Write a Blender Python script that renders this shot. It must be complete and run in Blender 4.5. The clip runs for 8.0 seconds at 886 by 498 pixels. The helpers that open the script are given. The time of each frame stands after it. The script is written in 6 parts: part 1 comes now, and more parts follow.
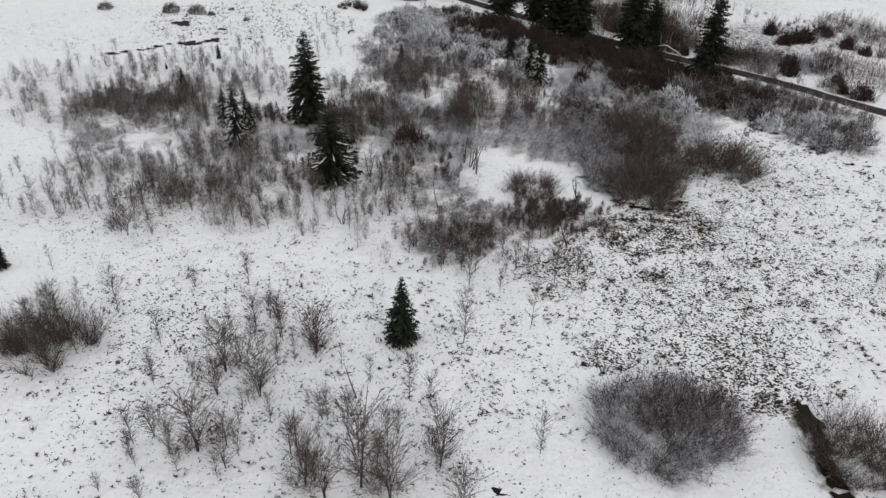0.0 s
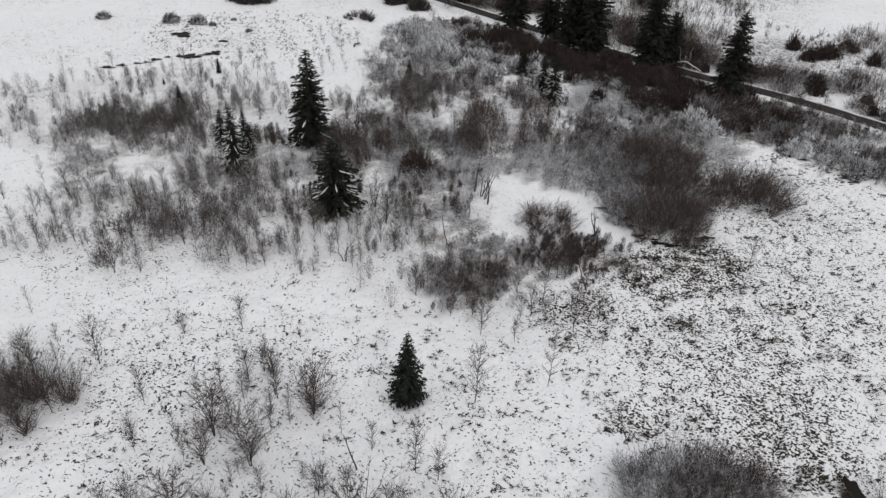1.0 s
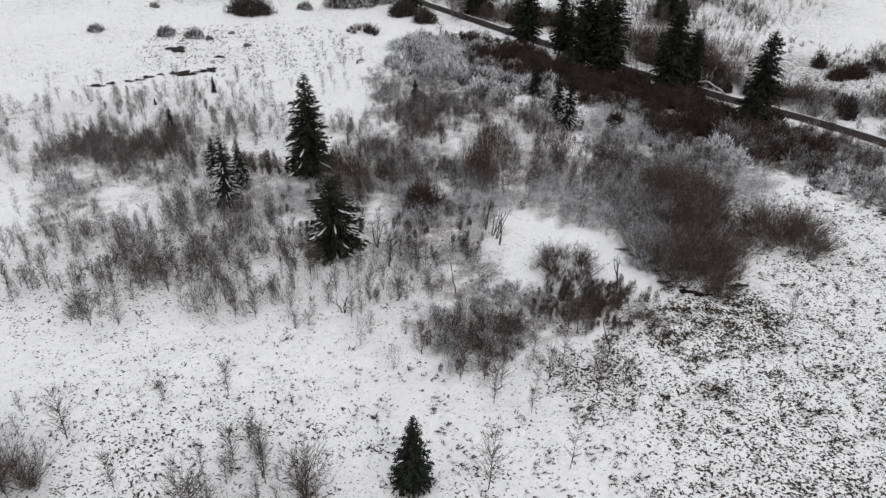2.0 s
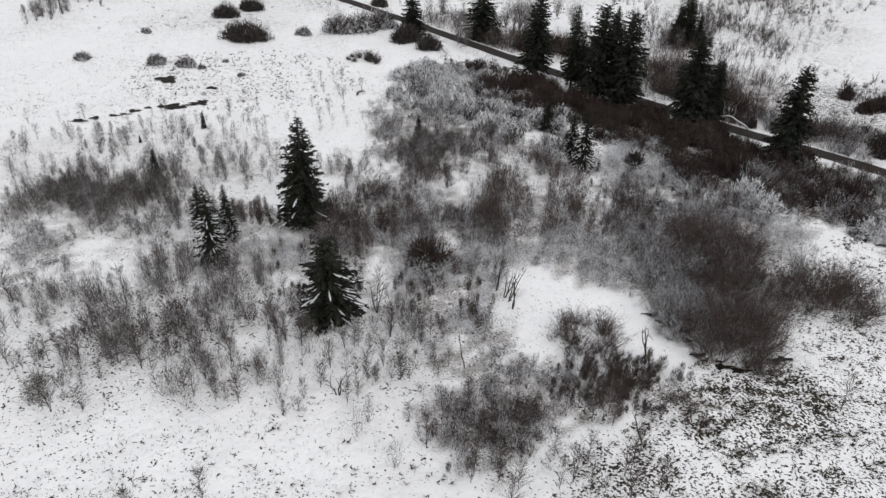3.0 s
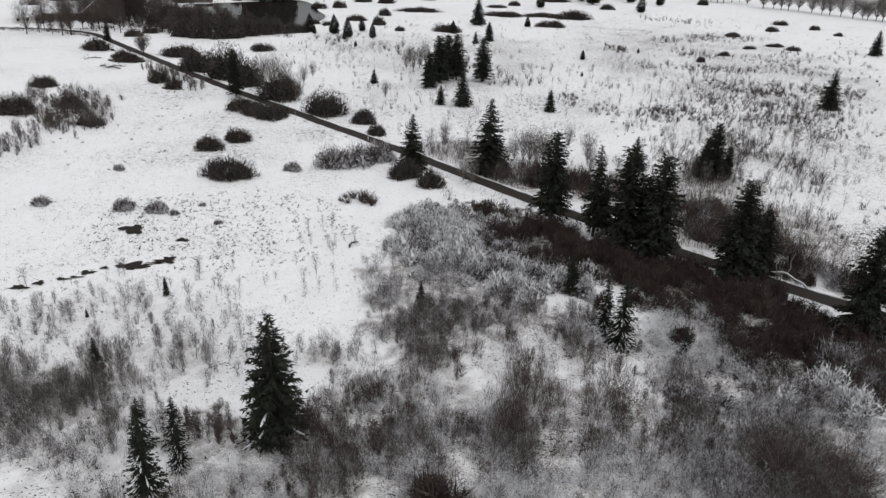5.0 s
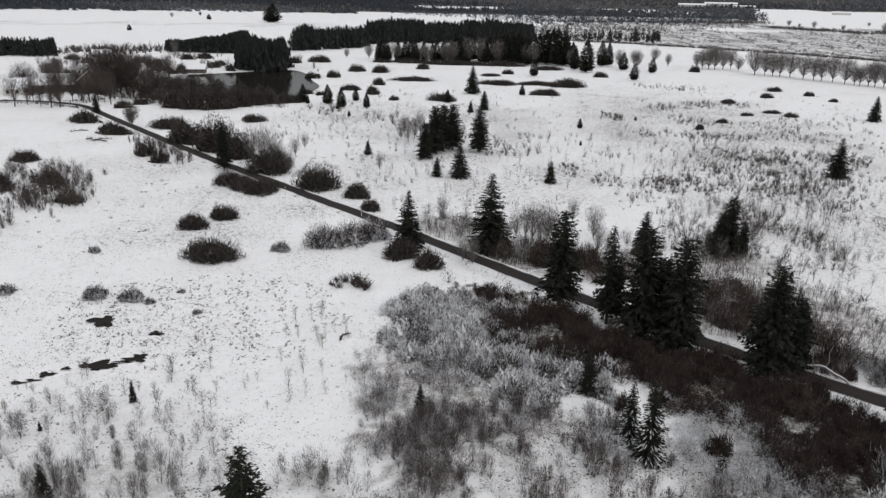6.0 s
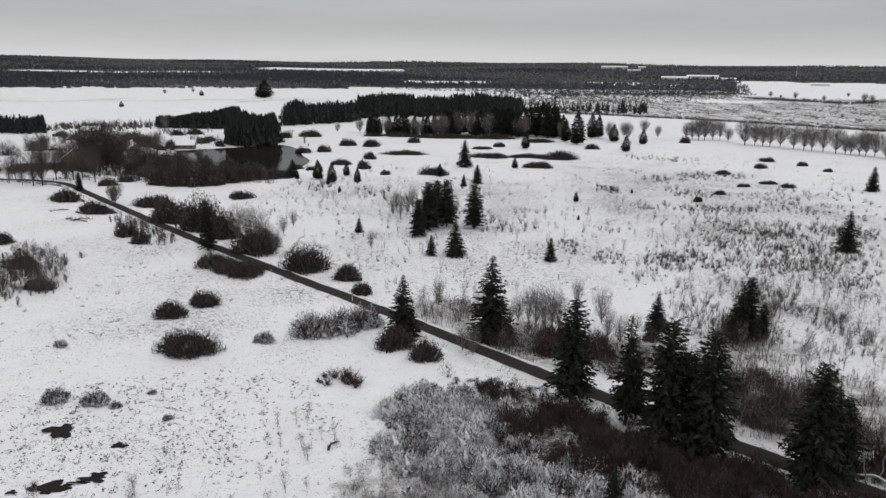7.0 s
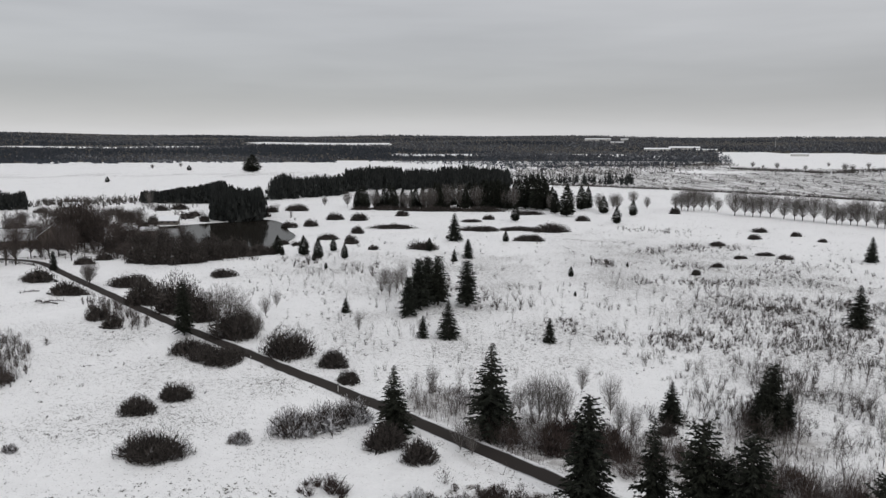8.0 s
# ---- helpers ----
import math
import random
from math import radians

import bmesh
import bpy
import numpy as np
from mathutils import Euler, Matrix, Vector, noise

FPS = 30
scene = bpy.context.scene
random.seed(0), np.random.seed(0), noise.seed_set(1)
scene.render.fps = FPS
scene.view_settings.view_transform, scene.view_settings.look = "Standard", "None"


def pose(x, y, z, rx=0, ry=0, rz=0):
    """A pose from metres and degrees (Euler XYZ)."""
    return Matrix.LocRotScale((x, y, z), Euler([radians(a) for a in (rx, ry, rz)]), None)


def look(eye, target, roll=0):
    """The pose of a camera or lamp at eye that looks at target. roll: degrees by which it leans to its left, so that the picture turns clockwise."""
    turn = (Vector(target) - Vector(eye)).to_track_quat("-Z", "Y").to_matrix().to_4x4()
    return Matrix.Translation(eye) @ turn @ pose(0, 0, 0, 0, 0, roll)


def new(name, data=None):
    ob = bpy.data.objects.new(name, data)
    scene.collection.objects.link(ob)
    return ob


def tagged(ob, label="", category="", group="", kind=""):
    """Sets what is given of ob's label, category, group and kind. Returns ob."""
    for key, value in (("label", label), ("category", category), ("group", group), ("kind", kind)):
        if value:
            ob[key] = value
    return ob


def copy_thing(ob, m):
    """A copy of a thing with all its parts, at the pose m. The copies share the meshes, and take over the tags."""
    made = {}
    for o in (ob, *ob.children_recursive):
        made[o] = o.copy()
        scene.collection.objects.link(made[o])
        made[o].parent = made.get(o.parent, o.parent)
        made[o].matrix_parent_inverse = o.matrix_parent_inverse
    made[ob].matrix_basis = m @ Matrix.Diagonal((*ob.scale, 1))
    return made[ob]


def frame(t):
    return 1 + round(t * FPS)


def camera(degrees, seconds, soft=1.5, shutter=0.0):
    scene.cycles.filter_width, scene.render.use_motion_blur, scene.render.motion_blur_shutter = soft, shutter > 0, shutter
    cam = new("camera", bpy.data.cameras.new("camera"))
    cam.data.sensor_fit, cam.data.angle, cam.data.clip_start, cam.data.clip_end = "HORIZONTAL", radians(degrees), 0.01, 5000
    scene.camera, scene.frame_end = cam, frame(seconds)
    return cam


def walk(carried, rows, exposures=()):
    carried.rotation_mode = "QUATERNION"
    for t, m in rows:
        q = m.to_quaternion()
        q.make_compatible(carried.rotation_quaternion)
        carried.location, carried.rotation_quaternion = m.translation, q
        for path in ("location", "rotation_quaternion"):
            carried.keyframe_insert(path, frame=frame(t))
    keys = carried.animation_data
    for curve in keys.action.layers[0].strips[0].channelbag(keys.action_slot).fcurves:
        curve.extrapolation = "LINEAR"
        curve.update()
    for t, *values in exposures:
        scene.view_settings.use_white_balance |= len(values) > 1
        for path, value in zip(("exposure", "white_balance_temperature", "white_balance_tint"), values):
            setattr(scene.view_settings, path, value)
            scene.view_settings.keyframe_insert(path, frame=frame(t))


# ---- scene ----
cam = camera(62.5, 8.0, 1.35)
METRES, EYE, TILT, LEAN, TURN = 70.8, 40.0, 0.0, 0.0, 0.0
ROWS = [
    (0.0, 0.0, 0.0, 0.0, 0.95, -32.69, -1.47),
    (0.5, -0.0032, 0.0416, 0.0032, 1.29, -32.69, -1.57),
    (1.0, -0.0072, 0.0923, 0.006, 1.58, -32.68, -1.64),
    (1.5, -0.0117, 0.1459, 0.0082, 1.82, -32.65, -1.7),
    (3.0, -0.0279, 0.3297, 0.0114, 2.2, -31.67, -1.76),
    (3.5, -0.0328, 0.3953, 0.0146, 2.22, -30.11, -1.68),
    (4.0, -0.0382, 0.4645, 0.0191, 2.16, -28.22, -1.53),
    (4.5, -0.0453, 0.5355, 0.022, 2.07, -26.24, -1.49),
    (6.0, -0.0667, 0.736, 0.02, 1.29, -19.19, -1.09),
    (6.5, -0.0741, 0.8008, 0.0192, 0.9, -16.49, -0.86),
    (7.0, -0.0825, 0.8648, 0.02, 0.43, -13.75, -0.63),
    (7.5, -0.0896, 0.9284, 0.021, -0.08, -11.01, -0.45),
    (8.0, -0.0955, 0.9947, 0.0218, -0.62, -8.2, -0.23),
]
walk(cam, [(t, pose(0, 0, EYE, TILT, LEAN, TURN) @ pose(METRES * x, METRES * y, METRES * z, 90 + pitch, roll, yaw)) for t, x, y, z, yaw, pitch, roll in ROWS], [(0.0, -0.10), (1.5, -0.06), (3.0, 0.10), (3.5, 0.13), (4.5, 0.07), (6.0, -0.07), (6.5, -0.1), (8.0, -0.19)])


# ---- world and light ----
world = bpy.data.worlds.new("overcast")
scene.world = world
world.use_nodes = True
wn, wl = world.node_tree.nodes, world.node_tree.links
wn.clear()
w_out, w_bg = wn.new("ShaderNodeOutputWorld"), wn.new("ShaderNodeBackground")
w_co, w_sep = wn.new("ShaderNodeTexCoord"), wn.new("ShaderNodeSeparateXYZ")
wl.new(w_co.outputs["Generated"], w_sep.inputs[0])
w_map, w_noise = wn.new("ShaderNodeMapping"), wn.new("ShaderNodeTexNoise")
w_map.inputs["Scale"].default_value = (1.6, 1.6, 13.0)
w_noise.inputs["Scale"].default_value, w_noise.inputs["Detail"].default_value = 1.6, 5.0
wl.new(w_co.outputs["Generated"], w_map.inputs[0])
wl.new(w_map.outputs[0], w_noise.inputs["Vector"])
w_add = wn.new("ShaderNodeMath")
w_add.operation = "MULTIPLY_ADD"
w_sub = wn.new("ShaderNodeMath")
w_sub.operation = "SUBTRACT"
w_sub.inputs[1].default_value = 0.5
wl.new(w_noise.outputs["Fac"], w_sub.inputs[0])
wl.new(w_sub.outputs[0], w_add.inputs[0])
w_add.inputs[1].default_value = 0.05
wl.new(w_sep.outputs["Z"], w_add.inputs[2])
w_ramp = wn.new("ShaderNodeValToRGB")
w_ramp.color_ramp.interpolation = "B_SPLINE"
stops = [(0.0, 0.58), (0.012, 0.72), (0.03, 0.57), (0.055, 0.45), (0.10, 0.47), (0.20, 0.60), (0.45, 0.67), (1.0, 1.04)]
while len(w_ramp.color_ramp.elements) < len(stops):
    w_ramp.color_ramp.elements.new(0.5)
for el, (p, v) in zip(w_ramp.color_ramp.elements, stops):
    el.position, el.color = p, (v * 0.994, v * 0.996, v * 1.024, 1)
wl.new(w_add.outputs[0], w_ramp.inputs[0])
w_sky = wn.new("ShaderNodeTexSky")
w_sky.sky_type, w_sky.sun_disc = "NISHITA", False
w_sky.sun_elevation, w_sky.sun_rotation = radians(24), radians(150)
w_mix = wn.new("ShaderNodeMix")
w_mix.data_type = "RGBA"
w_mix.blend_type = "ADD"
w_mix.inputs["Factor"].default_value = 0.01
w_map2, w_cloud = wn.new("ShaderNodeMapping"), wn.new("ShaderNodeTexNoise")
w_map2.inputs["Scale"].default_value = (1.1, 1.1, 9.0)
w_cloud.inputs["Scale"].default_value, w_cloud.inputs["Detail"].default_value = 2.3, 6.0
wl.new(w_co.outputs["Generated"], w_map2.inputs[0])
wl.new(w_map2.outputs[0], w_cloud.inputs["Vector"])
w_range = wn.new("ShaderNodeMapRange")
w_range.inputs["From Min"].default_value, w_range.inputs["From Max"].default_value = 0.3, 0.7
w_range.inputs["To Min"].default_value, w_range.inputs["To Max"].default_value = 0.93, 1.07
wl.new(w_cloud.outputs["Fac"], w_range.inputs["Value"])
w_mul = wn.new("ShaderNodeVectorMath")
w_mul.operation = "SCALE"
wl.new(w_ramp.outputs[0], w_mul.inputs[0])
wl.new(w_range.outputs["Result"], w_mul.inputs["Scale"])
wl.new(w_mul.outputs[0], w_mix.inputs["A"])
wl.new(w_sky.outputs[0], w_mix.inputs["B"])
wl.new(w_mix.outputs["Result"], w_bg.inputs[0])
w_bg.inputs[1].default_value = 1.0
wl.new(w_bg.outputs[0], w_out.inputs[0])

sun = new("sun", bpy.data.lights.new("sun", "SUN"))
sun.data.energy, sun.data.angle, sun.data.color = 0.6, radians(25), (1.0, 0.97, 0.93)
sun.matrix_world = look((0, 0, 100), (-30, 52, 60))


# ---- materials ----
def material(name, rough=0.8, metal=0.0):
    m = bpy.data.materials.new(name)
    m.use_nodes = True
    b = m.node_tree.nodes["Principled BSDF"]
    b.inputs["Roughness"].default_value, b.inputs["Metallic"].default_value = rough, metal
    b.inputs["Specular IOR Level"].default_value = 0.25
    return m, m.node_tree.nodes, m.node_tree.links, b


def noise_node(n, l, scale, detail=3.0, stretch=None, turn=0.0, coord="Object"):
    tc, nz = n.new("ShaderNodeTexCoord"), n.new("ShaderNodeTexNoise")
    nz.inputs["Scale"].default_value, nz.inputs["Detail"].default_value = scale, detail
    if stretch or turn:
        mp = n.new("ShaderNodeMapping")
        mp.inputs["Scale"].default_value = stretch or (1, 1, 1)
        mp.inputs["Rotation"].default_value = (0, 0, radians(turn))
        l.new(tc.outputs[coord], mp.inputs[0])
        l.new(mp.outputs[0], nz.inputs["Vector"])
    else:
        l.new(tc.outputs[coord], nz.inputs["Vector"])
    return nz.outputs["Fac"]


def ramp(n, l, src, lo, hi, a=0.0, b=1.0):
    r = n.new("ShaderNodeMapRange")
    r.inputs["From Min"].default_value, r.inputs["From Max"].default_value = lo, hi
    r.inputs["To Min"].default_value, r.inputs["To Max"].default_value = a, b
    l.new(src, r.inputs["Value"])
    return r.outputs["Result"]


def maths(n, l, op, a, b):
    m = n.new("ShaderNodeMath")
    m.operation = op
    for i, v in enumerate((a, b)):
        if isinstance(v, (int, float)):
            m.inputs[i].default_value = v
        else:
            l.new(v, m.inputs[i])
    return m.outputs[0]


def mix(n, l, fac, a, b):
    m = n.new("ShaderNodeMix")
    m.data_type = "RGBA"
    if isinstance(fac, (int, float)):
        m.inputs["Factor"].default_value = fac
    else:
        l.new(fac, m.inputs["Factor"])
    for key, v in (("A", a), ("B", b)):
        if isinstance(v, tuple):
            m.inputs[key].default_value = (*v, 1)
        else:
            l.new(v, m.inputs[key])
    return m.outputs["Result"]


def bumped(n, l, b, src, strength, distance):
    bp = n.new("ShaderNodeBump")
    bp.inputs["Strength"].default_value, bp.inputs["Distance"].default_value = strength, distance
    l.new(src, bp.inputs["Height"])
    l.new(bp.outputs[0], b.inputs["Normal"])


def attribute(n, name):
    a = n.new("ShaderNodeAttribute")
    a.attribute_name = name
    return a.outputs["Fac"]


def ground_material():
    m, n, l, b = material("snow_over_grass", 0.75)
    tuft, bare = attribute(n, "tuft"), attribute(n, "bare")
    specks = noise_node(n, l, 5.2, 3.0, (0.85, 1.0, 1.0), 40)
    fine = noise_node(n, l, 1.1, 4.0, (0.9, 1.0, 1.0), 40)
    broad = noise_node(n, l, 0.05, 4.0)
    # how much of the grass breaks through the snow
    level = maths(n, l, "ADD", maths(n, l, "MULTIPLY", tuft, 0.17), ramp(n, l, broad, 0.35, 0.7, -0.03, 0.04))
    wild = maths(n, l, "MULTIPLY", ramp(n, l, tuft, 0.75, 0.95), ramp(n, l, noise_node(n, l, 0.09, 6.0, (1.0, 0.14, 1.0)), 0.3, 0.7, -0.08, 0.05))
    level = maths(n, l, "ADD", level, wild)
    mixed = maths(n, l, "ADD", maths(n, l, "MULTIPLY", specks, 0.72), maths(n, l, "MULTIPLY", fine, 0.28))
    show = ramp(n, l, maths(n, l, "ADD", mixed, level), 0.645, 0.69)
    edge = noise_node(n, l, 0.9, 4.0)
    open_ground = ramp(n, l, maths(n, l, "ADD", bare, maths(n, l, "MULTIPLY", edge, 0.7)), 0.78, 0.98)
    show = maths(n, l, "MAXIMUM", show, open_ground)
    # mottled snow tone, with the soft shading of tussocks put into the colour
    snow = mix(n, l, maths(n, l, "ADD", maths(n, l, "MULTIPLY", noise_node(n, l, 0.3, 4.0), 0.5), maths(n, l, "MULTIPLY", noise_node(n, l, 2.6, 4.0), 0.5)), (0.70, 0.70, 0.70), (0.95, 0.95, 0.95))
    grass = mix(n, l, noise_node(n, l, 3.0, 3.0), (0.015, 0.012, 0.010), (0.070, 0.057, 0.038))
    # dead grass and dwarf shrubs that thin snow only half hides
    litter = maths(n, l, "MULTIPLY", attribute(n, "litter"), ramp(n, l, maths(n, l, "ADD", noise_node(n, l, 7.0, 4.0), noise_node(n, l, 0.6, 4.0)), 0.78, 1.12))
    dull = mix(n, l, noise_node(n, l, 4.0, 3.0), (0.13, 0.113, 0.100), (0.30, 0.28, 0.262))
    snow = mix(n, l, litter, snow, dull)
    l.new(mix(n, l, show, snow, grass), b.inputs["Base Color"])
    bumped(n, l, b, maths(n, l, "SUBTRACT", maths(n, l, "MULTIPLY", noise_node(n, l, 1.1, 5.0), 1.0), maths(n, l, "MULTIPLY", show, 0.3)), 0.8, 0.4)
    return m


def plain_snow():
    m, n, l, b = material("snow", 0.7)
    l.new(mix(n, l, noise_node(n, l, 1.3, 4.0), (0.70, 0.715, 0.74), (0.84, 0.85, 0.86)), b.inputs["Base Color"])
    bumped(n, l, b, noise_node(n, l, 2.5, 4.0), 0.4, 0.15)
    return m


def twig_material(name, dark, light, frost, amount):
    """Bark of thin twigs: every twig has its own shade, some carry a line of snow."""
    m, n, l, b = material(name, 0.9)
    geo = n.new("ShaderNodeNewGeometry")
    isle = geo.outputs["Random Per Island"]
    patch = noise_node(n, l, 0.55, 3.0)
    base = mix(n, l, isle, dark, light)
    white = ramp(n, l, maths(n, l, "ADD", maths(n, l, "MULTIPLY", isle, 0.6), maths(n, l, "MULTIPLY", patch, 1.0)), 1.12 - amount, 1.30 - amount)
    l.new(mix(n, l, white, base, frost), b.inputs["Base Color"])
    return m


def needle_material():
    m, n, l, b = material("spruce_needles", 0.85)
    geo, oi = n.new("ShaderNodeNewGeometry"), n.new("ShaderNodeObjectInfo")
    a = mix(n, l, geo.outputs["Random Per Island"], (0.007, 0.0085, 0.007), (0.031, 0.036, 0.026))
    l.new(mix(n, l, maths(n, l, "MULTIPLY", oi.outputs["Random"], 0.35), a, (0.020, 0.021, 0.012)), b.inputs["Base Color"])
    return m


def speckled(name, dark, light, scale, rough=0.85, stretch=None, bump=0.3):
    m, n, l, b = material(name, rough)
    f = noise_node(n, l, scale, 5.0, stretch)
    big = noise_node(n, l, scale * 0.12, 3.0)
    l.new(mix(n, l, maths(n, l, "MULTIPLY", maths(n, l, "ADD", f, big), 0.5), dark, light), b.inputs["Base Color"])
    bumped(n, l, b, f, bump, 0.05)
    return m


def water_material():
    """Dark pond water: a mirror that gives back about a quarter of the sky."""
    m, n, l, b = material("dark_water", 0.3)
    l.new(mix(n, l, noise_node(n, l, 0.08, 3.0), (0.010, 0.009, 0.008), (0.022, 0.019, 0.015)), b.inputs["Base Color"])
    b.inputs["Specular IOR Level"].default_value = 0.0
    gloss, blend = n.new("ShaderNodeBsdfGlossy"), n.new("ShaderNodeMixShader")
    gloss.inputs["Roughness"].default_value = 0.07
    bp = n.new("ShaderNodeBump")
    bp.inputs["Strength"].default_value, bp.inputs["Distance"].default_value = 0.15, 0.05
    l.new(noise_node(n, l, 0.9, 3.0), bp.inputs["Height"])
    l.new(bp.outputs[0], gloss.inputs["Normal"])
    blend.inputs[0].default_value = 0.36
    l.new(b.outputs[0], blend.inputs[1])
    l.new(gloss.outputs[0], blend.inputs[2])
    l.new(blend.outputs[0], n["Material Output"].inputs["Surface"])
    return m


def road_material():
    m, n, l, b = material("wet_asphalt", 0.8)
    b.inputs["Specular IOR Level"].default_value = 0.08
    grain = noise_node(n, l, 9.0, 4.0)
    patches = noise_node(n, l, 0.35, 4.0)
    base = mix(n, l, grain, (0.021, 0.018, 0.0165), (0.046, 0.040, 0.037))
    across = attribute(n, "across")
    slush = ramp(n, l, maths(n, l, "ADD", across, maths(n, l, "MULTIPLY", patches, 0.9)), 1.0, 1.35)
    l.new(mix(n, l, slush, base, (0.55, 0.55, 0.56)), b.inputs["Base Color"])
    bumped(n, l, b, grain, 0.2, 0.02)
    return m


def bank_material():
    """Snow and dead grass on the road bank, half and half."""
    m, n, l, b = material("snowy_grass_bank", 0.8)
    f = maths(n, l, "ADD", maths(n, l, "MULTIPLY", noise_node(n, l, 3.2, 4.0), 0.6), maths(n, l, "MULTIPLY", noise_node(n, l, 0.35, 4.0), 0.4))
    grass = mix(n, l, noise_node(n, l, 5.0, 3.0), (0.020, 0.016, 0.012), (0.10, 0.082, 0.060))
    l.new(mix(n, l, ramp(n, l, f, 0.36, 0.45), grass, (0.74, 0.74, 0.74)), b.inputs["Base Color"])
    bumped(n, l, b, f, 0.6, 0.2)
    return m


GROUND, SNOW, BANK = ground_material(), plain_snow(), bank_material()
GREY_TWIG = twig_material("grey_birch_twigs", (0.044, 0.038, 0.034), (0.165, 0.148, 0.136), (0.50, 0.50, 0.51), 0.12)
BROWN_TWIG = twig_material("brown_willow_twigs", (0.030, 0.023, 0.020), (0.125, 0.097, 0.086), (0.45, 0.45, 0.46), 0.05)
FROST_TWIG = twig_material("snow_laden_twigs", (0.045, 0.040, 0.036), (0.20, 0.185, 0.175), (0.66, 0.665, 0.68), 0.58)
RED_TWIG = twig_material("dark_reddish_twigs", (0.016, 0.012, 0.011), (0.080, 0.058, 0.051), (0.35, 0.34, 0.34), -0.06)
DARK_BARK = speckled("dark_bark", (0.020, 0.017, 0.015), (0.09, 0.078, 0.066), 6.0)
BIRCH_BARK = speckled("birch_bark", (0.05, 0.045, 0.042), (0.42, 0.40, 0.38), 3.0, 0.8, (1, 1, 3))
NEEDLES = needle_material()
WATER = water_material()
PEAT = speckled("wet_peat_water", (0.006, 0.005, 0.004), (0.022, 0.017, 0.012), 1.5, 0.6)
PEAT.node_tree.nodes["Principled BSDF"].inputs["Specular IOR Level"].default_value = 0.1
ASPHALT = road_material()
SEDGE = twig_material("dead_sedge", (0.020, 0.017, 0.011), (0.080, 0.066, 0.040), (0.3, 0.28, 0.24), -0.1)
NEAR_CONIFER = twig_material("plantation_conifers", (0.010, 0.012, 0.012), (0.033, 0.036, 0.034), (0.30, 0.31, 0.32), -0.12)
# the next two carry distance haze in their bluish, lifted base colours
HAZY_CONIFER = twig_material("haze_blue_conifers", (0.042, 0.049, 0.060), (0.066, 0.074, 0.088), (0.20, 0.21, 0.23), -0.1)
HAZY_BRUSH = twig_material("haze_grey_brushwood", (0.066, 0.071, 0.082), (0.125, 0.132, 0.148), (0.36, 0.37, 0.39), 0.12)
SNOWY_TWIG = twig_material("thickly_snowed_twigs", (0.05, 0.045, 0.04), (0.24, 0.225, 0.215), (0.74, 0.745, 0.755), 0.60)
HALF_TWIG = twig_material("half_frosted_twigs", (0.028, 0.023, 0.021), (0.14, 0.12, 0.11), (0.58, 0.58, 0.60), 0.34)
FARM_TWIG = twig_material("grey_brown_twigs", (0.026, 0.021, 0.019), (0.105, 0.086, 0.078), (0.40, 0.40, 0.41), 0.0)
BUSH_TWIG = twig_material("dark_bush_twigs", (0.017, 0.015, 0.014), (0.088, 0.076, 0.069), (0.40, 0.40, 0.41), -0.03)
BOG_TWIG = twig_material("bog_brushwood", (0.035, 0.031, 0.028), (0.11, 0.10, 0.092), (0.36, 0.36, 0.36), 0.0)
GREY_WOOD = speckled("weathered_boards", (0.06, 0.052, 0.046), (0.16, 0.14, 0.125), 4.0, 0.85, (1, 1, 0.15))
BROWN_WALL = speckled("brown_plaster", (0.13, 0.105, 0.085), (0.24, 0.20, 0.17), 1.2)
PALE_WALL = speckled("pale_plaster", (0.50, 0.49, 0.47), (0.66, 0.65, 0.63), 0.8)
GLASS_DARK = speckled("dark_window_glass", (0.015, 0.017, 0.02), (0.03, 0.033, 0.036), 1.0, 0.1)
METAL = speckled("galvanised_steel", (0.35, 0.35, 0.36), (0.5, 0.5, 0.5), 2.0, 0.45)


# ---- building tools ----
def link_mesh(name, verts, faces, mat, parent=None, label="", smooth=False):
    me = bpy.data.meshes.new(name)
    me.from_pydata([tuple(v) for v in verts], [], faces)
    me.materials.append(mat)
    if smooth:
        me.polygons.foreach_set("use_smooth", [True] * len(me.polygons))
    ob = new(name, me)
    if parent is not None:
        ob.parent = parent
    if label:
        ob["label"] = label
    return ob


def triangle_soup(name, tris, mat, parent=None, label=""):
    """One mesh of loose triangles from an (n, 3, 3) array."""
    tris = np.asarray(tris, dtype=np.float32).reshape(-1, 3)
    k = len(tris) // 3
    me = bpy.data.meshes.new(name)
    me.vertices.add(len(tris))
    me.vertices.foreach_set("co", tris.ravel())
    me.loops.add(len(tris))
    me.loops.foreach_set("vertex_index", np.arange(len(tris), dtype=np.int32))
    me.polygons.add(k)
    me.polygons.foreach_set("loop_start", np.arange(0, 3 * k, 3, dtype=np.int32))
    me.materials.append(mat)
    me.update(calc_edges=True)
    ob = new(name, me)
    if parent is not None:
        ob.parent = parent
    if label:
        ob["label"] = label
    return ob


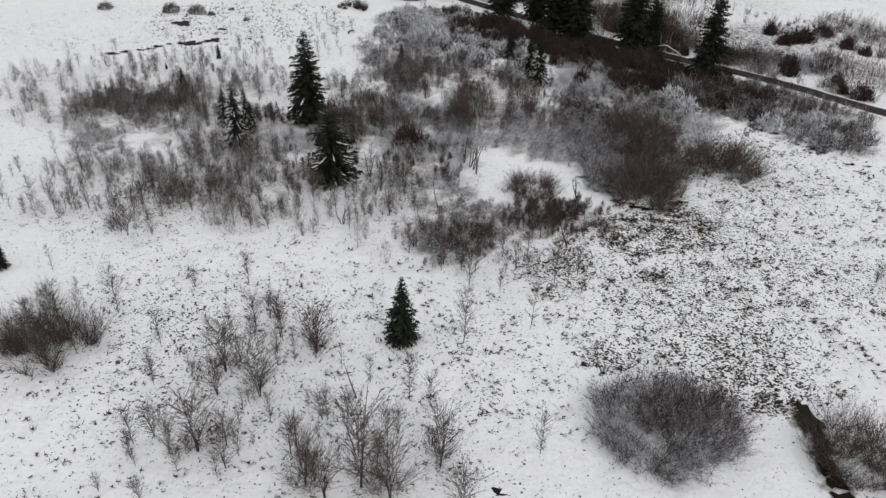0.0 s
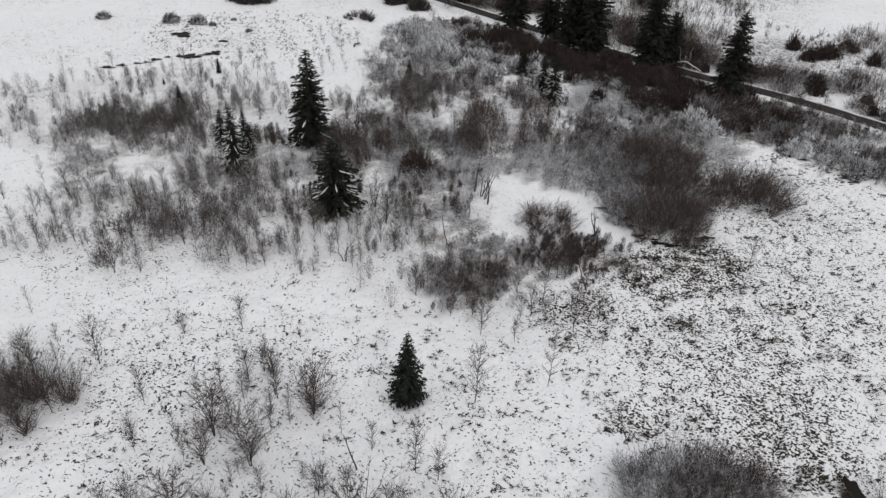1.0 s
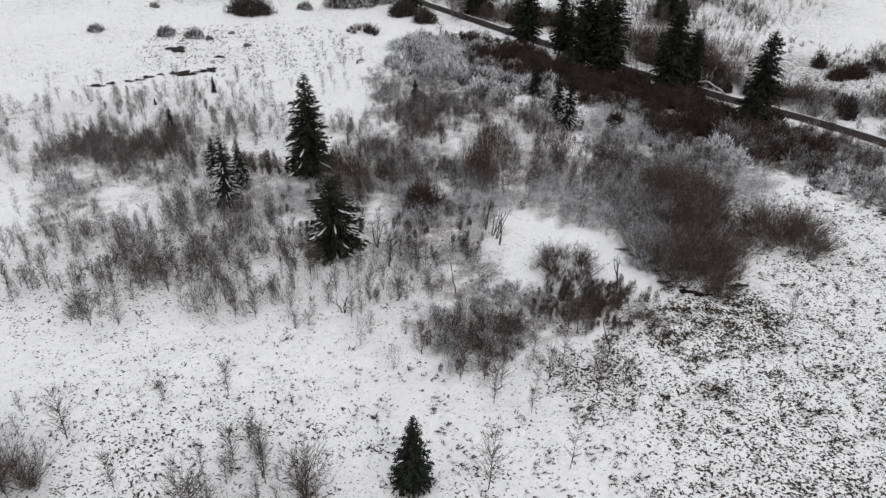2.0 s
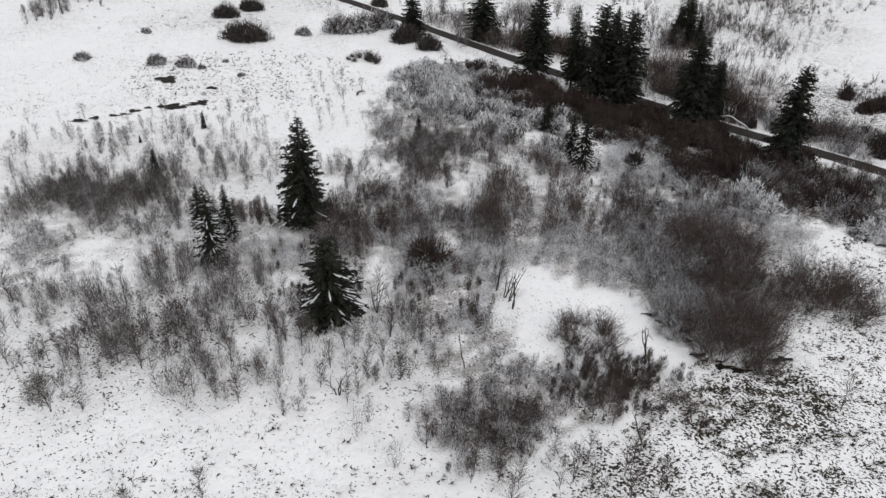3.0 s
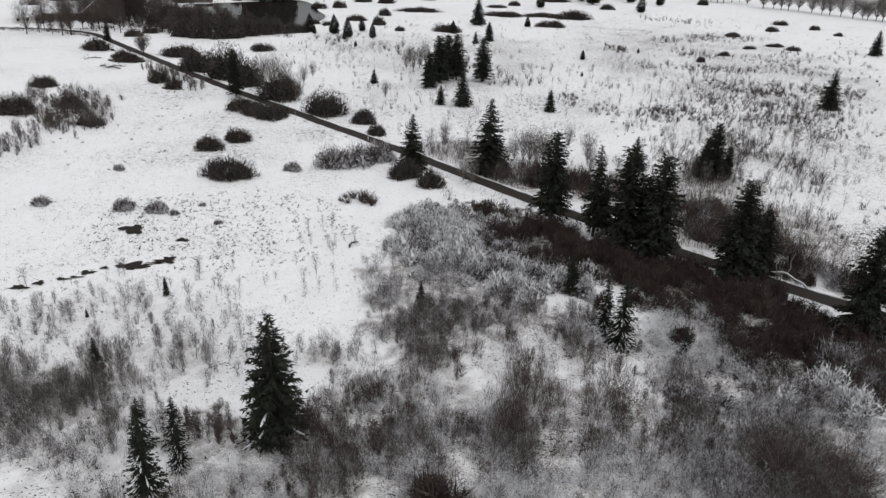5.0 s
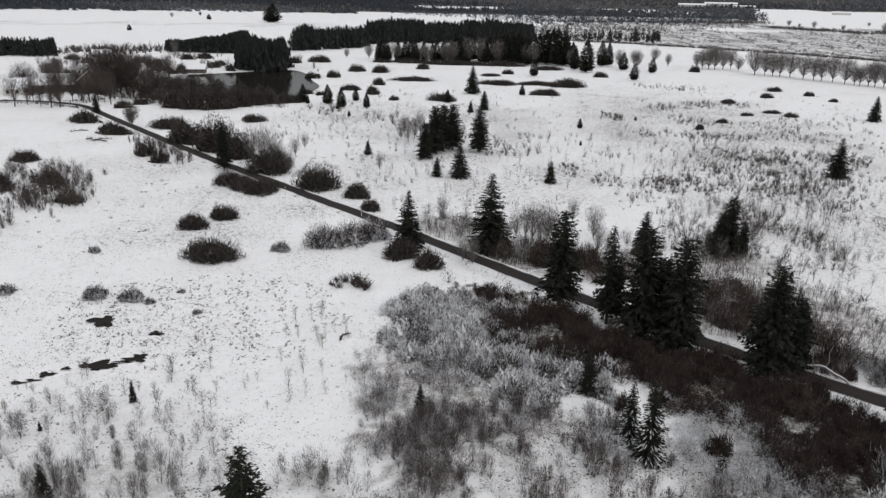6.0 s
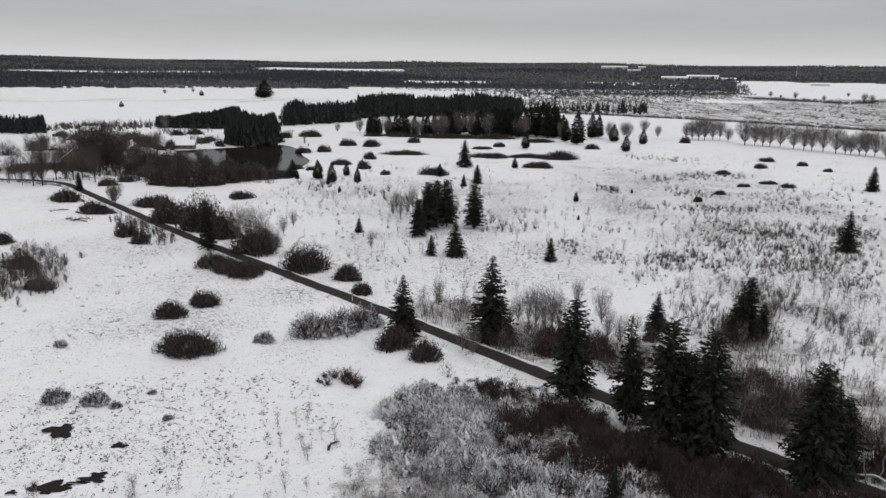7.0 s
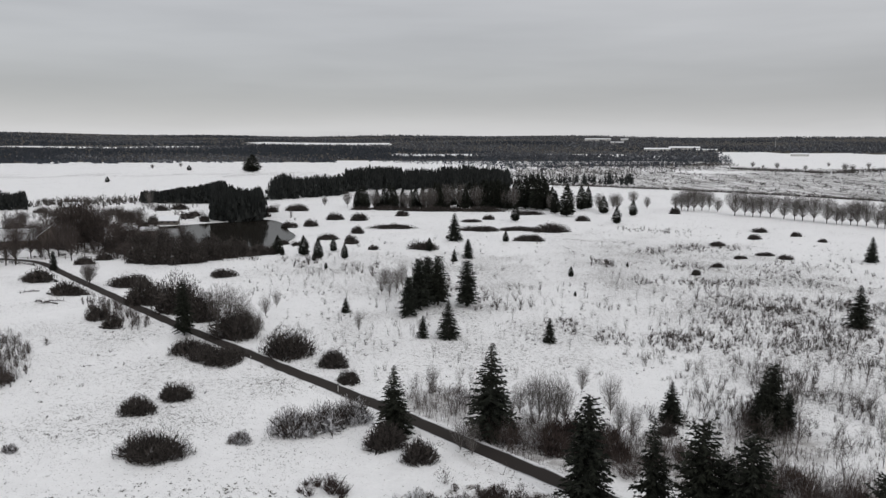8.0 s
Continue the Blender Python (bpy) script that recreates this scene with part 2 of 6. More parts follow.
def tube(V, F, pts, radii, sides=5):
    """A tapered tube through pts."""
    base = len(V)
    for i, (p, r) in enumerate(zip(pts, radii)):
        d = (pts[min(i + 1, len(pts) - 1)] - pts[max(i - 1, 0)]).normalized()
        u = d.cross(Vector((0.31, 0.95, 0.05))).normalized()
        w = d.cross(u)
        for k in range(sides):
            a = 2 * math.pi * k / sides
            V.append(p + u * (r * math.cos(a)) + w * (r * math.sin(a)))
    for i in range(len(pts) - 1):
        for k in range(sides):
            a, b = base + i * sides + k, base + i * sides + (k + 1) % sides
            F.append((a, b, b + sides, a + sides))
    F.append(tuple(base + (len(pts) - 1) * sides + k for k in range(sides)))
    F.append(tuple(base + k for k in reversed(range(sides))))


def slivers(rng, base, way, length, width):
    """Thin pointed triangles: base (n,3), way (n,3) unit, length (n), width (n)."""
    n = len(base)
    side = np.cross(way, rng.normal(size=(n, 3)))
    side /= np.linalg.norm(side, axis=1, keepdims=True) + 1e-9
    side *= (width * 0.5)[:, None]
    return np.stack([base - side, base + side, base + way * length[:, None]], axis=1)


def unit(v):
    return v / (np.linalg.norm(v, axis=-1, keepdims=True) + 1e-9)


# ---- the lie of the land ----
ROAD_LINE = [(128, 44), (100, 70.5), (80, 89), (62, 105.5), (52.5, 115.3), (38, 126.9), (26, 138.2), (14.5, 149.5), (3.5, 160.6), (-15.5, 181.5), (-42.5, 209.5), (-72, 240.5), (-98, 270), (-128, 304), (-135.5, 313), (-145, 322), (-157, 327.5), (-175, 329), (-230, 326)]


def smooth_line(pts, step):
    """Points every step metres along a smooth curve through pts."""
    P = [Vector((*p, 0)) for p in pts]
    P = [2 * P[0] - P[1]] + P + [2 * P[-1] - P[-2]]
    out = []
    for a, b, c, d in zip(P, P[1:], P[2:], P[3:]):
        n = max(2, int((c - b).length / step))
        for i in range(n):
            t = i / n
            out.append(0.5 * (2 * b + (c - a) * t + (2 * a - 5 * b + 4 * c - d) * t * t + (3 * b - a - 3 * c + d) * t ** 3))
    out.append(P[-2])
    return out


ROAD = smooth_line(ROAD_LINE, 3.0)


def distance_to(line, x, y):
    """Distance from points to a polyline, vectorised."""
    best = np.full(np.shape(x), 1e9)
    for a, b in zip(line, line[1:]):
        dx, dy = b[0] - a[0], b[1] - a[1]
        t = np.clip(((x - a[0]) * dx + (y - a[1]) * dy) / (dx * dx + dy * dy), 0, 1)
        best = np.minimum(best, np.hypot(x - a[0] - t * dx, y - a[1] - t * dy))
    return best


def blob(x, y, cx, cy, rx, ry):
    """1 in the middle of an ellipse, 0 outside."""
    return np.clip(1.25 - np.hypot((x - cx) / rx, (y - cy) / ry) ** 2, 0, 1)


LAKE = [(-150, 432), (-134, 446), (-116, 460), (-99, 472), (-86, 452), (-78, 424), (-70, 400), (-72, 374), (-75, 355), (-82, 349), (-98, 364), (-126, 396)]


def land(x, y):
    """Height of the ground."""
    x, y = np.asarray(x, dtype=float), np.asarray(y, dtype=float)
    r = np.hypot(x, y)
    z = 0.10 * np.sin(x * 0.21 + 1.3) * np.sin(y * 0.17) + 0.07 * np.sin(x * 0.55 + y * 0.43) + 0.05 * np.sin(x * 1.3 - y * 0.9 + 2)
    z = z * np.clip((700 - r) / 300, 0, 1)
    far = np.clip((r - 1250) / 3000, 0, 1.2)
    z = z + 73 * far ** 1.15 + np.clip((r - 2200) / 1500, 0, 1) * (5 * np.sin(x * 0.0021 + 0.6) + 3 * np.sin(x * 0.0057 + y * 0.002))
    # the lake lies in a shallow hollow
    z = z - 1.3 * np.clip(1.35 - np.hypot((x + 101) / 48, (y - 410) / 66), 0, 0.6)
    return z


def stand(x, y, sink=0.05):
    return float(land(x, y)) - sink

# brush by kind: how many to a square metre, least and greatest height, and its outline
BRUSH = []
BRUSH.append(("grey", 0.5, 1.8, 3.4, [(-52.7, 98.8), (-49.3, 101.3), (-44.4, 104.1), (-35.3, 101.9), (-32.9, 95.2), (-41.8, 93.8), (-48.1, 92.5), (-50.4, 89.9), (-54.1, 96.5)]))
BRUSH.append(("half", 0.35, 1.2, 2.6, [(-50.4, 89.9), (-44.3, 91.1), (-39.6, 83.3), (-42.1, 81.1), (-45.8, 81.8)]))
BRUSH.append(("grey", 0.24, 2.2, 4.0, [(-38.7, 79.5), (-37.4, 81.5), (-32.2, 75.8), (-32.1, 81.9), (-29.2, 86.2), (-23.6, 84.6), (-19.8, 83.0), (-17.5, 75.3), (-20.3, 72.8), (-23.6, 69.7), (-27.4, 68.7), (-30.5, 68.5), (-35.9, 73.9)]))
BRUSH.append(("half", 0.1, 1.2, 2.6, [(-38.7, 79.5), (-37.4, 81.5), (-32.2, 75.8), (-32.1, 81.9), (-29.2, 86.2), (-23.6, 84.6), (-19.8, 83.0), (-17.5, 75.3), (-20.3, 72.8), (-23.6, 69.7), (-27.4, 68.7), (-30.5, 68.5), (-35.9, 73.9)]))
BRUSH.append(("brown", 0.08, 2.2, 4.0, [(-38.7, 79.5), (-37.4, 81.5), (-32.2, 75.8), (-32.1, 81.9), (-29.2, 86.2), (-23.6, 84.6), (-19.8, 83.0), (-17.5, 75.3), (-20.3, 72.8), (-23.6, 69.7), (-27.4, 68.7), (-30.5, 68.5), (-35.9, 73.9)]))
BRUSH.append(("grey", 0.34, 1.8, 3.4, [(-51.2, 102.1), (-44.2, 101.5), (-35.0, 98.0), (-32.0, 90.8), (-37.5, 89.2), (-43.6, 89.2)]))
BRUSH.append(("half", 0.25, 1.0, 2.2, [(-51.2, 102.1), (-44.2, 101.5), (-35.0, 98.0), (-32.0, 90.8), (-37.5, 89.2), (-43.6, 89.2)]))
BRUSH.append(("grey", 0.04, 1.8, 4.0, [(-50.1, 76.3), (-35.8, 76.1), (-17.3, 73.5), (-5.8, 70.7), (0.3, 62.5), (-3.6, 55.1), (-13.0, 62.6), (-21.6, 66.2), (-29.2, 64.6), (-36.1, 61.1), (-43.5, 63.6)]))
BRUSH.append(("grey", 0.09, 1.6, 3.4, [(-68.2, 107.7), (-47.0, 120.4), (-27.6, 116.9), (-19.8, 103.2), (-27.5, 94.3), (-46.6, 92.7), (-57.7, 88.1)]))
BRUSH.append(("half", 0.45, 1.2, 2.6, [(16.5, 106.5), (33.7, 108.2), (45.5, 119.0), (66.3, 111.2), (54.7, 87.4), (46.6, 91.6), (45.5, 98.8), (35.6, 99.9), (28.2, 91.8), (14.9, 92.5)]))
BRUSH.append(("brown", 0.2, 1.4, 3.0, [(16.5, 106.5), (33.7, 108.2), (45.5, 119.0), (66.3, 111.2), (54.7, 87.4), (46.6, 91.6), (45.5, 98.8), (35.6, 99.9), (28.2, 91.8), (14.9, 92.5)]))
BRUSH.append(("grey", 0.3, 1.6, 3.2, [(-44.3, 79.1), (-40.1, 80.3), (-36.7, 74.6), (-40.7, 72.7)]))
BRUSH.append(("grey", 0.11, 2.0, 4.0, [(-37.1, 71.5), (-26.9, 68.8), (-20.1, 72.0), (-14.8, 74.7), (-12.3, 69.1), (-12.4, 64.8), (-18.9, 64.9), (-24.8, 64.5), (-35.4, 68.1)]))
BRUSH.append(("grey", 0.11, 2.0, 3.6, [(-13.4, 74.8), (-4.3, 80.5), (-2.5, 74.1), (-2.2, 66.1), (-8.4, 63.4), (-11.5, 66.6)]))
BRUSH.append(("brown", 0.55, 1.2, 2.6, [(-28.8, 96.3), (-20.5, 96.4), (-16.7, 96.7), (-14.8, 93.1), (-22.2, 93.1), (-27.5, 92.0)]))
BRUSH.append(("brown", 0.34, 2.0, 4.0, [(-18.0, 96.6), (-13.4, 101.1), (-8.1, 101.6), (-7.0, 95.1), (-8.6, 85.9), (-11.2, 84.7), (-14.1, 88.6)]))
BRUSH.append(("frost", 0.5, 0.7, 1.7, [(-28.7, 91.9), (-14.7, 91.9), (-13.8, 86.5), (-19.5, 84.0), (-26.7, 85.4)]))
BRUSH.append(("brown", 0.34, 1.0, 2.4, [(-20.5, 85.9), (-16.4, 88.4), (-11.4, 85.7), (-10.3, 77.5), (-13.4, 75.2), (-17.3, 76.9)]))
BRUSH.append(("half", 0.2, 1.0, 2.2, [(-40.4, 92.0), (-32.5, 94.0), (-26.3, 84.4), (-31.6, 82.0), (-35.5, 84.6)]))
BRUSH.append(("frost", 0.6, 0.8, 1.8, [(-8.1, 87.0), (3.5, 89.0), (3.9, 84.9), (1.0, 80.1), (2.9, 74.5), (-1.9, 72.7), (-7.1, 76.9)]))
BRUSH.append(("brown", 0.42, 1.0, 2.4, [(-7.8, 84.0), (2.2, 86.8), (0.5, 80.0), (1.9, 75.2), (-2.0, 73.4), (-6.1, 77.0)]))
BRUSH.append(("half", 0.8, 0.9, 2.0, [(-2.8, 71.2), (2.8, 73.0), (7.4, 70.6), (9.3, 64.5), (4.8, 61.1), (-0.4, 59.6), (-3.2, 60.5), (-3.1, 66.0)]))
BRUSH.append(("brown", 0.4, 1.2, 2.4, [(-2.6, 64.3), (5.1, 65.4), (4.0, 61.0), (-2.4, 59.5)]))
BRUSH.append(("brown", 1.2, 1.0, 2.2, [(7.5, 71.2), (13.2, 72.4), (17.8, 70.0), (17.7, 66.3), (12.5, 65.9), (6.9, 66.1)]))
BRUSH.append(("frost", 0.45, 0.8, 1.8, [(-15.9, 92.8), (-9.6, 104.2), (-2.3, 101.5), (2.2, 97.8), (13.4, 98.6), (22.2, 94.6), (23.0, 87.6), (14.2, 83.0), (9.0, 87.4), (4.5, 85.7), (-3.1, 85.2), (-7.7, 84.2), (-11.8, 86.7)]))
BRUSH.append(("half", 0.25, 1.2, 2.4, [(-15.9, 92.8), (-9.6, 104.2), (-2.3, 101.5), (2.2, 97.8), (13.4, 98.6), (22.2, 94.6), (21.0, 87.5), (14.5, 84.3), (9.0, 87.4), (4.5, 85.7), (-3.1, 85.2), (-7.7, 84.2), (-11.8, 86.7)]))
BRUSH.append(("brown", 0.38, 3.0, 5.0, [(-1.2, 95.6), (0.6, 101.7), (6.2, 105.4), (9.7, 104.6), (11.6, 101.5), (14.9, 100.7), (13.8, 94.9), (4.4, 90.9), (-0.2, 90.6)]))
BRUSH.append(("brown", 0.38, 2.0, 4.0, [(-14.4, 96.5), (-9.7, 105.3), (-8.0, 99.0), (-7.4, 91.7), (-12.0, 88.2), (-15.6, 86.5), (-17.6, 91.0)]))
BRUSH.append(("brown", 0.5, 1.5, 3.0, [(11.5, 100.4), (19.1, 99.0), (18.1, 95.2), (12.9, 93.1)]))
BRUSH.append(("brown", 0.22, 2.0, 3.6, [(-8.1, 117.4), (-0.4, 116.6), (-0.5, 109.7), (-4.1, 101.3), (-8.3, 103.2), (-9.5, 110.3)]))
BRUSH.append(("grey", 0.3, 1.8, 3.4, [(-2.3, 97.4), (2.0, 93.2), (-0.2, 87.5), (-3.2, 88.8), (-7.4, 91.7), (-6.2, 97.2)]))
BRUSH.append(("half", 0.46, 1.0, 2.4, [(-14.1, 121.6), (-3.9, 119.3), (-1.8, 108.4), (-8.5, 105.4), (-12.7, 110.0)]))
BRUSH.append(("frost", 0.6, 0.8, 2.0, [(17.8, 115.2), (24.8, 121.8), (28.9, 108.4), (34.3, 102.1), (38.4, 96.7), (33.5, 86.9), (30.5, 94.4), (23.6, 95.6), (20.7, 105.4), (16.7, 109.9)]))
BRUSH.append(("half", 0.5, 1.5, 3.0, [(11.3, 89.8), (20.6, 94.5), (32.5, 99.0), (31.6, 94.4), (27.8, 86.5), (16.6, 80.6), (13.1, 84.2)]))
BRUSH.append(("half", 0.2, 1.2, 2.6, [(-0.9, 120.3), (10.9, 118.7), (17.5, 113.0), (14.5, 106.0), (-1.4, 105.2)]))
BRUSH.append(("brown", 0.12, 1.6, 3.2, [(-0.9, 120.3), (10.9, 118.7), (17.5, 113.0), (14.5, 106.0), (-1.4, 105.2)]))
BRUSH.append(("grey", 0.3, 2.0, 3.8, [(-42.2, 107.0), (-30.5, 110.2), (-26.6, 106.5), (-26.8, 104.1), (-40.2, 103.4)]))
BRUSH.append(("grey", 0.35, 2.2, 3.6, [(-20.3, 107.7), (-13.8, 108.8), (-12.7, 104.7), (-19.5, 104.4)]))
BRUSH.append(("dark", 0.5, 1.0, 2.2, [(-4.9, 154.6), (3.5, 151.8), (10.9, 145.2), (17.5, 139.4), (24.1, 134.2), (30.5, 128.8), (39.7, 117.1), (38.1, 114.1), (27.3, 125.4), (21.0, 130.3), (13.9, 135.9), (7.3, 140.5), (-0.0, 146.5)]))
BRUSH.append(("dark", 0.75, 1.4, 3.0, [(-0.1, 143.6), (8.0, 147.0), (14.4, 138.3), (23.4, 134.1), (29.2, 130.8), (40.0, 117.6), (34.2, 106.9), (25.6, 106.5), (26.2, 117.4), (19.2, 119.1), (18.6, 126.2), (8.8, 129.6), (2.3, 132.9)]))
BRUSH.append(("dark", 0.4, 1.2, 2.4, [(25.9, 116.3), (35.8, 119.2), (51.7, 108.9), (47.5, 100.0), (37.2, 101.7), (34.8, 108.8), (25.8, 109.5)]))
BRUSH.append(("half", 0.7, 1.4, 3.0, [(16.9, 86.0), (21.2, 95.1), (32.4, 101.3), (29.1, 89.1), (28.5, 78.0), (23.4, 73.1), (19.6, 75.0)]))
BRUSH.append(("half", 0.46, 1.0, 2.4, [(-15.4, 129.6), (-9.0, 136.1), (-0.6, 127.7), (4.0, 120.5), (10.9, 118.7), (9.8, 112.7), (1.1, 113.1), (-6.6, 111.8), (-12.2, 113.4)]))
BRUSH.append(("grey", 0.3, 2.0, 3.4, [(-10.4, 118.7), (-0.9, 120.3), (-0.1, 112.2), (-6.3, 105.0), (-9.4, 106.6)]))
BRUSH.append(("frost", 0.5, 0.8, 2.0, [(20.4, 119.2), (28.0, 117.5), (29.7, 106.7), (17.6, 106.1), (17.0, 111.2)]))
ROADSIDE_PATCHES = [(6.8, 169.7, 7.1, 7.0), (17.3, 164.2, 5.1, 7.7), (36.8, 148.5, 6.6, 9.3), (24.4, 162.2, 5.0, 8.8), (40.5, 137.6, 5.8, 8.0), (35.6, 152.8, 8.4, 7.3), (36.8, 149.0, 10.2, 10.1), (53.9, 126.0, 8.9, 5.7), (26.4, 155.5, 4.9, 4.2), (19.4, 161.7, 4.3, 4.7), (70.6, 121.7, 5.8, 9.0), (83.6, 142.3, 5.5, 15.6), (-5.0, 182.5, 7.2, 7.2), (5.9, 165.8, 9.0, 7.6), (33.1, 153.8, 6.5, 12.4), (34.8, 143.8, 9.5, 6.8), (47.4, 147.0, 6.8, 10.9), (40.7, 167.8, 7.3, 7.8)]
# sedge meadow and other places where grass breaks through: x, y, radius across, radius along, strength
TUFTS = [(19.0, 66.0, 7.0, 4.0, 1.0), (13.5, 59.5, 8.0, 5.5, 0.8), (22.9, 52.4, 13.2, 12.9, 0.7), (14.7, 46.7, 4.2, 3.2, 0.9), (25.2, 43.1, 6.7, 3.9, 0.9), (24.2, 68.4, 7.4, 5.5, 1.0), (41.1, 69.4, 16.1, 25.1, 0.6), (4.7, 44.8, 9.2, 9.7, 0.4),
         (-15.0, 44.6, 20.6, 17.2, 0.4), (21.4, 68.1, 5.5, 3.4, 0.8), (-38.7, 141.2, 18.7, 14.9, 0.4), (-48.5, 134.6, 13.5, 8.5, 0.3), (81.2, 304.7, 63.5, 124.6, 0.68), (64.6, 201.6, 30.2, 50.9, 0.6), (-37.4, 190.3, 11.5, 11.6, 0.5), (62.4, 136.2, 16.2, 19.9, 0.8), (3.4, 227.9, 52.6, 47.4, 0.55), (-1.0, 307.8, 93.2, 56.9, 0.6), (-55.4, 187.5, 28.1, 35.6, 0.5), (-85.1, 222.8, 24.1, 28.2, 0.5)]
STREAM = [(17.2, 79.6), (18.8, 76.9), (19.9, 74.3), (21.7, 72.3), (24.6, 72.6), (27.2, 73.9)]
BROOK = [(41.4, 101.8), (43.2, 97.3), (46.2, 92.5), (49.1, 88.4), (52.2, 85.6), (58.1, 84.4)]
DITCH = [(27.6, 40.2), (27.8, 37.4), (27.8, 34.8), (27.4, 32.0)]
RILL = [(-56.2, 119.3), (-53.0, 122.2), (-50.1, 124.3), (-47.6, 126.5), (-44.2, 127.1), (-41.3, 129.2)]


def inside(poly, x, y):
    """Whether points lie in a polygon."""
    hit = np.zeros(np.shape(x), bool)
    for (x0, y0), (x1, y1) in zip(poly, poly[1:] + poly[:1]):
        hit ^= ((y0 > y) != (y1 > y)) & (x < (x1 - x0) * (y - y0) / ((y1 - y0) or 1e-9) + x0)
    return hit


def axis(lo, hi, step, grow, end_lo, end_hi):
    mid = list(np.arange(lo, hi + step / 2, step))
    for sign, start, end in ((1, hi, end_hi), (-1, lo, end_lo)):
        v, s, out = start, step, []
        while sign * v < sign * end:
            s *= grow
            v += sign * s
            out.append(v)
        mid = mid + out if sign > 0 else out[::-1] + mid
    return np.array(mid)


def build_ground():
    gx, gy = axis(-64, 64, 1.1, 1.065, -4700, 4700), axis(18, 178, 1.1, 1.065, -3000, 4750)
    X, Y = np.meshgrid(gx, gy)
    x, y = X.ravel(), Y.ravel()
    z = land(x, y)
    tuft, bare = np.full(len(x), 0.22), np.zeros(len(x))
    for cx, cy, rx, ry, k in TUFTS:
        tuft = np.maximum(tuft, k * blob(x, y, cx, cy, rx, ry))
    near = np.hypot(x, y) < 260
    litter = np.zeros(len(x))
    for cx, cy, rx, ry in ROADSIDE_PATCHES:
        litter = np.maximum(litter, 0.8 * blob(x, y, cx, cy, rx * 1.1, ry * 1.1))
    jx, jy = x + 1.6 * np.sin(y * 0.9) + 0.8 * np.sin(y * 2.3 + x), y + 1.4 * np.sin(x * 0.8) + 0.8 * np.sin(x * 2.1 - y)
    for kind, much, low, high, outline in BRUSH:
        hit = near & inside(outline, jx, jy)
        litter = np.where(hit, np.maximum(litter, {"grey": 0.7, "brown": 0.95, "dark": 1.0, "frost": 0.8, "half": 0.85}[kind] * min(1, much * 2.2)), litter)
        tuft = np.where(hit, np.maximum(tuft, {"dark": 1.0, "brown": 0.5}.get(kind, 0.35)), tuft)
        bare = np.where(hit & (kind == "dark"), np.maximum(bare, 0.5), bare)
    for line, half, k in ((STREAM, 0.8, 0.6), (BROOK, 0.6, 0.45), (DITCH, 1.6, 0.56), (RILL, 0.5, 0.3)):
        d = distance_to(line, x[near], y[near])
        bare[near] = np.maximum(bare[near], np.clip(1.25 - d / (half * 1.6), 0, 1) * k)
        z[near] -= 0.12 * np.clip(1.4 - d / half, 0, 1)
    rng = np.random.default_rng(3)
    rough = blob(x, y, 20, 50, 60, 40) * 0.12 + 0.03
    z += rng.normal(size=len(x)) * rough * near
    r, az = np.hypot(x, y), np.degrees(np.arctan2(x, np.maximum(y, 1)))
    # rough bog beyond the fields, then the dark floor of the far woods
    bog = (az > 6 + 2 * np.sin(r * 0.01)) & (r > 830 - 6 * np.clip(az - 6, 0, 25)) & (r < 1650) & (y > 0)
    tuft = np.where(bog, 0.98, tuft)
    tuft = np.where((az < -8) & (np.abs(r - 1090 - 30 * np.sin(az)) < 45), 0.6, tuft)
    woods = (y > 0) & (r > np.where(az < -8, 1560, 1640))
    for a0, a1, r0, r1 in FIELDS:
        woods &= ~((az > a0) & (az < a1) & (r > r0) & (r < r1))
        if r0 < 1650:
            tuft = np.where((az > a0) & (az < a1) & (r > r0) & (r < r1), 0.03, tuft)
    bare = np.where(woods, 1.0, bare)
    nx, ny = len(gx), len(gy)
    i = (np.arange(ny - 1)[:, None] * nx + np.arange(nx - 1)[None, :]).ravel()
    me = bpy.data.meshes.new("ground")
    me.from_pydata(np.stack([x, y, z], 1).tolist(), [], np.stack([i, i + 1, i + 1 + nx, i + nx], 1).tolist())
    me.polygons.foreach_set("use_smooth", [True] * len(me.polygons))
    for key, v in (("tuft", tuft), ("bare", bare), ("litter", litter)):
        me.attributes.new(key, "FLOAT", "POINT").data.foreach_set("value", v.astype(np.float32))
    me.materials.append(GROUND)
    tagged(new("ground", me), "snow-covered boggy meadow with dead grass poking through", "ground", kind="structure")


# snowy clearings in the far woods: bearing from, to, range from, to
FIELDS = [(-30, -17, 2500, 2650), (-14, -3.5, 2900, 3250), (-3.4, 3.2, 1850, 1990), (8, 13.6, 1880, 2010), (13.2, 19.2, 1790, 1930), (20, 40, 1430, 2250), (14, 22, 1230, 1310)]
build_ground()


def pool(name, cx, cy, rx, ry, seed, label):
    rng = np.random.default_rng(seed)
    V, ph = [], rng.uniform(0, 6.283, 3)
    for k in range(26):
        a = 2 * math.pi * k / 26
        q = 0.8 + 0.22 * math.sin(3 * a + ph[0]) + 0.16 * math.sin(5 * a + ph[1]) + 0.10 * math.sin(9 * a + ph[2])
        V.append((cx + rx * q * math.cos(a), cy + ry * q * math.sin(a), stand(cx, cy, 0) + 0.05))
    tagged(link_mesh(name, V, [tuple(range(26))], PEAT), label, "pool", kind="structure")


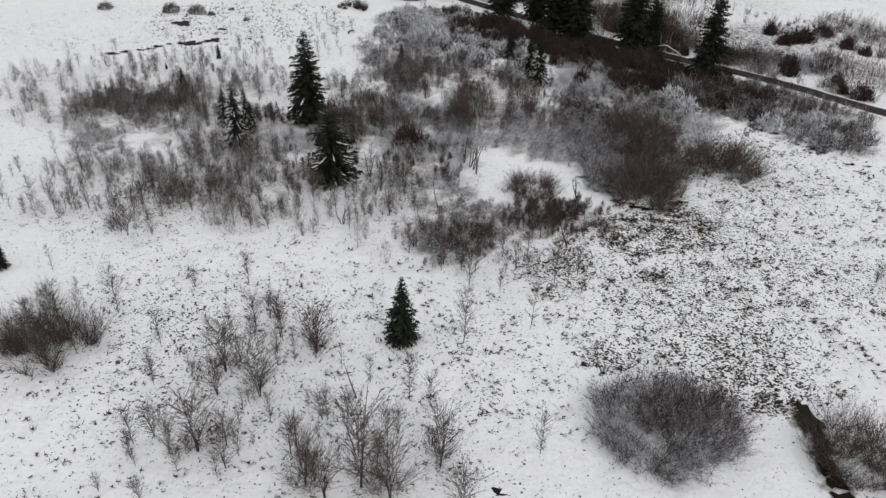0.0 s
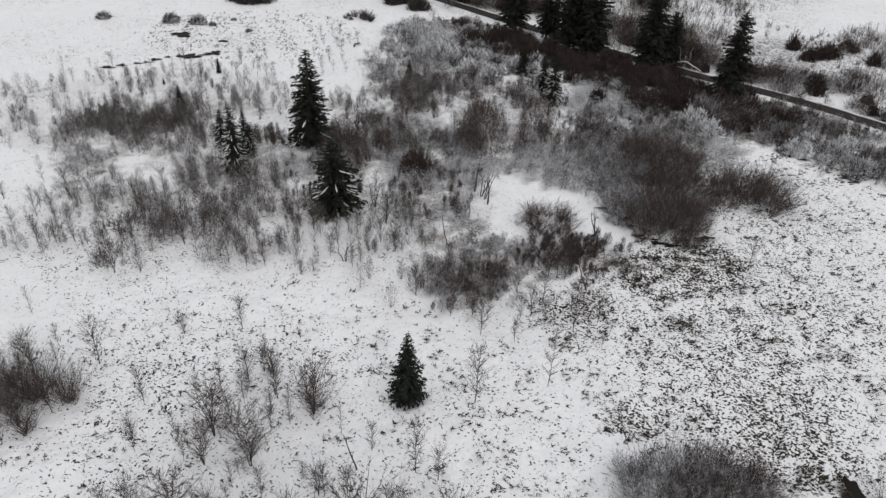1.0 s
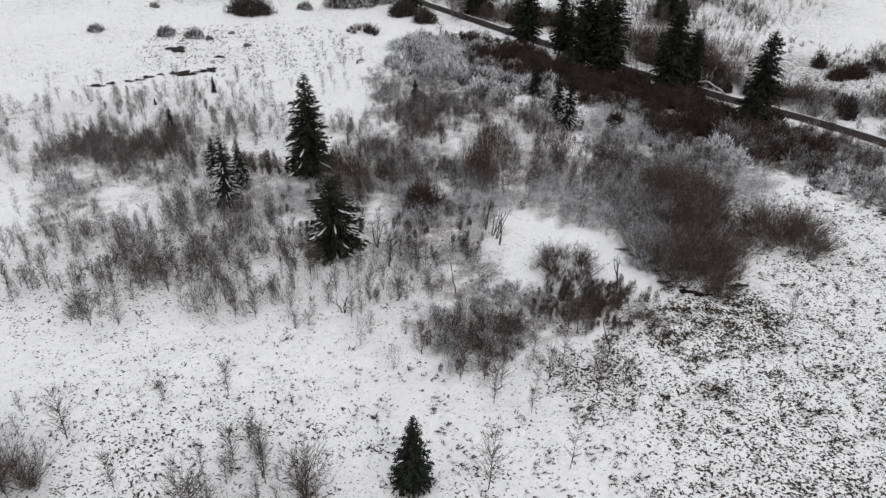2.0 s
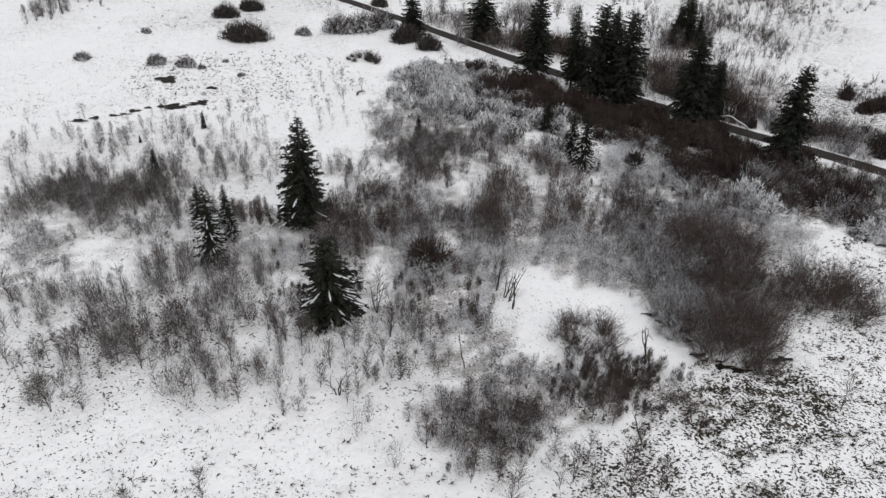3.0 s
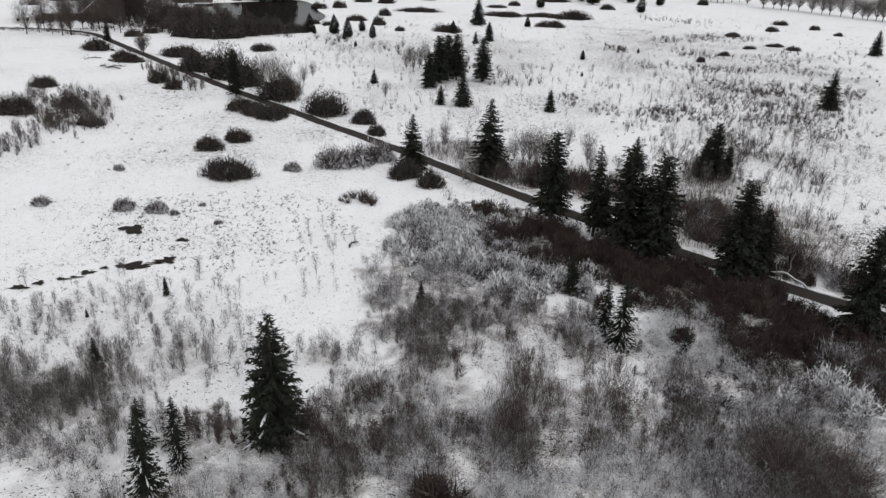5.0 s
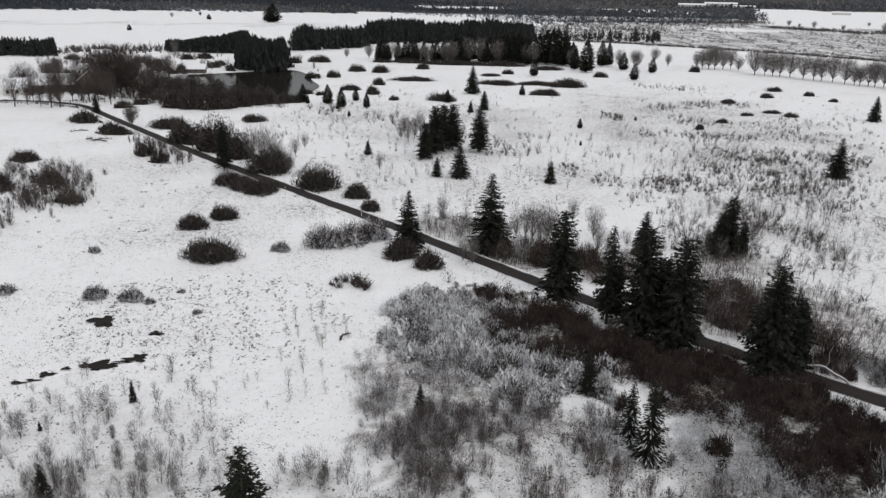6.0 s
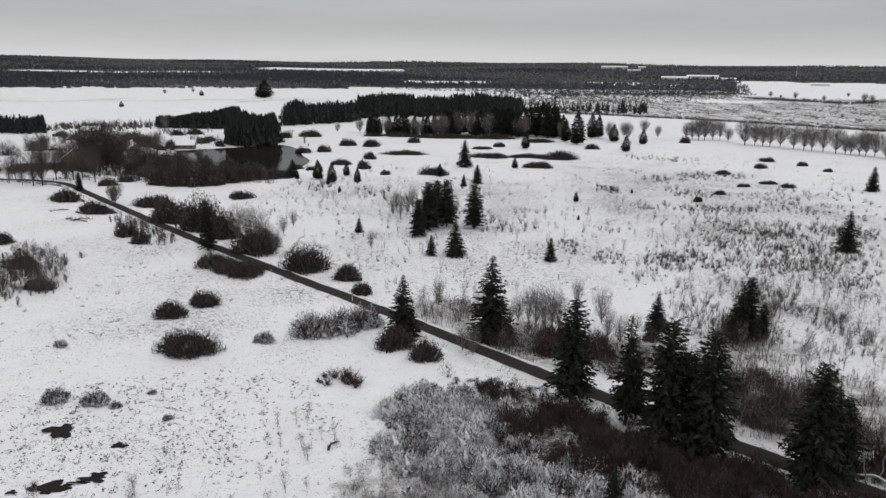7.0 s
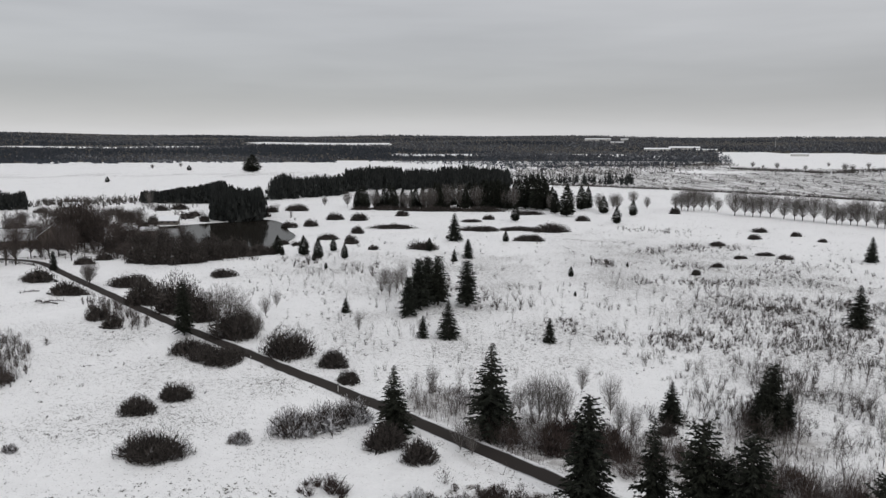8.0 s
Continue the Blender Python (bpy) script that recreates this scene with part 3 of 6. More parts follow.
for (px, py), rx, ry, sd in (((-50.4, 138.7), 2.2, 2.2, 5), ((-46.1, 127.1), 2.6, 1.3, 6), ((-42.0, 128.5), 1.6, 0.9, 7), ((-42.3, 135.2), 1.1, 0.8, 8), ((4.5, 32.5), 0.8, 0.6, 9), ((-1.5, 132.6), 2.0, 1.3, 10), ((0.5, 131.7), 1.5, 1.0, 11), ((-7.7, 139.5), 1.1, 0.7, 12), ((1.8, 124.0), 1.4, 0.8, 13), ((3.6, 122.9), 1.2, 0.7, 14)):
    pool("water_pool", px, py, rx, ry, sd, "small dark pool of open water in the snow")

def watercourse(line, seed, share, wide, label, across=True):
    """A broken line of open water between snow and tussocks."""
    rng = random.Random(seed)
    for p in smooth_line(line, 1.5):
        if rng.random() < share:
            long, narrow = wide * rng.uniform(0.6, 1.5), wide * rng.uniform(0.25, 0.7)
            pool("water_pool", p.x + rng.uniform(-0.5, 0.5), p.y + rng.uniform(-0.4, 0.4), long if across else narrow, narrow if across else long, rng.randrange(999), label)


watercourse(RILL, 17, 1.0, 1.0, "dark gap of open water along a rill")
watercourse(STREAM, 18, 1.0, 0.8, "dark peaty stream under willow bushes")
watercourse(DITCH, 20, 1.0, 1.5, "dark peaty ditch between bushes", False)
watercourse(BROOK, 19, 0.5, 0.6, "dark narrow brook along the shrub edge")

V = [(p.x, p.y, stand(-101, 410, 0) + 0.55) for p in smooth_line(LAKE + LAKE[:1], 4.0)[:-1]]
tagged(link_mesh("water_lake", [Vector(v) for v in V], [tuple(range(len(V)))[::-1]], WATER), "still dark pond beside the farm, not frozen", "lake", kind="structure")


def build_road():
    prof = [(-3.6, -0.45), (-2.2, 0.28), (-1.55, 0.36), (1.55, 0.36), (2.2, 0.28), (3.6, -0.45)]
    rows, verge_v, road_v, across = [], [], [], []
    rng = np.random.default_rng(11)
    for i, p in enumerate(ROAD):
        d = (ROAD[min(i + 1, len(ROAD) - 1)] - ROAD[max(i - 1, 0)]).normalized()
        s, z = Vector((d.y, -d.x, 0)), float(land(p.x, p.y)) * 0.5
        verge_v += [p + s * (o + rng.normal() * 0.12 * (abs(o) > 2)) + Vector((0, 0, z + h)) for o, h in prof]
        for o in (-1.62, -1.3, -0.75, -0.25, 0.25, 0.75, 1.3, 1.62):
            road_v.append(p + s * (o + (rng.normal() * 0.09 if abs(o) > 1.5 else 0)) + Vector((0, 0, z + 0.385 - 0.012 * abs(o))))
            across.append({1.62: 0.95, 1.3: 0.5, 0.75: 0.2, 0.25: 0.36}[abs(o)])
    n = len(ROAD)
    grid = lambda k: [(i * k + j, i * k + j + 1, (i + 1) * k + j + 1, (i + 1) * k + j) for i in range(n - 1) for j in range(k - 1)]
    tagged(link_mesh("road_verge", verge_v, grid(6), BANK, smooth=True), "low grassy bank half under snow along the road", "verge", kind="structure")
    ob = tagged(link_mesh("road", road_v, grid(8), ASPHALT, smooth=True), "narrow wet asphalt country road with snow edges", "road", kind="structure")
    ob.data.attributes.new("across", "FLOAT", "POINT").data.foreach_set("value", across)


build_road()


# ---- growing things ----
def thing(name, label, category, group=""):
    return tagged(new(name), label, category, group)


def place(master, used, x, y, scale, turn, label="", sink=0.06, squash=1.0):
    """Put the master itself, or a copy once it is used, at x, y."""
    m = pose(x, y, stand(x, y, sink), 0, 0, turn)
    ob = copy_thing(master, m) if used else master
    ob.matrix_basis = m @ Matrix.Diagonal((scale * squash, scale * squash, scale, 1))
    if label:
        ob["label"] = label
    return ob


def spruce(rng, h, radius, snowy, dense, label, bottom=0.05, taper=0.8, blunt=0.0, ragged=0.0, droop=0.25):
    """A spruce: boughs at all heights that sag and turn up again, each feathered with hanging shoots."""
    root = thing("spruce_tree", label, "tree", "spruces")
    V, F = [], []
    top = Vector((rng.normal() * 0.05, rng.normal() * 0.05, h))
    tube(V, F, [Vector((0, 0, -0.3)), Vector((0, 0, h * 0.3)), top * 0.7, top], [h * 0.016, h * 0.012, h * 0.006, 0.008], 6)
    link_mesh("trunk", V, F, DARK_BARK, root, "dark scaly trunk", True)
    n = int(h * 27 * dense)
    f = (np.arange(n) + rng.random(n)) / n
    f = 1 - (1 - f) ** 0.86
    a = np.arange(n) * 2.39996 + rng.normal(size=n) * 0.35
    side = 1 + ragged * (np.sin(3 * a + f * 14) * 0.6 + np.sin(2 * a - f * 23) * 0.5)
    L = radius * np.minimum((1 - f + blunt * 0.25) ** taper, 1.0) * np.clip(0.62 + f * 3.0, 0, 1) * rng.uniform(0.72, 1.08, n) * side + 0.10
    out, tan = np.stack([np.cos(a), np.sin(a), 0 * a], 1), np.stack([-np.sin(a), np.cos(a), 0 * a], 1)
    z, rise = h * (bottom + (0.985 - bottom) * f), np.tan(np.radians(-14 + 50 * f ** 1.5 + rng.normal(size=n) * 5))
    up = np.array((0.0, 0.0, 1.0))
    along = lambda k, s: out[k] * (L[k] * s)[:, None] + up * (z[k] + L[k] * (s * rise[k] - droop * 1.7 * s * s + droop * 1.15 * s ** 3))[:, None]
    per = np.clip((L * 13).astype(int), 5, 22)
    k = np.repeat(np.arange(n), per)
    s = 0.12 + 0.86 * rng.random(len(k)) ** 0.85
    sign = np.where(rng.random(len(k)) < 0.5, -1.0, 1.0) * rng.uniform(0.15, 0.95, len(k))
    way = unit(out[k] * rng.uniform(0.35, 0.9, len(k))[:, None] + tan[k] * sign[:, None] + up * rng.uniform(-0.75, 0.05, len(k))[:, None])
    ln = (0.20 * L[k] * (1.25 - 0.75 * s) + 0.16) * rng.uniform(0.6, 1.25, len(k))
    tri = [slivers(rng, along(k, s), way, ln, ln * rng.uniform(0.36, 0.66, len(k)))]
    # the bough itself and its shaded inner twigs
    j = np.arange(n)
    tri.append(slivers(rng, along(j, np.full(n, 0.02)), unit(along(j, np.full(n, 0.7)) - along(j, np.full(n, 0.02))), L * 0.62, L * 0.20 + 0.05))
    triangle_soup("crown", np.concatenate(tri), NEEDLES, root, "dark green drooping branches")
    # wedges of snow along some boughs
    k = np.where((rng.random(n) < snowy) & (f < 0.62) & (L > 0.3))[0]
    if len(k):
        q = [along(k, s) for s in (rng.uniform(0.2, 0.5, len(k)), np.full(len(k), 0.78), rng.uniform(0.93, 1.04, len(k)))]
        w = (tan[k].T * (0.035 + 0.045 * L[k]) * rng.uniform(0.5, 1.0, len(k))).T
        lift = up * 0.09
        tri = []
        for p0, p1, w0, w1 in ((q[0], q[1], w * 0.25, w), (q[1], q[2], w, w * 0.3)):
            a0, b0, a1, b1 = p0 - w0, p0 + w0, p1 - w1, p1 + w1
            t0, t1 = p0 + lift, p1 + lift
            tri += [np.stack(x, 1) for x in ((a0, a1, t0), (a1, t1, t0), (b0, t0, b1), (b1, t0, t1))]
        tagged(triangle_soup("snow", np.concatenate(tri), SNOW, root, "snow lying along the branches"), kind="stuff")
    return root


def full_spruce(rng, h, radius, n, label):
    """A dense spruce: short needled shoots all through a tapering crown."""
    root = thing("spruce_tree", label, "tree", "spruces")
    V, F = [], []
    tube(V, F, [Vector((0, 0, -0.3)), Vector((0, 0, h * 0.5)), Vector((0, 0, h))], [h * 0.016, h * 0.010, 0.01], 6)
    link_mesh("trunk", V, F, DARK_BARK, root, "dark scaly trunk", True)
    f = rng.random(n) ** 1.25 * 0.97
    a, u = rng.uniform(0, 6.283, n), np.sqrt(rng.random(n))
    tier = 0.86 + 0.2 * ((f * 11) % 1.0 < 0.5) + 0.12 * np.sin(3 * a + f * 9)
    rad = radius * np.minimum(1.0, 1.9 * (1 - f)) ** 0.85 * u * tier * np.clip(0.55 + f * 4, 0, 1)
    way = unit(np.stack([np.cos(a), np.sin(a), rng.uniform(-0.75, 0.35, n) + 1.2 * f ** 3], 1))
    ln = h * 0.085 * (1.15 - 0.7 * f) * rng.uniform(0.6, 1.3, n)
    base = np.stack([rad * np.cos(a), rad * np.sin(a), h * (0.06 + 0.92 * f)], 1) - way * (ln * 0.5)[:, None]
    triangle_soup("crown", slivers(rng, base, way, ln, ln * rng.uniform(0.35, 0.6, n)), NEEDLES, root, "dark green drooping branches")
    return root


def crown_tree(rng, h, half, low, limbs, twigs, width, mat, bark, name, label, group, girth, stems=1):
    """A leafless tree: limbs sweep up from the trunk to a rounded crown and break into ever finer twigs."""
    root = thing(name, label, "tree", group)
    P0, P1 = [], []
    for s in range(stems):
        V, F = [], []
        lean = Vector((rng.normal(), rng.normal(), 0)) * h * (0.015 if stems == 1 else 0.08)
        top = 0.8 * h * (1 if s == 0 else rng.uniform(0.75, 0.95))
        pts = [Vector((0, 0, -0.2)) + lean * 0.1] + [Vector((0, 0, top * k / 5)) + lean * (k / 5) ** 1.5 + Vector((rng.normal(), rng.normal(), 0)) * h * 0.006 for k in range(1, 6)]
        r0 = h * girth / math.sqrt(stems)
        tube(V, F, pts, [r0, r0 * 0.85, r0 * 0.62, r0 * 0.42, r0 * 0.22, 0.01], 6)
        link_mesh("trunk", V, F, bark, root, "", True)
        for _ in range(limbs // stems):
            a, u, q = rng.uniform(0, 6.283), math.sqrt(rng.random()), rng.random()
            z = low + (1 - low) * (0.16 + 0.84 * q ** 0.8) * (1 - 0.22 * u * u)
            wide = half * h * u * (0.55 + 0.45 * math.sin(math.pi * min(q * 1.05, 1)))
            f = min(max(low * 0.7, z - 0.22 - 0.34 * u), 0.78) * 5 * h / top
            i = min(int(f), 4)
            p = pts[i].lerp(pts[i + 1], min(f - i, 1))
            P0.append(tuple(p)), P1.append((p.x + wide * math.cos(a), p.y + wide * math.sin(a), z * h))
    P0, P1 = np.array(P0), np.array(P1)
    d = P1 - P0
    far = np.linalg.norm(d, axis=1)
    tri = [slivers(rng, P0, unit(d), far, far * 0.013 + h * 0.002)]
    q, u = unit(rng.normal(size=(twigs, 3))), rng.random(twigs) ** 0.45
    a = np.arctan2(q[:, 1], q[:, 0])
    u = u * (1 + 0.12 * np.sin(3 * a + q[:, 2] * 5) + 0.10 * np.sin(7 * a))
    mid, up = (1 + low) / 2 * h, (1 - low) / 2 * h
    pos = np.stack([q[:, 0] * half * h * u * (0.86 + 0.14 * q[:, 2]), q[:, 1] * half * h * u * (0.86 + 0.14 * q[:, 2]), mid + up * q[:, 2] * u], 1)
    way = unit(unit(pos - np.array((0, 0, low * h * 0.8))) + rng.normal(size=(twigs, 3)) * 0.32)
    ln = h * rng.uniform(0.06, 0.15, twigs)
    tri.append(slivers(rng, pos - way * (ln * 0.7)[:, None], way, ln, np.full(twigs, width)))
    triangle_soup("crown", np.concatenate(tri), mat, root, "fine bare twigs")
    return root


def dome_tris(rng, r, h, squash, width, cover=1.3, most=9000, long=0.3, core=0.35):
    """Short twigs all over and through a lumpy dome, and stems from its foot."""
    ln0 = min(long * h, 0.6)
    n = int(np.clip(2 * math.pi * r * max(h, r * 0.5) * squash ** 0.5 / (ln0 * width * 0.5) * cover, 500, most))
    q = unit(rng.normal(size=(n, 3)))
    q[:, 2] = np.abs(q[:, 2])
    a, ph = np.arctan2(q[:, 1], q[:, 0]), rng.uniform(0, 6.283, 4)
    lump = 1 + 0.15 * np.sin(3 * a + ph[0]) + 0.10 * np.sin(7 * a + ph[1]) + 0.10 * np.sin(q[:, 0] * 6 + ph[2]) * np.sin(q[:, 1] * 6 + ph[3])
    u = lump * rng.random(n) ** core
    pos = np.stack([q[:, 0] * r * u, q[:, 1] * r * squash * u, q[:, 2] * h * u], 1)
    way = unit(q * np.array((0.42, 0.42, 0.2)) + np.array((0, 0, 0.62)) + rng.normal(size=(n, 3)) * 0.30)
    ln = ln0 * rng.uniform(0.5, 1.5, n)
    base = pos - way * (ln * 0.7)[:, None]
    base[:, 2] = np.maximum(base[:, 2], -0.1)
    twig = slivers(rng, base, way, ln, np.full(n, width))
    k = max(20, n // 14)
    j = rng.integers(0, n, k)
    foot = pos[j] * np.array((0.55, 0.55, 0)) - np.array((0, 0, 0.1))
    d = pos[j] - foot
    stem = slivers(rng, foot, unit(d), np.linalg.norm(d, axis=1), np.full(k, width * 1.3))
    # broad blades added inside the bush to stand in for its inner shade
    k = max(24, n // 9)
    j = rng.integers(0, n, k)
    w = unit(way[j] + rng.normal(size=(k, 3)) * 0.5)
    root = pos[j] * np.array((0.8, 0.8, 0.62)) - w * 0.2
    root[:, 2] = np.maximum(root[:, 2], -0.1)
    shade_core = slivers(rng, root, w, np.full(k, min(0.45 * h, 1.6)) * rng.uniform(0.6, 1.2, k), np.full(k, width * 5))
    return np.concatenate([stem, shade_core]), twig


def dome_bush(rng, x, y, r, h, mat, width, label, squash=1.0, cover=1.3, most=9000, name="willow_bush"):
    root = tagged(new(name), label, "bush", "willow bushes")
    root.matrix_basis = pose(x, y, stand(x, y, 0.05))
    stem, twig = dome_tris(rng, r, h, squash, width * 1.15, cover * 1.05, min(most, 2900 if r < 4.9 else 5200), 0.15)
    # holds the stems and the broad blades that imitate inner shade
    tagged(triangle_soup("stem_tangle", stem, mat, root), kind="stuff")
    tagged(triangle_soup("twig_canopy", twig, mat, root), kind="stuff")


def domes(items, mat, width, label, seed, squash=1.0, cover=1.3, tall=1.0, most=9000):
    for i, (x, y, r, h) in enumerate(items):
        dome_bush(np.random.default_rng(seed * 100 + i), x, y, r, h * tall, mat, width, label, squash, cover, most)


def stools(rng, centres, heights, outward, per, width, spread=38.0, twigs=5, low=0.22, tangle=0.5, long=(0.2, 0.52)):
    """Many-stemmed bushes: centres (n,3), heights (n), outward lean (n,2). Gives stem and twig triangles."""
    n = len(centres)
    k = np.repeat(np.arange(n), per)
    m = len(k)
    a, t = rng.uniform(0, 6.283, m), np.radians(spread) * np.sqrt(rng.random(m))
    way = np.stack([np.sin(t) * np.cos(a) + outward[k, 0], np.sin(t) * np.sin(a) + outward[k, 1], np.cos(t)], 1)
    way = unit(way)
    length = heights[k] * rng.uniform(0.55, 1.1, m)
    foot = centres[k] + np.concatenate([rng.normal(size=(m, 2)) * (0.18 if per > 4 else 0.4), np.full((m, 1), -0.05)], 1)
    stem = slivers(rng, foot, way, length, np.full(m, width))
    j = np.repeat(np.arange(m), twigs)
    f = low + (0.95 - low) * rng.random(len(j)) ** 0.7
    tw = unit(way[j] * 0.8 + rng.normal(size=(len(j), 3)) * tangle + np.array((0, 0, 0.15)))
    far = np.maximum(length[j], 0.8) * rng.uniform(*long, len(j))
    twig = slivers(rng, foot[j] + way[j] * (length[j] * f)[:, None], tw, far, np.full(len(j), width * 0.58))
    return stem, twig


def willow(rng, x, y, r, h, mat, width, label, squash=1.0, density=1.0, name="willow_bush"):
    """A dome of brush made of many stools."""
    root = tagged(new(name), label, "bush", "willow bushes")
    root.matrix_basis = pose(x, y, stand(x, y, 0.05))
    n = int(np.clip(r * r * squash * 1.1 * density, 5, 130))
    d = np.sqrt(rng.random(n)) * 0.97
    a = rng.uniform(0, 6.283, n)
    cx, cy = d * np.cos(a) * r * 0.9, d * np.sin(a) * r * squash * 0.9
    hh = h * (0.35 + 0.65 * np.sqrt(1 - d * d)) * rng.uniform(0.85, 1.12, n)
    out = np.stack([np.cos(a) * d, np.sin(a) * d], 1) * 0.3 * min(1.0, r / max(h, 0.1) * 0.7)
    per = int(np.clip(12 + 50 * (r * r * squash) / n / 2, 14, 36))
    stem, twig = stools(rng, np.stack([cx, cy, np.zeros(n)], 1), hh, out, per, width * 1.25, 46.0, 10, 0.05, 0.6, (0.12, 0.32))
    tagged(triangle_soup("stem_tangle", stem, mat, root), kind="stuff")
    tagged(triangle_soup("twig_canopy", twig, mat, root), kind="stuff")
    return root


def thicket(name, seed, blobs, per_m2, height, per, width, mat, label, spread=22.0, twigs=6, patchy=0.5, gap=-1.2):
    """A tangle that nobody could count: one mesh over several patches."""
    rng = np.random.default_rng(seed)
    S = []
    for cx, cy, rx, ry in blobs:
        n = int(per_m2 * math.pi * rx * ry)
        d, a = np.sqrt(rng.random(n)), rng.uniform(0, 6.283, n)
        d = d * (1 + 0.25 * np.sin(3 * a + cx) + 0.15 * np.sin(7 * a + cy))
        x, y = cx + rx * d * np.cos(a), cy + ry * d * np.sin(a)
        keep = (distance_to(ROAD, x, y) > 2.0) & (np.sin(x * patchy + 0.7 * np.sin(y * 0.2)) + np.sin(y * patchy * 1.7 - x * 0.1) + rng.normal(size=n) * 0.6 > gap)
        x, y = x[keep], y[keep]
        hh = rng.uniform(*height, len(x)) * np.clip(1.15 - 0.4 * d[keep], 0.5, 1) * (0.85 + 0.2 * np.sin(x * 0.31 + 2) * np.sin(y * 0.23) + 0.12 * np.sin(x * 0.9))
        st, tw = stools(rng, np.stack([x, y, land(x, y)], 1), hh, np.zeros((len(x), 2)), per, width, spread, twigs)
        S += [st, tw]
    return tagged(triangle_soup(name, np.concatenate(S), mat), label, "thicket", kind="stuff")


# -- willow mounds: x, y, radius, height --
def mounds(items, mat, width, label, seed, squash=1.0, density=1.0, tall=1.0):
    for i, (x, y, r, h) in enumerate(items):
        h = h * tall
        willow(np.random.default_rng(seed * 100 + i), x, y, r, h, mat, width, label, squash, density)


mounds([(16.8, 38.4, 6.2, 3.3)], HALF_TWIG, 0.034, "broad low willow bush with snow on its twigs", 1, 0.9, 3.2)
mounds([(18.6, 39.2, 4.4, 3.4)], BROWN_TWIG, 0.03, "brown willow bush grown into a frosted one", 48, 0.9, 2.6)
mounds([(30.2, 36.4, 4.0, 3.8)], BROWN_TWIG, 0.03, "dark brown willow bush beside the ditch", 2, 1.0, 2.0)
mounds([(23.3, 75.4, 5.0, 4.8), (25.4, 90.0, 6.0, 5.0), (25.8, 82.6, 4.6, 4.6)], BROWN_TWIG, 0.030, "tall dark willow bush leaning over the stream", 3, 1.0, 2.2)
mounds([(19.8, 78.5, 4.2, 3.4), (19.4, 88.0, 5.2, 3.4)], HALF_TWIG, 0.03, "grey willow bush dusted with snow by the stream", 44, 1.0, 2.0)
mounds([(34.4, 83.0, 5.8, 4.6)], BROWN_TWIG, 0.03, "rounded brown willow bush at the meadow edge", 4, 0.8, 2.2)
domes([(-4.7, 86.2, 2.7, 4.0)], RED_TWIG, 0.035, "dense rounded brown bush among the birches", 47, 0.9, 1.3)
mounds([(10.0, 75.0, 3.6, 3.1), (2.7, 64.3, 3.4, 2.2), (13.6, 69.8, 4.5, 1.0)], BROWN_TWIG, 0.03, "dense brown willow bush among the birches", 5, 0.9, 3.0)
domes([(-44.2, 163.2, 5.0, 3.9)], BUSH_TWIG, 0.07, "wide flat-topped brown willow bush in the meadow", 6, 0.55, 1.2, 1.0)
domes([(-52.9, 179.7, 3.2, 3.0), (-49.0, 185.7, 2.9, 2.8)], BUSH_TWIG, 0.07, "dark rounded willow bush on open snow", 7, 0.8, 1.2, 1.0)
domes([(-34.0, 168.2, 1.8, 1.6), (-55.1, 146.3, 1.8, 1.9), (-49.9, 146.0, 1.9, 1.8), (-64.3, 165.1, 1.1, 1.1), (-39.2, 141.7, 0.7, 0.7), (-68.5, 147.0, 1.5, 1.5), (-47.0, 145.0, 0.8, 1.0), (-44.0, 149.0, 0.7, 0.6)], HALF_TWIG, 0.065, "small grey bush on open snow", 8, 0.9, 1.2, 1.0)
domes([(-27.1, 171.2, 4.1, 4.1), (-22.9, 173.2, 3.6, 4.3), (-19.4, 175.5, 3.3, 3.8)], HALF_TWIG, 0.065, "wide grey bush dusted with snow beside the road", 9, 0.7, 1.2, 1.0)
domes([(-13.5, 166.6, 3.2, 3.7), (-8.7, 162.0, 2.5, 3.0), (-55.6, 212.6, 4.8, 3.4), (-47.6, 206.2, 5.2, 3.2), (-51.5, 209.4, 4.4, 3.0)], BUSH_TWIG, 0.075, "dark low bush at the roadside under a spruce", 10, 0.8, 1.2, 1.0)
domes([(-35.6, 210.1, 5.4, 6.0), (-25.8, 203.6, 2.9, 3.5), (-21.8, 193.5, 2.1, 2.4), (-49.9, 224.0, 5.9, 6.9), (-50.1, 231.5, 5.0, 3.9)], BUSH_TWIG, 0.085, "dark brown willow bush across the road", 11, 0.8, 1.2, 1.0)
domes([(-81.5, 257.6, 6.6, 6.5), (-69.8, 247.5, 6.8, 9.8), (-61.0, 239.0, 4.2, 7.0), (-95.2, 281.4, 6.5, 3.5)], BUSH_TWIG, 0.15, "large spreading willow bush by the road", 12, 0.7, 1.5, 1.0)
domes([(-73.3, 297.2, 4.6, 2.6), (-128.0, 290.5, 4.2, 2.6), (-106.6, 269.5, 4.3, 1.9)], BUSH_TWIG, 0.11, "dark bush on the snowy verge", 13, 0.8, 1.2, 1.0)
mounds([(-19.9, 153.8, 3.3, 2.0)], RED_TWIG, 0.06, "gnarled dark bush with bare crooked branches", 14, 1.0, 1.0)
mounds([(-31.8, 45.1, 4.6, 4.4)], BROWN_TWIG, 0.03, "tangled brown bush among birch saplings", 15, 0.8, 1.6)
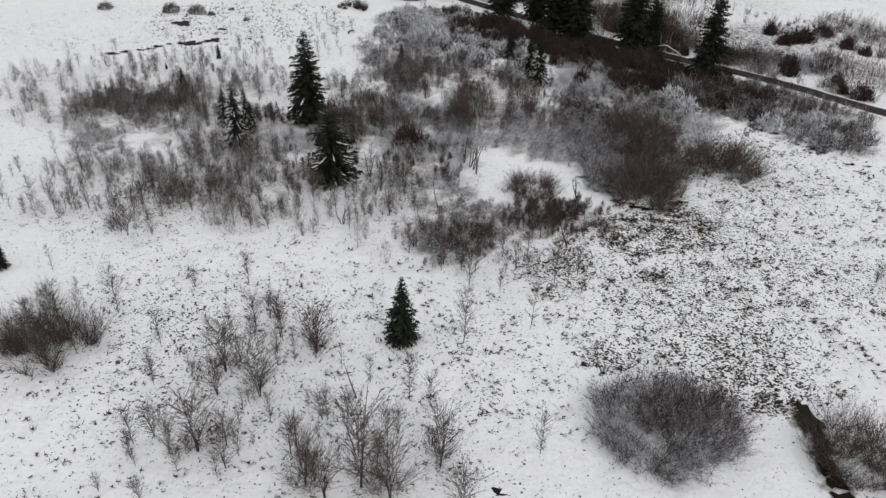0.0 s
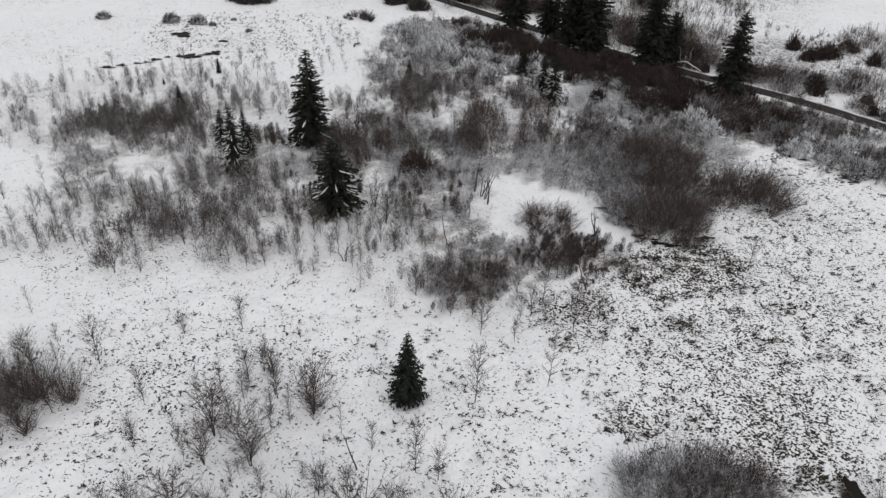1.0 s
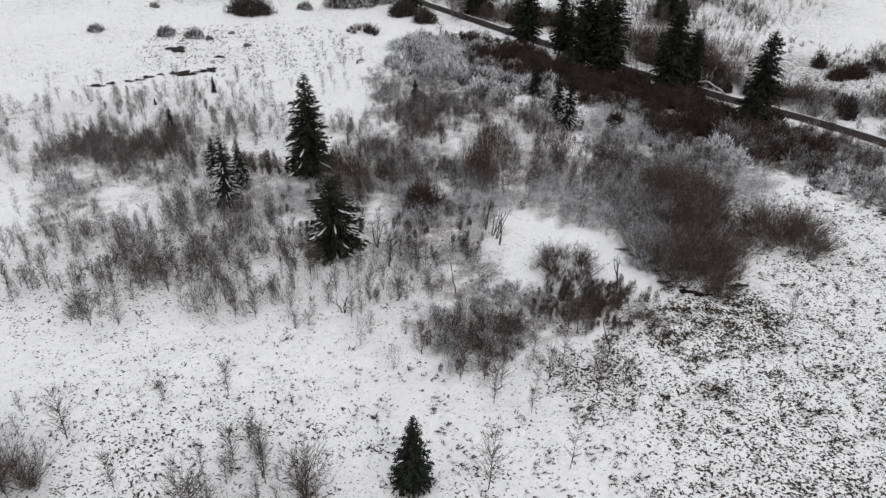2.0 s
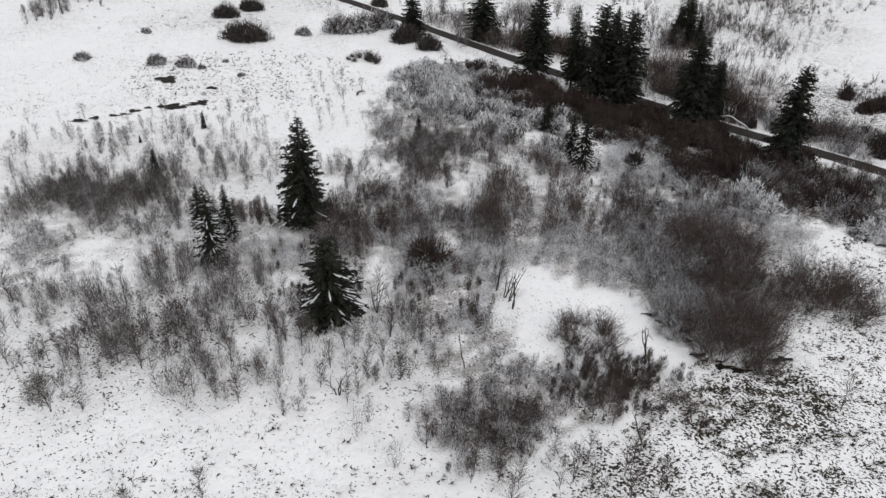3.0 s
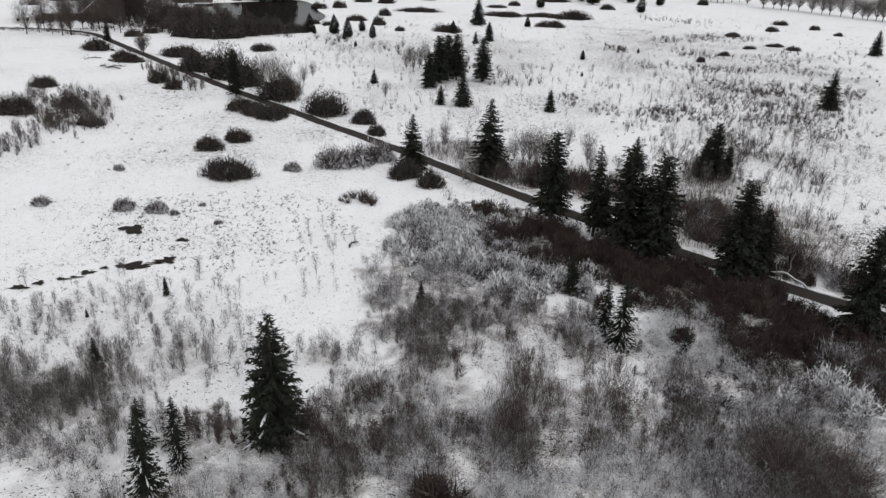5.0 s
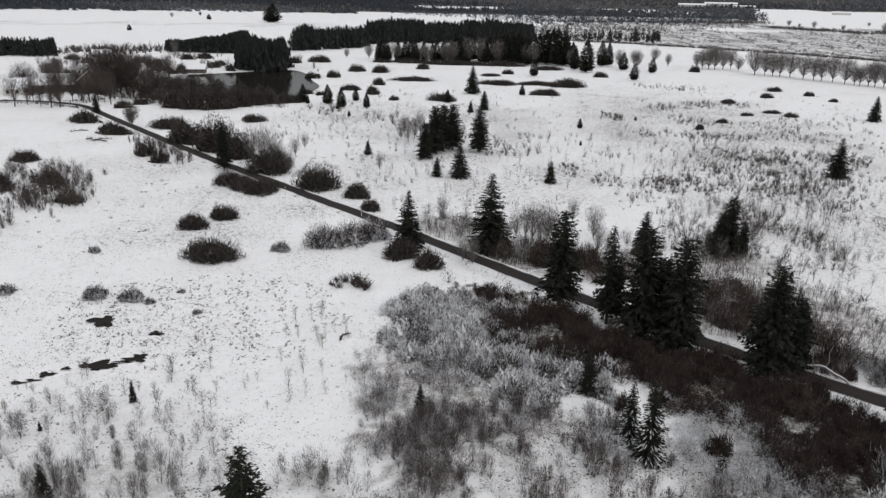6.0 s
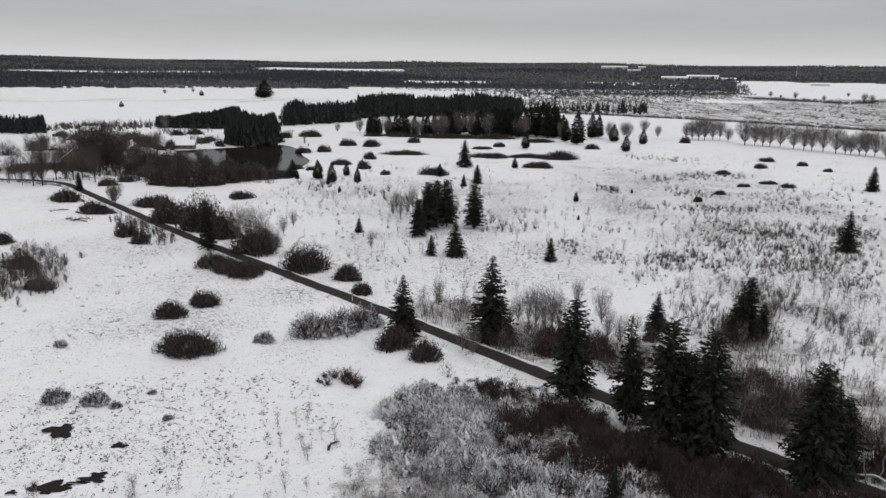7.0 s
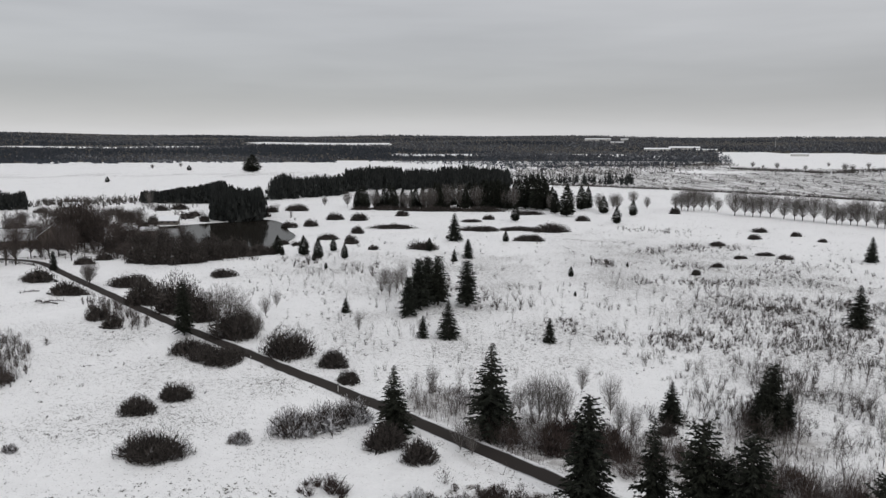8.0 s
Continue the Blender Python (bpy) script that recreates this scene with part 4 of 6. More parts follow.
domes([(-91.9, 523.4, 7.6, 3.9), (-62.1, 472.2, 5.2, 3.8), (-48.2, 466.7, 5.2, 3.8), (-43.1, 410.2, 3.2, 3.3), (-27.7, 431.4, 12.3, 1.9), (-25.6, 491.0, 3.9, 3.5), (-70.4, 443.3, 4.0, 3.3), (-42.1, 373.6, 3.1, 3.6), (-31.3, 357.1, 2.4, 1.9), (-11.1, 357.7, 6.6, 2.9), (23.2, 473.4, 3.7, 2.4), (15.3, 421.9, 10.7, 2.0)], BUSH_TWIG, 0.17, "dark bush on the snowy meadow near the pond", 16, 0.6, 1.2, 1.15)
domes([(13.1, 460.5, 6.0, 1.5), (34.7, 423.4, 12.1, 1.8), (48.9, 417.0, 9.3, 4.3), (34.5, 383.6, 7.2, 2.5), (73.6, 466.3, 4.3, 3.0), (138.7, 509.2, 3.7, 3.8), (-53.8, 389.3, 4.9, 2.6)], BUSH_TWIG, 0.17, "dark bush in a long row on the meadow", 17, 0.5, 1.2, 1.1)
domes([(149.5, 417.1, 4.0, 2.0), (135.6, 391.5, 3.2, 1.9), (159.0, 401.5, 2.8, 2.0), (161.2, 381.8, 2.2, 1.5), (110.8, 369.6, 3.3, 1.7), (118.7, 342.7, 3.8, 1.2), (122.2, 334.2, 3.1, 1.6), (105.8, 335.0, 2.7, 1.1), (90.3, 316.3, 2.5, 1.5), (77.6, 301.5, 1.6, 1.7)], BUSH_TWIG, 0.15, "low dark bush scattered on open snow", 18, 0.7, 1.2, 1.15)

mounds([(-3.5, 33.2, 1.8, 5.4), (-8.9, 32.7, 1.1, 3.2), (-34.0, 45.3, 2.3, 3.6), (-16.9, 36.2, 1.6, 2.9)], BROWN_TWIG, 0.024, "upright reddish-brown bush among birch saplings", 19, 0.8, 1.3)
mounds([(-17.3, 44.2, 1.3, 2.5), (-14.1, 42.3, 1.1, 3.2), (-10.3, 46.5, 1.2, 3.1), (0.3, 35.0, 0.8, 3.7), (-33.9, 66.0, 1.5, 2.4), (-33.4, 64.8, 1.5, 1.7)], GREY_TWIG, 0.024, "grey bushy birch clump in the snow", 20, 0.8, 1.0)

# -- tangles --
thicket("roadside_thicket", 27, ROADSIDE_PATCHES, 1.8, (0.8, 3.8), 2, 0.055, BROWN_TWIG, "brown scrub along the far side of the road", 18, 8)


def brooms(rng, foot, h, r, per, width, stems=5, bend=0.0):
    """Young birches and bushes: stems fan out of one foot, fine twigs follow them up into a rounded head."""
    n = len(foot)
    k = np.repeat(np.arange(n), per)
    m = len(k)
    lean = rng.normal(size=(n, 2)) * 0.07
    a, f = rng.uniform(0, 6.283, m), 0.08 + 0.92 * rng.random(m) ** 0.8
    head = np.sin(np.clip(f, 0, 1) ** 0.9 * 2.85) ** 0.7
    lump = 1 + 0.25 * np.sin(2 * a + k * 1.7) + 0.18 * np.sin(5 * a + k * 0.9)
    u = np.sqrt(rng.random(m)) * head * lump * r[k]
    rel = np.stack([u * np.cos(a) + lean[k, 0] * f * h[k], u * np.sin(a) + lean[k, 1] * f * h[k], f * h[k] * rng.uniform(0.85, 1.08, m)], 1)
    way = unit(unit(rel * np.array((1.0, 1.0, 0.35))) * 0.62 + rng.normal(size=(m, 3)) * (0.22 + bend) + np.array((0, 0, 0.75 - bend)))
    ln = h[k] * (0.10 + 0.10 * rng.random(m)) + 0.15
    tri = [slivers(rng, foot[k] + rel - way * (ln * 0.75)[:, None], way, ln, width * rng.uniform(0.7, 1.3, m))]
    j = k.searchsorted(np.repeat(np.arange(n), stems)) + rng.integers(0, per, n * stems)
    end = rel[j] * np.array((0.6, 0.6, 1.0))
    tri.append(slivers(rng, foot[k[j]] - np.array((0, 0, 0.05)), unit(end), np.linalg.norm(end, axis=1), width * 1.5 * rng.uniform(0.7, 1.3, len(j))))
    return np.concatenate(tri)


BROOM = {"grey": (GREY_TWIG, "birch_thicket", "grey young birches crowded on the snow", 210, 0.019, 0.27, 0.0),
         "brown": (BROWN_TWIG, "birch_thicket", "brown thicket of upright birch and alder shoots", 220, 0.022, 0.27, 0.0),
         "red": (FARM_TWIG, "red_thicket", "brown birch scrub on the snowy field", 120, 0.055, 0.3, 0.0),
         "farm": (FARM_TWIG, "farm_thicket", "bare brown trees and scrub round the farm", 90, 0.13, 0.45, 0.1),
         "yard": (GREY_TWIG, "farm_thicket", "grey leafless trees behind the farm", 80, 0.13, 0.4, 0.05),
         "dark": (RED_TWIG, "dark_thicket", "dark reddish brushwood below the roadside spruces", 135, 0.055, 0.45, 0.1),
         "frost": (FROST_TWIG, "frosted_thicket", "low brushwood bent under snow", 95, 0.037, 0.75, 0.35),
         "half": (HALF_TWIG, "frosted_thicket", "grey brushwood dusted with snow", 110, 0.030, 0.5, 0.2)}


def brush(seed, kind, much, low, high, outline):
    rng = np.random.default_rng(seed)
    mat, name, label, per, width, wide, bend = BROOM[kind]
    px, py = [p[0] for p in outline], [p[1] for p in outline]
    n = int((max(px) - min(px) + 4) * (max(py) - min(py) + 4) * much * 2.4)
    x, y = rng.uniform(min(px) - 2, max(px) + 2, n), rng.uniform(min(py) - 2, max(py) + 2, n)
    drift = np.sin(x * 0.75 + 0.8 * np.sin(y * 0.35)) + np.sin(y * 0.6 - x * 0.3) + rng.normal(size=n) * 0.5
    ok = inside(outline, x + rng.normal(size=n) * 0.9, y + rng.normal(size=n) * 0.9) & (distance_to(ROAD, x, y) > 2.7) & (drift > -1.0)
    x, y, drift = x[ok], y[ok], drift[ok]
    h = rng.uniform(low, high, len(x)) * np.clip(0.85 + 0.12 * drift, 0.6, 1.2)
    foot = np.stack([x, y, land(x, y) - 0.03], 1)
    tagged(triangle_soup(name, brooms(rng, foot, h, h * wide * rng.uniform(0.7, 1.35, len(h)), per, width, 5, bend), mat), label, "thicket", kind="stuff")


for k, row in enumerate(BRUSH):
    brush(210 + k, *row)
for k, row in enumerate((("red", 0.12, 2.0, 4.4, [(-110.6, 217.6), (-98.1, 221.7), (-86.5, 214.3), (-84.2, 204.4), (-79.7, 191.6), (-86.3, 188.3), (-92.0, 186.7)]), ("red", 0.10, 2.0, 4.0, [(-96.2, 178.7), (-94.4, 187.9), (-93.8, 209.3), (-84.3, 207.8), (-79.4, 192.4), (-86.6, 180.0), (-84.7, 170.1), (-88.7, 166.0)]),
                         ("red", 0.14, 1.6, 4.2, [(-98.7, 262.3), (-90.5, 257.4), (-79.0, 245.5), (-70.3, 233.2), (-73.1, 230.3), (-80.6, 235.7), (-86.7, 237.2)]), ("farm", 0.06, 2.0, 6.0, [(-194.7, 388.4), (-172.4, 393.9), (-159.7, 405.6), (-128.6, 392.5), (-102.9, 322.5), (-112.8, 322.0), (-127.5, 337.5), (-150.7, 354.6), (-170.4, 353.6)]), ("farm", 0.08, 2.0, 5.0, [(-208.0, 398.1), (-175.5, 400.1), (-149.2, 351.5), (-167.3, 352.1), (-176.7, 345.3)]), ("yard", 0.012, 2.5, 6.5, [(-233.4, 472.8), (-225.4, 501.0), (-183.1, 504.6), (-147.2, 443.6), (-146.9, 413.3), (-183.1, 415.5), (-213.2, 425.7)]))):
    brush(310 + k, *row)


def hedge(line, seed, much, low, high, label):
    """A low bank of dead grass and brush along a line."""
    rng = np.random.default_rng(seed)
    p = np.array([tuple(q)[:2] for q in smooth_line(line, 1.0)])
    k = rng.integers(0, len(p), int(len(p) * much))
    x, y = (p[k] + rng.normal(size=(len(k), 2)) * 0.5).T
    h = rng.uniform(low, high, len(k))
    tagged(triangle_soup("hedge", brooms(rng, np.stack([x, y, land(x, y) - 0.05], 1), h, h * 0.7, 40, 0.11, 3, 0.3), BUSH_TWIG), label, "hedge", kind="stuff")


hedge([(-175.1, 350.1), (-169.0, 355.3), (-161.9, 359.0), (-146.3, 350.1), (-131.7, 344.7)], 331, 1.6, 1.0, 2.2, "dark hedge along the snowy farmyard")
hedge([(-153.9, 333.3), (-146.8, 338.0), (-138.5, 342.8), (-132.4, 346.2)], 332, 1.4, 0.8, 1.6, "low dark bank along the snowy yard")
hedge([(-140.0, 314.5), (-147.0, 319.0), (-158.0, 323.5), (-176.0, 325.0), (-200.0, 324.0)], 333, 1.2, 0.8, 1.8, "dark grassy bank along the road to the farm")
domes([(-112.9, 230.4, 4.1, 2.2), (-95.1, 209.3, 3.8, 2.2), (-83.5, 194.4, 3.7, 1.5), (-104.4, 202.5, 5.8, 3.4)], BUSH_TWIG, 0.09, "dark brown bush in the scrub on the snowy field", 33, 0.6, 1.1, 1.35)
domes([(-109.4, 323.6, 5, 6.5), (-103.1, 321.8, 5.5, 7.5), (-97.2, 322.1, 5.5, 8.0), (-92.2, 324.8, 5.5, 8.0), (-88.3, 331.1, 5, 7.0), (-83.7, 336.7, 5, 6.0), (-78.6, 340.8, 4.5, 5.0), (-73.4, 343.7, 4.2, 4.0), (-69.4, 346.4, 3.6, 3.0), (-117.3, 343.9, 5.0, 8.5), (-108.8, 344.4, 5.0, 9.0), (-101.2, 347.8, 5.0, 9.0), (-93.9, 352.9, 5.0, 7.5), (-85.5, 355.0, 5.0, 5.5), (-118.5, 339.2, 3.7, 7.5), (-124.5, 345.9, 3.4, 7.9), (-131.1, 350.2, 3.4, 6.9)], BUSH_TWIG, 0.17, "dense dark alder scrub on the pond bank", 31, 0.75, 1.5)
domes([(-131.9, 374.4, 4.2, 6.1), (-124.8, 371.1, 4.2, 5.6), (-122.6, 377.8, 3.8, 5.5), (-150.5, 428.6, 3.9, 4.9), (-170.5, 412.3, 4.2, 5.4), (-169.9, 395.2, 3.5, 5.2), (-194.2, 411.3, 3.7, 3.8), (-195.3, 394.9, 4.0, 4.6), (-165.9, 451.3, 4.1, 4.9), (-151.5, 445.9, 3.5, 4.9), (-125.9, 288.2, 4.7, 4.3), (-109.1, 270.6, 4.9, 3.5), (-86.6, 239.9, 2.9, 3.7), (-79.6, 232.4, 2.5, 3.3), (-127.5, 320.2, 3.9, 2.9), (-125.0, 329.8, 3.6, 2.7), (-105.3, 512.7, 4.1, 4.1), (-103.7, 488.1, 3.2, 3.6), (-80.4, 438.3, 4.5, 3.5), (-144.5, 475.1, 4.4, 4.0), (-143.8, 487.3, 3.8, 3.5), (-130.6, 462.6, 3.0, 4.0), (-167.4, 530.7, 5.6, 4.5), (-175.6, 522.1, 4.8, 3.8), (-192.7, 492.8, 4.5, 4.8), (-177.0, 474.5, 5.0, 4.5), (-221.4, 485.3, 4.5, 4.1), (-239.8, 505.0, 4.7, 3.6), (-208.6, 485.2, 3.8, 3.5), (-172.0, 430.9, 4.4, 5.1), (-158.5, 417.1, 4.3, 4.4), (-159.2, 359.8, 3.1, 5.0), (-152.4, 356.5, 2.7, 4.6), (-119.6, 475.4, 3.7, 3.4), (-112.7, 473.0, 4.3, 3.0), (-104.0, 469.3, 3.1, 3.4), (-70.7, 375.0, 3.3, 2.4), (-64.0, 370.9, 2.3, 2.0)], BUSH_TWIG, 0.2, "dark leafless scrub round the pond and the farm", 32, 0.7, 1.0)
thicket("pond_reeds", 31, [(-90.0, 340.7, 20.9, 14.2), (-72.6, 349.8, 7.7, 5.9)], 0.3, (1.5, 5.0), 3, 0.13, FARM_TWIG, "brown alder shoots on the pond bank", 32, 7)
thicket("shore_scrub", 33, [(-146.5, 481.1, 15.9, 19.0), (-175.0, 534.1, 21.5, 24.1), (-190.2, 479.8, 19.0, 25.2), (-229.6, 495.1, 19.7, 27.0), (-109.4, 528.3, 7.1, 19.6), (-83.4, 482.9, 9.6, 12.8)], 0.012, (2.0, 6.0), 14, 0.14, GREY_TWIG, "grey leafless scrub behind the pond", 28, 7)


def clumps(name, seed, items, height, per, width, mat, label, spread=26.0, twigs=6, drift=0.0):
    """Low upright shrubs past counting, each dense from its foot: x, y, radius across, along, how many."""
    rng = np.random.default_rng(seed)
    C = []
    for cx, cy, rx, ry, n in items:
        n = int(n)
        d, a = np.sqrt(rng.random(n)), rng.uniform(0, 6.283, n)
        x, y = cx + rx * d * np.cos(a), cy + ry * d * np.sin(a)
        ok = (distance_to(ROAD, x, y) > 3.0) & (np.sin(x * 0.35 + y * 0.1) + np.sin(y * 0.16 - x * 0.2) + rng.normal(size=n) > drift)
        C.append(np.stack([x[ok], y[ok], land(x[ok], y[ok])], 1))
    C = np.concatenate(C)
    hh = rng.uniform(*height, len(C)) * np.where(rng.random(len(C)) < 0.3, 0.5, 1.0)
    st, tw = stools(rng, C, hh, np.zeros((len(C), 2)), per, width, spread, twigs, 0.02, 0.45, (0.2, 0.45))
    tagged(triangle_soup(name, np.concatenate([st, tw]), mat), label, "shrubs", kind="stuff")


clumps("meadow_shrubs", 28, [(83.3, 238.7, 22.8, 34.7, 150.0), (62.4, 206.8, 21.9, 15.0, 150.0), (55.7, 223.4, 14.7, 23.7, 60.0), (67.5, 257.1, 17.8, 20.6, 40.0), (116.3, 289.1, 20.8, 32.2, 80.0), (36.1, 218.8, 11.9, 13.2, 26.0), (29.2, 244.2, 12.4, 14.3, 24.0), (69.2, 144.6, 16.6, 16.0, 120.0)], (0.6, 2.1), 9, 0.085, FARM_TWIG, "small brown shrubs dotted over the snowy meadow", 32, 7, 0.1)
clumps("meadow_scrub", 39, [(41.5, 184.8, 10.2, 16.2, 170.0), (55.1, 177.3, 9.6, 14.3, 220.0), (77.9, 206.9, 6.6, 19.0, 70.0), (53.1, 187.5, 5.7, 11.2, 60.0), (30.7, 177.3, 5.2, 7.0, 40.0)], (0.9, 3.4), 8, 0.055, FARM_TWIG, "brown upright shrubs near the roadside spruces", 26, 10, -0.3)
clumps("meadow_saplings", 35, [(63.9, 214.7, 22.0, 44.8, 150.0), (25.1, 244.1, 48.3, 74.7, 50.0), (-8.1, 256.5, 44.1, 67.3, 50.0), (-20.4, 214.4, 23.0, 25.3, 30.0), (41.9, 193.3, 13.9, 18.6, 60.0)], (1.2, 3.4), 5, 0.05, GREY_TWIG, "thin grey saplings on the snowy meadow", 18, 10, -0.6)
domes([(42.1, 174.5, 2.8, 5.2), (26.9, 170.9, 1.6, 1.9)], BUSH_TWIG, 0.06, "tall dark brown bush beside a spruce", 40, 0.8, 1.0)
clumps("meadow_brush", 29, [(77.7, 349.3, 5.7, 10.4, 26.0), (100.8, 360.5, 10.9, 12.9, 44.0), (51.7, 324.6, 4.4, 11.2, 34.0), (77.9, 320.1, 5.9, 8.4, 22.0), (78.1, 286.0, 10.9, 6.3, 46.0), (55.7, 288.5, 3.4, 6.4, 20.0), (82.4, 249.3, 6.8, 5.7, 60.0), (24.0, 234.1, 2.6, 7.9, 24.0), (49.2, 218.9, 11.9, 7.9, 110.0), (69.0, 228.2, 11.4, 16.9, 90.0), (77.9, 219.0, 10.7, 17.8, 90.0), (102.6, 309.0, 11.3, 11.0, 30.0), (105.8, 289.0, 13.8, 9.3, 40.0), (127.7, 320.8, 17.8, 9.7, 30.0), (31.2, 223.3, 4.9, 5.5, 22.0), (19.5, 277.7, 6.5, 8.3, 12.0), (75.0, 253.8, 5.8, 5.3, 30.0), (101.5, 254.0, 8.8, 9.3, 60.0), (90.1, 424.2, 8.3, 9.5, 18.0), (105.4, 419.9, 7.1, 9.3, 14.0)], (0.7, 2.1), 7, 0.10, FARM_TWIG, "low grey brush in patches on the meadow", 30, 6, -9.0)
clumps("meadow_brush", 46, [(80.1, 349.7, 9, 9, 22), (97.0, 361.6, 9, 7, 22), (112.7, 362.5, 8, 9, 18), (81.7, 311.7, 9, 7, 22), (76.1, 281.3, 9, 6, 24), (85.7, 285.2, 7, 6, 16), (63.3, 288.1, 7, 6, 14), (70.8, 263.9, 9, 5, 22), (84.6, 259.2, 7, 5, 22), (51.5, 322.2, 5, 8, 16), (97.0, 420.0, 8, 10, 12), (108.4, 411.7, 8, 9, 12), (95.0, 259.6, 9, 6, 27), (100.6, 252.8, 9, 7, 27), (72.5, 239.3, 10, 6, 33), (83.6, 234.0, 10, 7, 38), (87.2, 223.7, 9, 7, 33), (58.5, 238.9, 8, 5, 14), (45.4, 227.5, 8, 5, 14)], (0.8, 2.4), 8, 0.075, FARM_TWIG, "grey-brown brush in bands on the meadow", 26, 6, -9.0)
clumps("meadow_tussocks", 42, [(18.8, 319.3, 97.7, 77.3, 420.0), (103.3, 362.1, 68.7, 87.7, 380.0), (-15.1, 223.1, 36.4, 44.3, 200.0), (-66.8, 202.9, 23.2, 41.5, 160.0), (19.9, 214.5, 23.0, 29.9, 120.0)], (0.25, 0.8), 5, 0.12, BUSH_TWIG, "dark grass tussocks showing through the snow", 55, 3, -0.3)
clumps("meadow_specks", 36, [(-1.5, 287.9, 82.2, 94.8, 130.0), (-45.6, 307.2, 22.3, 44.3, 50.0), (-8.8, 345.0, 64.5, 44.2, 70.0), (-27.2, 243.8, 19.2, 36.6, 40.0)], (0.4, 2.0), 6, 0.09, BUSH_TWIG, "tiny dark saplings scattered on open snow", 30, 5, -0.8)
clumps("field_bushes", 37, [(-0.3, 271.1, 11.1, 10.9, 26.0), (-28.9, 307.4, 11.2, 13.0, 22.0), (-10.9, 287.8, 10.3, 12.8, 18.0), (9.6, 256.6, 8.8, 10.8, 18.0), (-55.2, 318.4, 7.8, 11.8, 14.0)], (1.5, 3.6), 12, 0.10, FARM_TWIG, "grey leafless bushes round the meadow spruces", 34, 7, -0.8)

# -- single shrubs, one shape of each sort and its copies --
SHRUB = []
for k, (mat, width, tangle, twigs, low, label) in enumerate(((BROWN_TWIG, 0.030, 0.55, 8, 0.05, "dense brown shrub among snowy brushwood"), (HALF_TWIG, 0.034, 0.6, 8, 0.05, "brown shrub half dusted with snow"), (SNOWY_TWIG, 0.085, 0.85, 6, 0.1, "low shrub bowed under thick snow"), (RED_TWIG, 0.045, 0.5, 8, 0.05, "dark reddish shrub below the road"), (HALF_TWIG, 0.05, 0.8, 7, 0.05, "tangled shrub with snow on its twigs"))):
    rng = np.random.default_rng(140 + k)
    n = 7
    a, d = rng.uniform(0, 6.283, n), np.sqrt(rng.random(n)) * 0.9
    hh = 1.6 * (0.5 + 0.5 * np.sqrt(1 - d * d)) * rng.uniform(0.8, 1.15, n)
    st, tw = stools(rng, np.stack([d * np.cos(a), d * np.sin(a), np.zeros(n)], 1), hh, np.stack([np.cos(a) * d, np.sin(a) * d], 1) * 0.5, 12, width, 50.0, twigs, low, tangle)
    if k in (2, 3, 4):
        st, tw = dome_tris(rng, 1.15, 1.35, 1.0, 0.065, 1.15 if k != 3 else 1.5, 780, 0.20, 0.24)
    root = thing("shrub", label, "shrub", "shrubs in the hollow")
    tagged(triangle_soup("canopy", np.concatenate([st, tw]), mat, root), kind="stuff")
    SHRUB.append(root)
shrub_used = set()


def triangles(ob):
    me = ob.data
    me.calc_loop_triangles()
    v = np.empty(len(me.vertices) * 3, dtype=np.float32)
    me.vertices.foreach_get("co", v)
    t = np.empty(len(me.loop_triangles) * 3, dtype=np.int32)
    me.loop_triangles.foreach_get("vertices", t)
    return v.reshape(-1, 3)[t.reshape(-1, 3)]


def shrubs(seed, items, kinds, size, tall=1.0, joined=""):
    """Shrubs strewn over patches: x, y, radius across, along, how many; joined where nobody could count them."""
    rng = random.Random(seed)
    mass = {}
    for cx, cy, rx, ry, n in items:
        for _ in range(int(n)):
            d, a = math.sqrt(rng.random()), rng.uniform(0, 6.283)
            x, y, k, f = cx + rx * d * math.cos(a), cy + ry * d * math.sin(a), rng.choice(kinds), rng.uniform(*size)
            if float(distance_to(ROAD, np.array(x), np.array(y))) < 1.8 + 0.4 * f:
                continue
            m = pose(x, y, stand(x, y), 0, 0, rng.uniform(0, 360))
            grown = m @ Matrix.Diagonal((f * rng.uniform(0.85, 1.2), f * rng.uniform(0.8, 1.1), f * tall * rng.uniform(0.65, 1.3), 1))
            if joined:
                M = np.array(grown)
                mass.setdefault(k, []).append(triangles(SHRUB[k].children[0]) @ M[:3, :3].T + M[:3, 3])
                continue
            ob = copy_thing(SHRUB[k], m) if k in shrub_used else SHRUB[k]
            ob.matrix_basis = grown
            shrub_used.add(k)
    for k, S in mass.items():
        tagged(triangle_soup("shrub_thicket", np.concatenate(S), SHRUB[k].children[0].data.materials[0]), joined, "shrubs", kind="stuff")


shrubs(3, [(-4.8, 137.1, 10.2, 11.0, 52.0), (8.3, 122.1, 6.3, 9.8, 18.0), (3.3, 127.7, 8.0, 7.2, 22.0), (49.8, 94.7, 7.4, 5.6, 16.0), (39.3, 103.8, 9.6, 4.9, 8.0), (27.6, 101.7, 9.7, 4.8, 10.0)], (2, 2, 4, 1), (0.9, 2.0), 0.95)
shrubs(4, [(9.5, 138.8, 7.2, 9.2, 5.0), (20.2, 127.3, 9.0, 9.9, 8.0), (30.4, 117.0, 10.5, 10.1, 11.0), (41.6, 107.8, 10.3, 9.1, 12.0)], (3, 3, 0), (1.0, 2.0), 1.2)
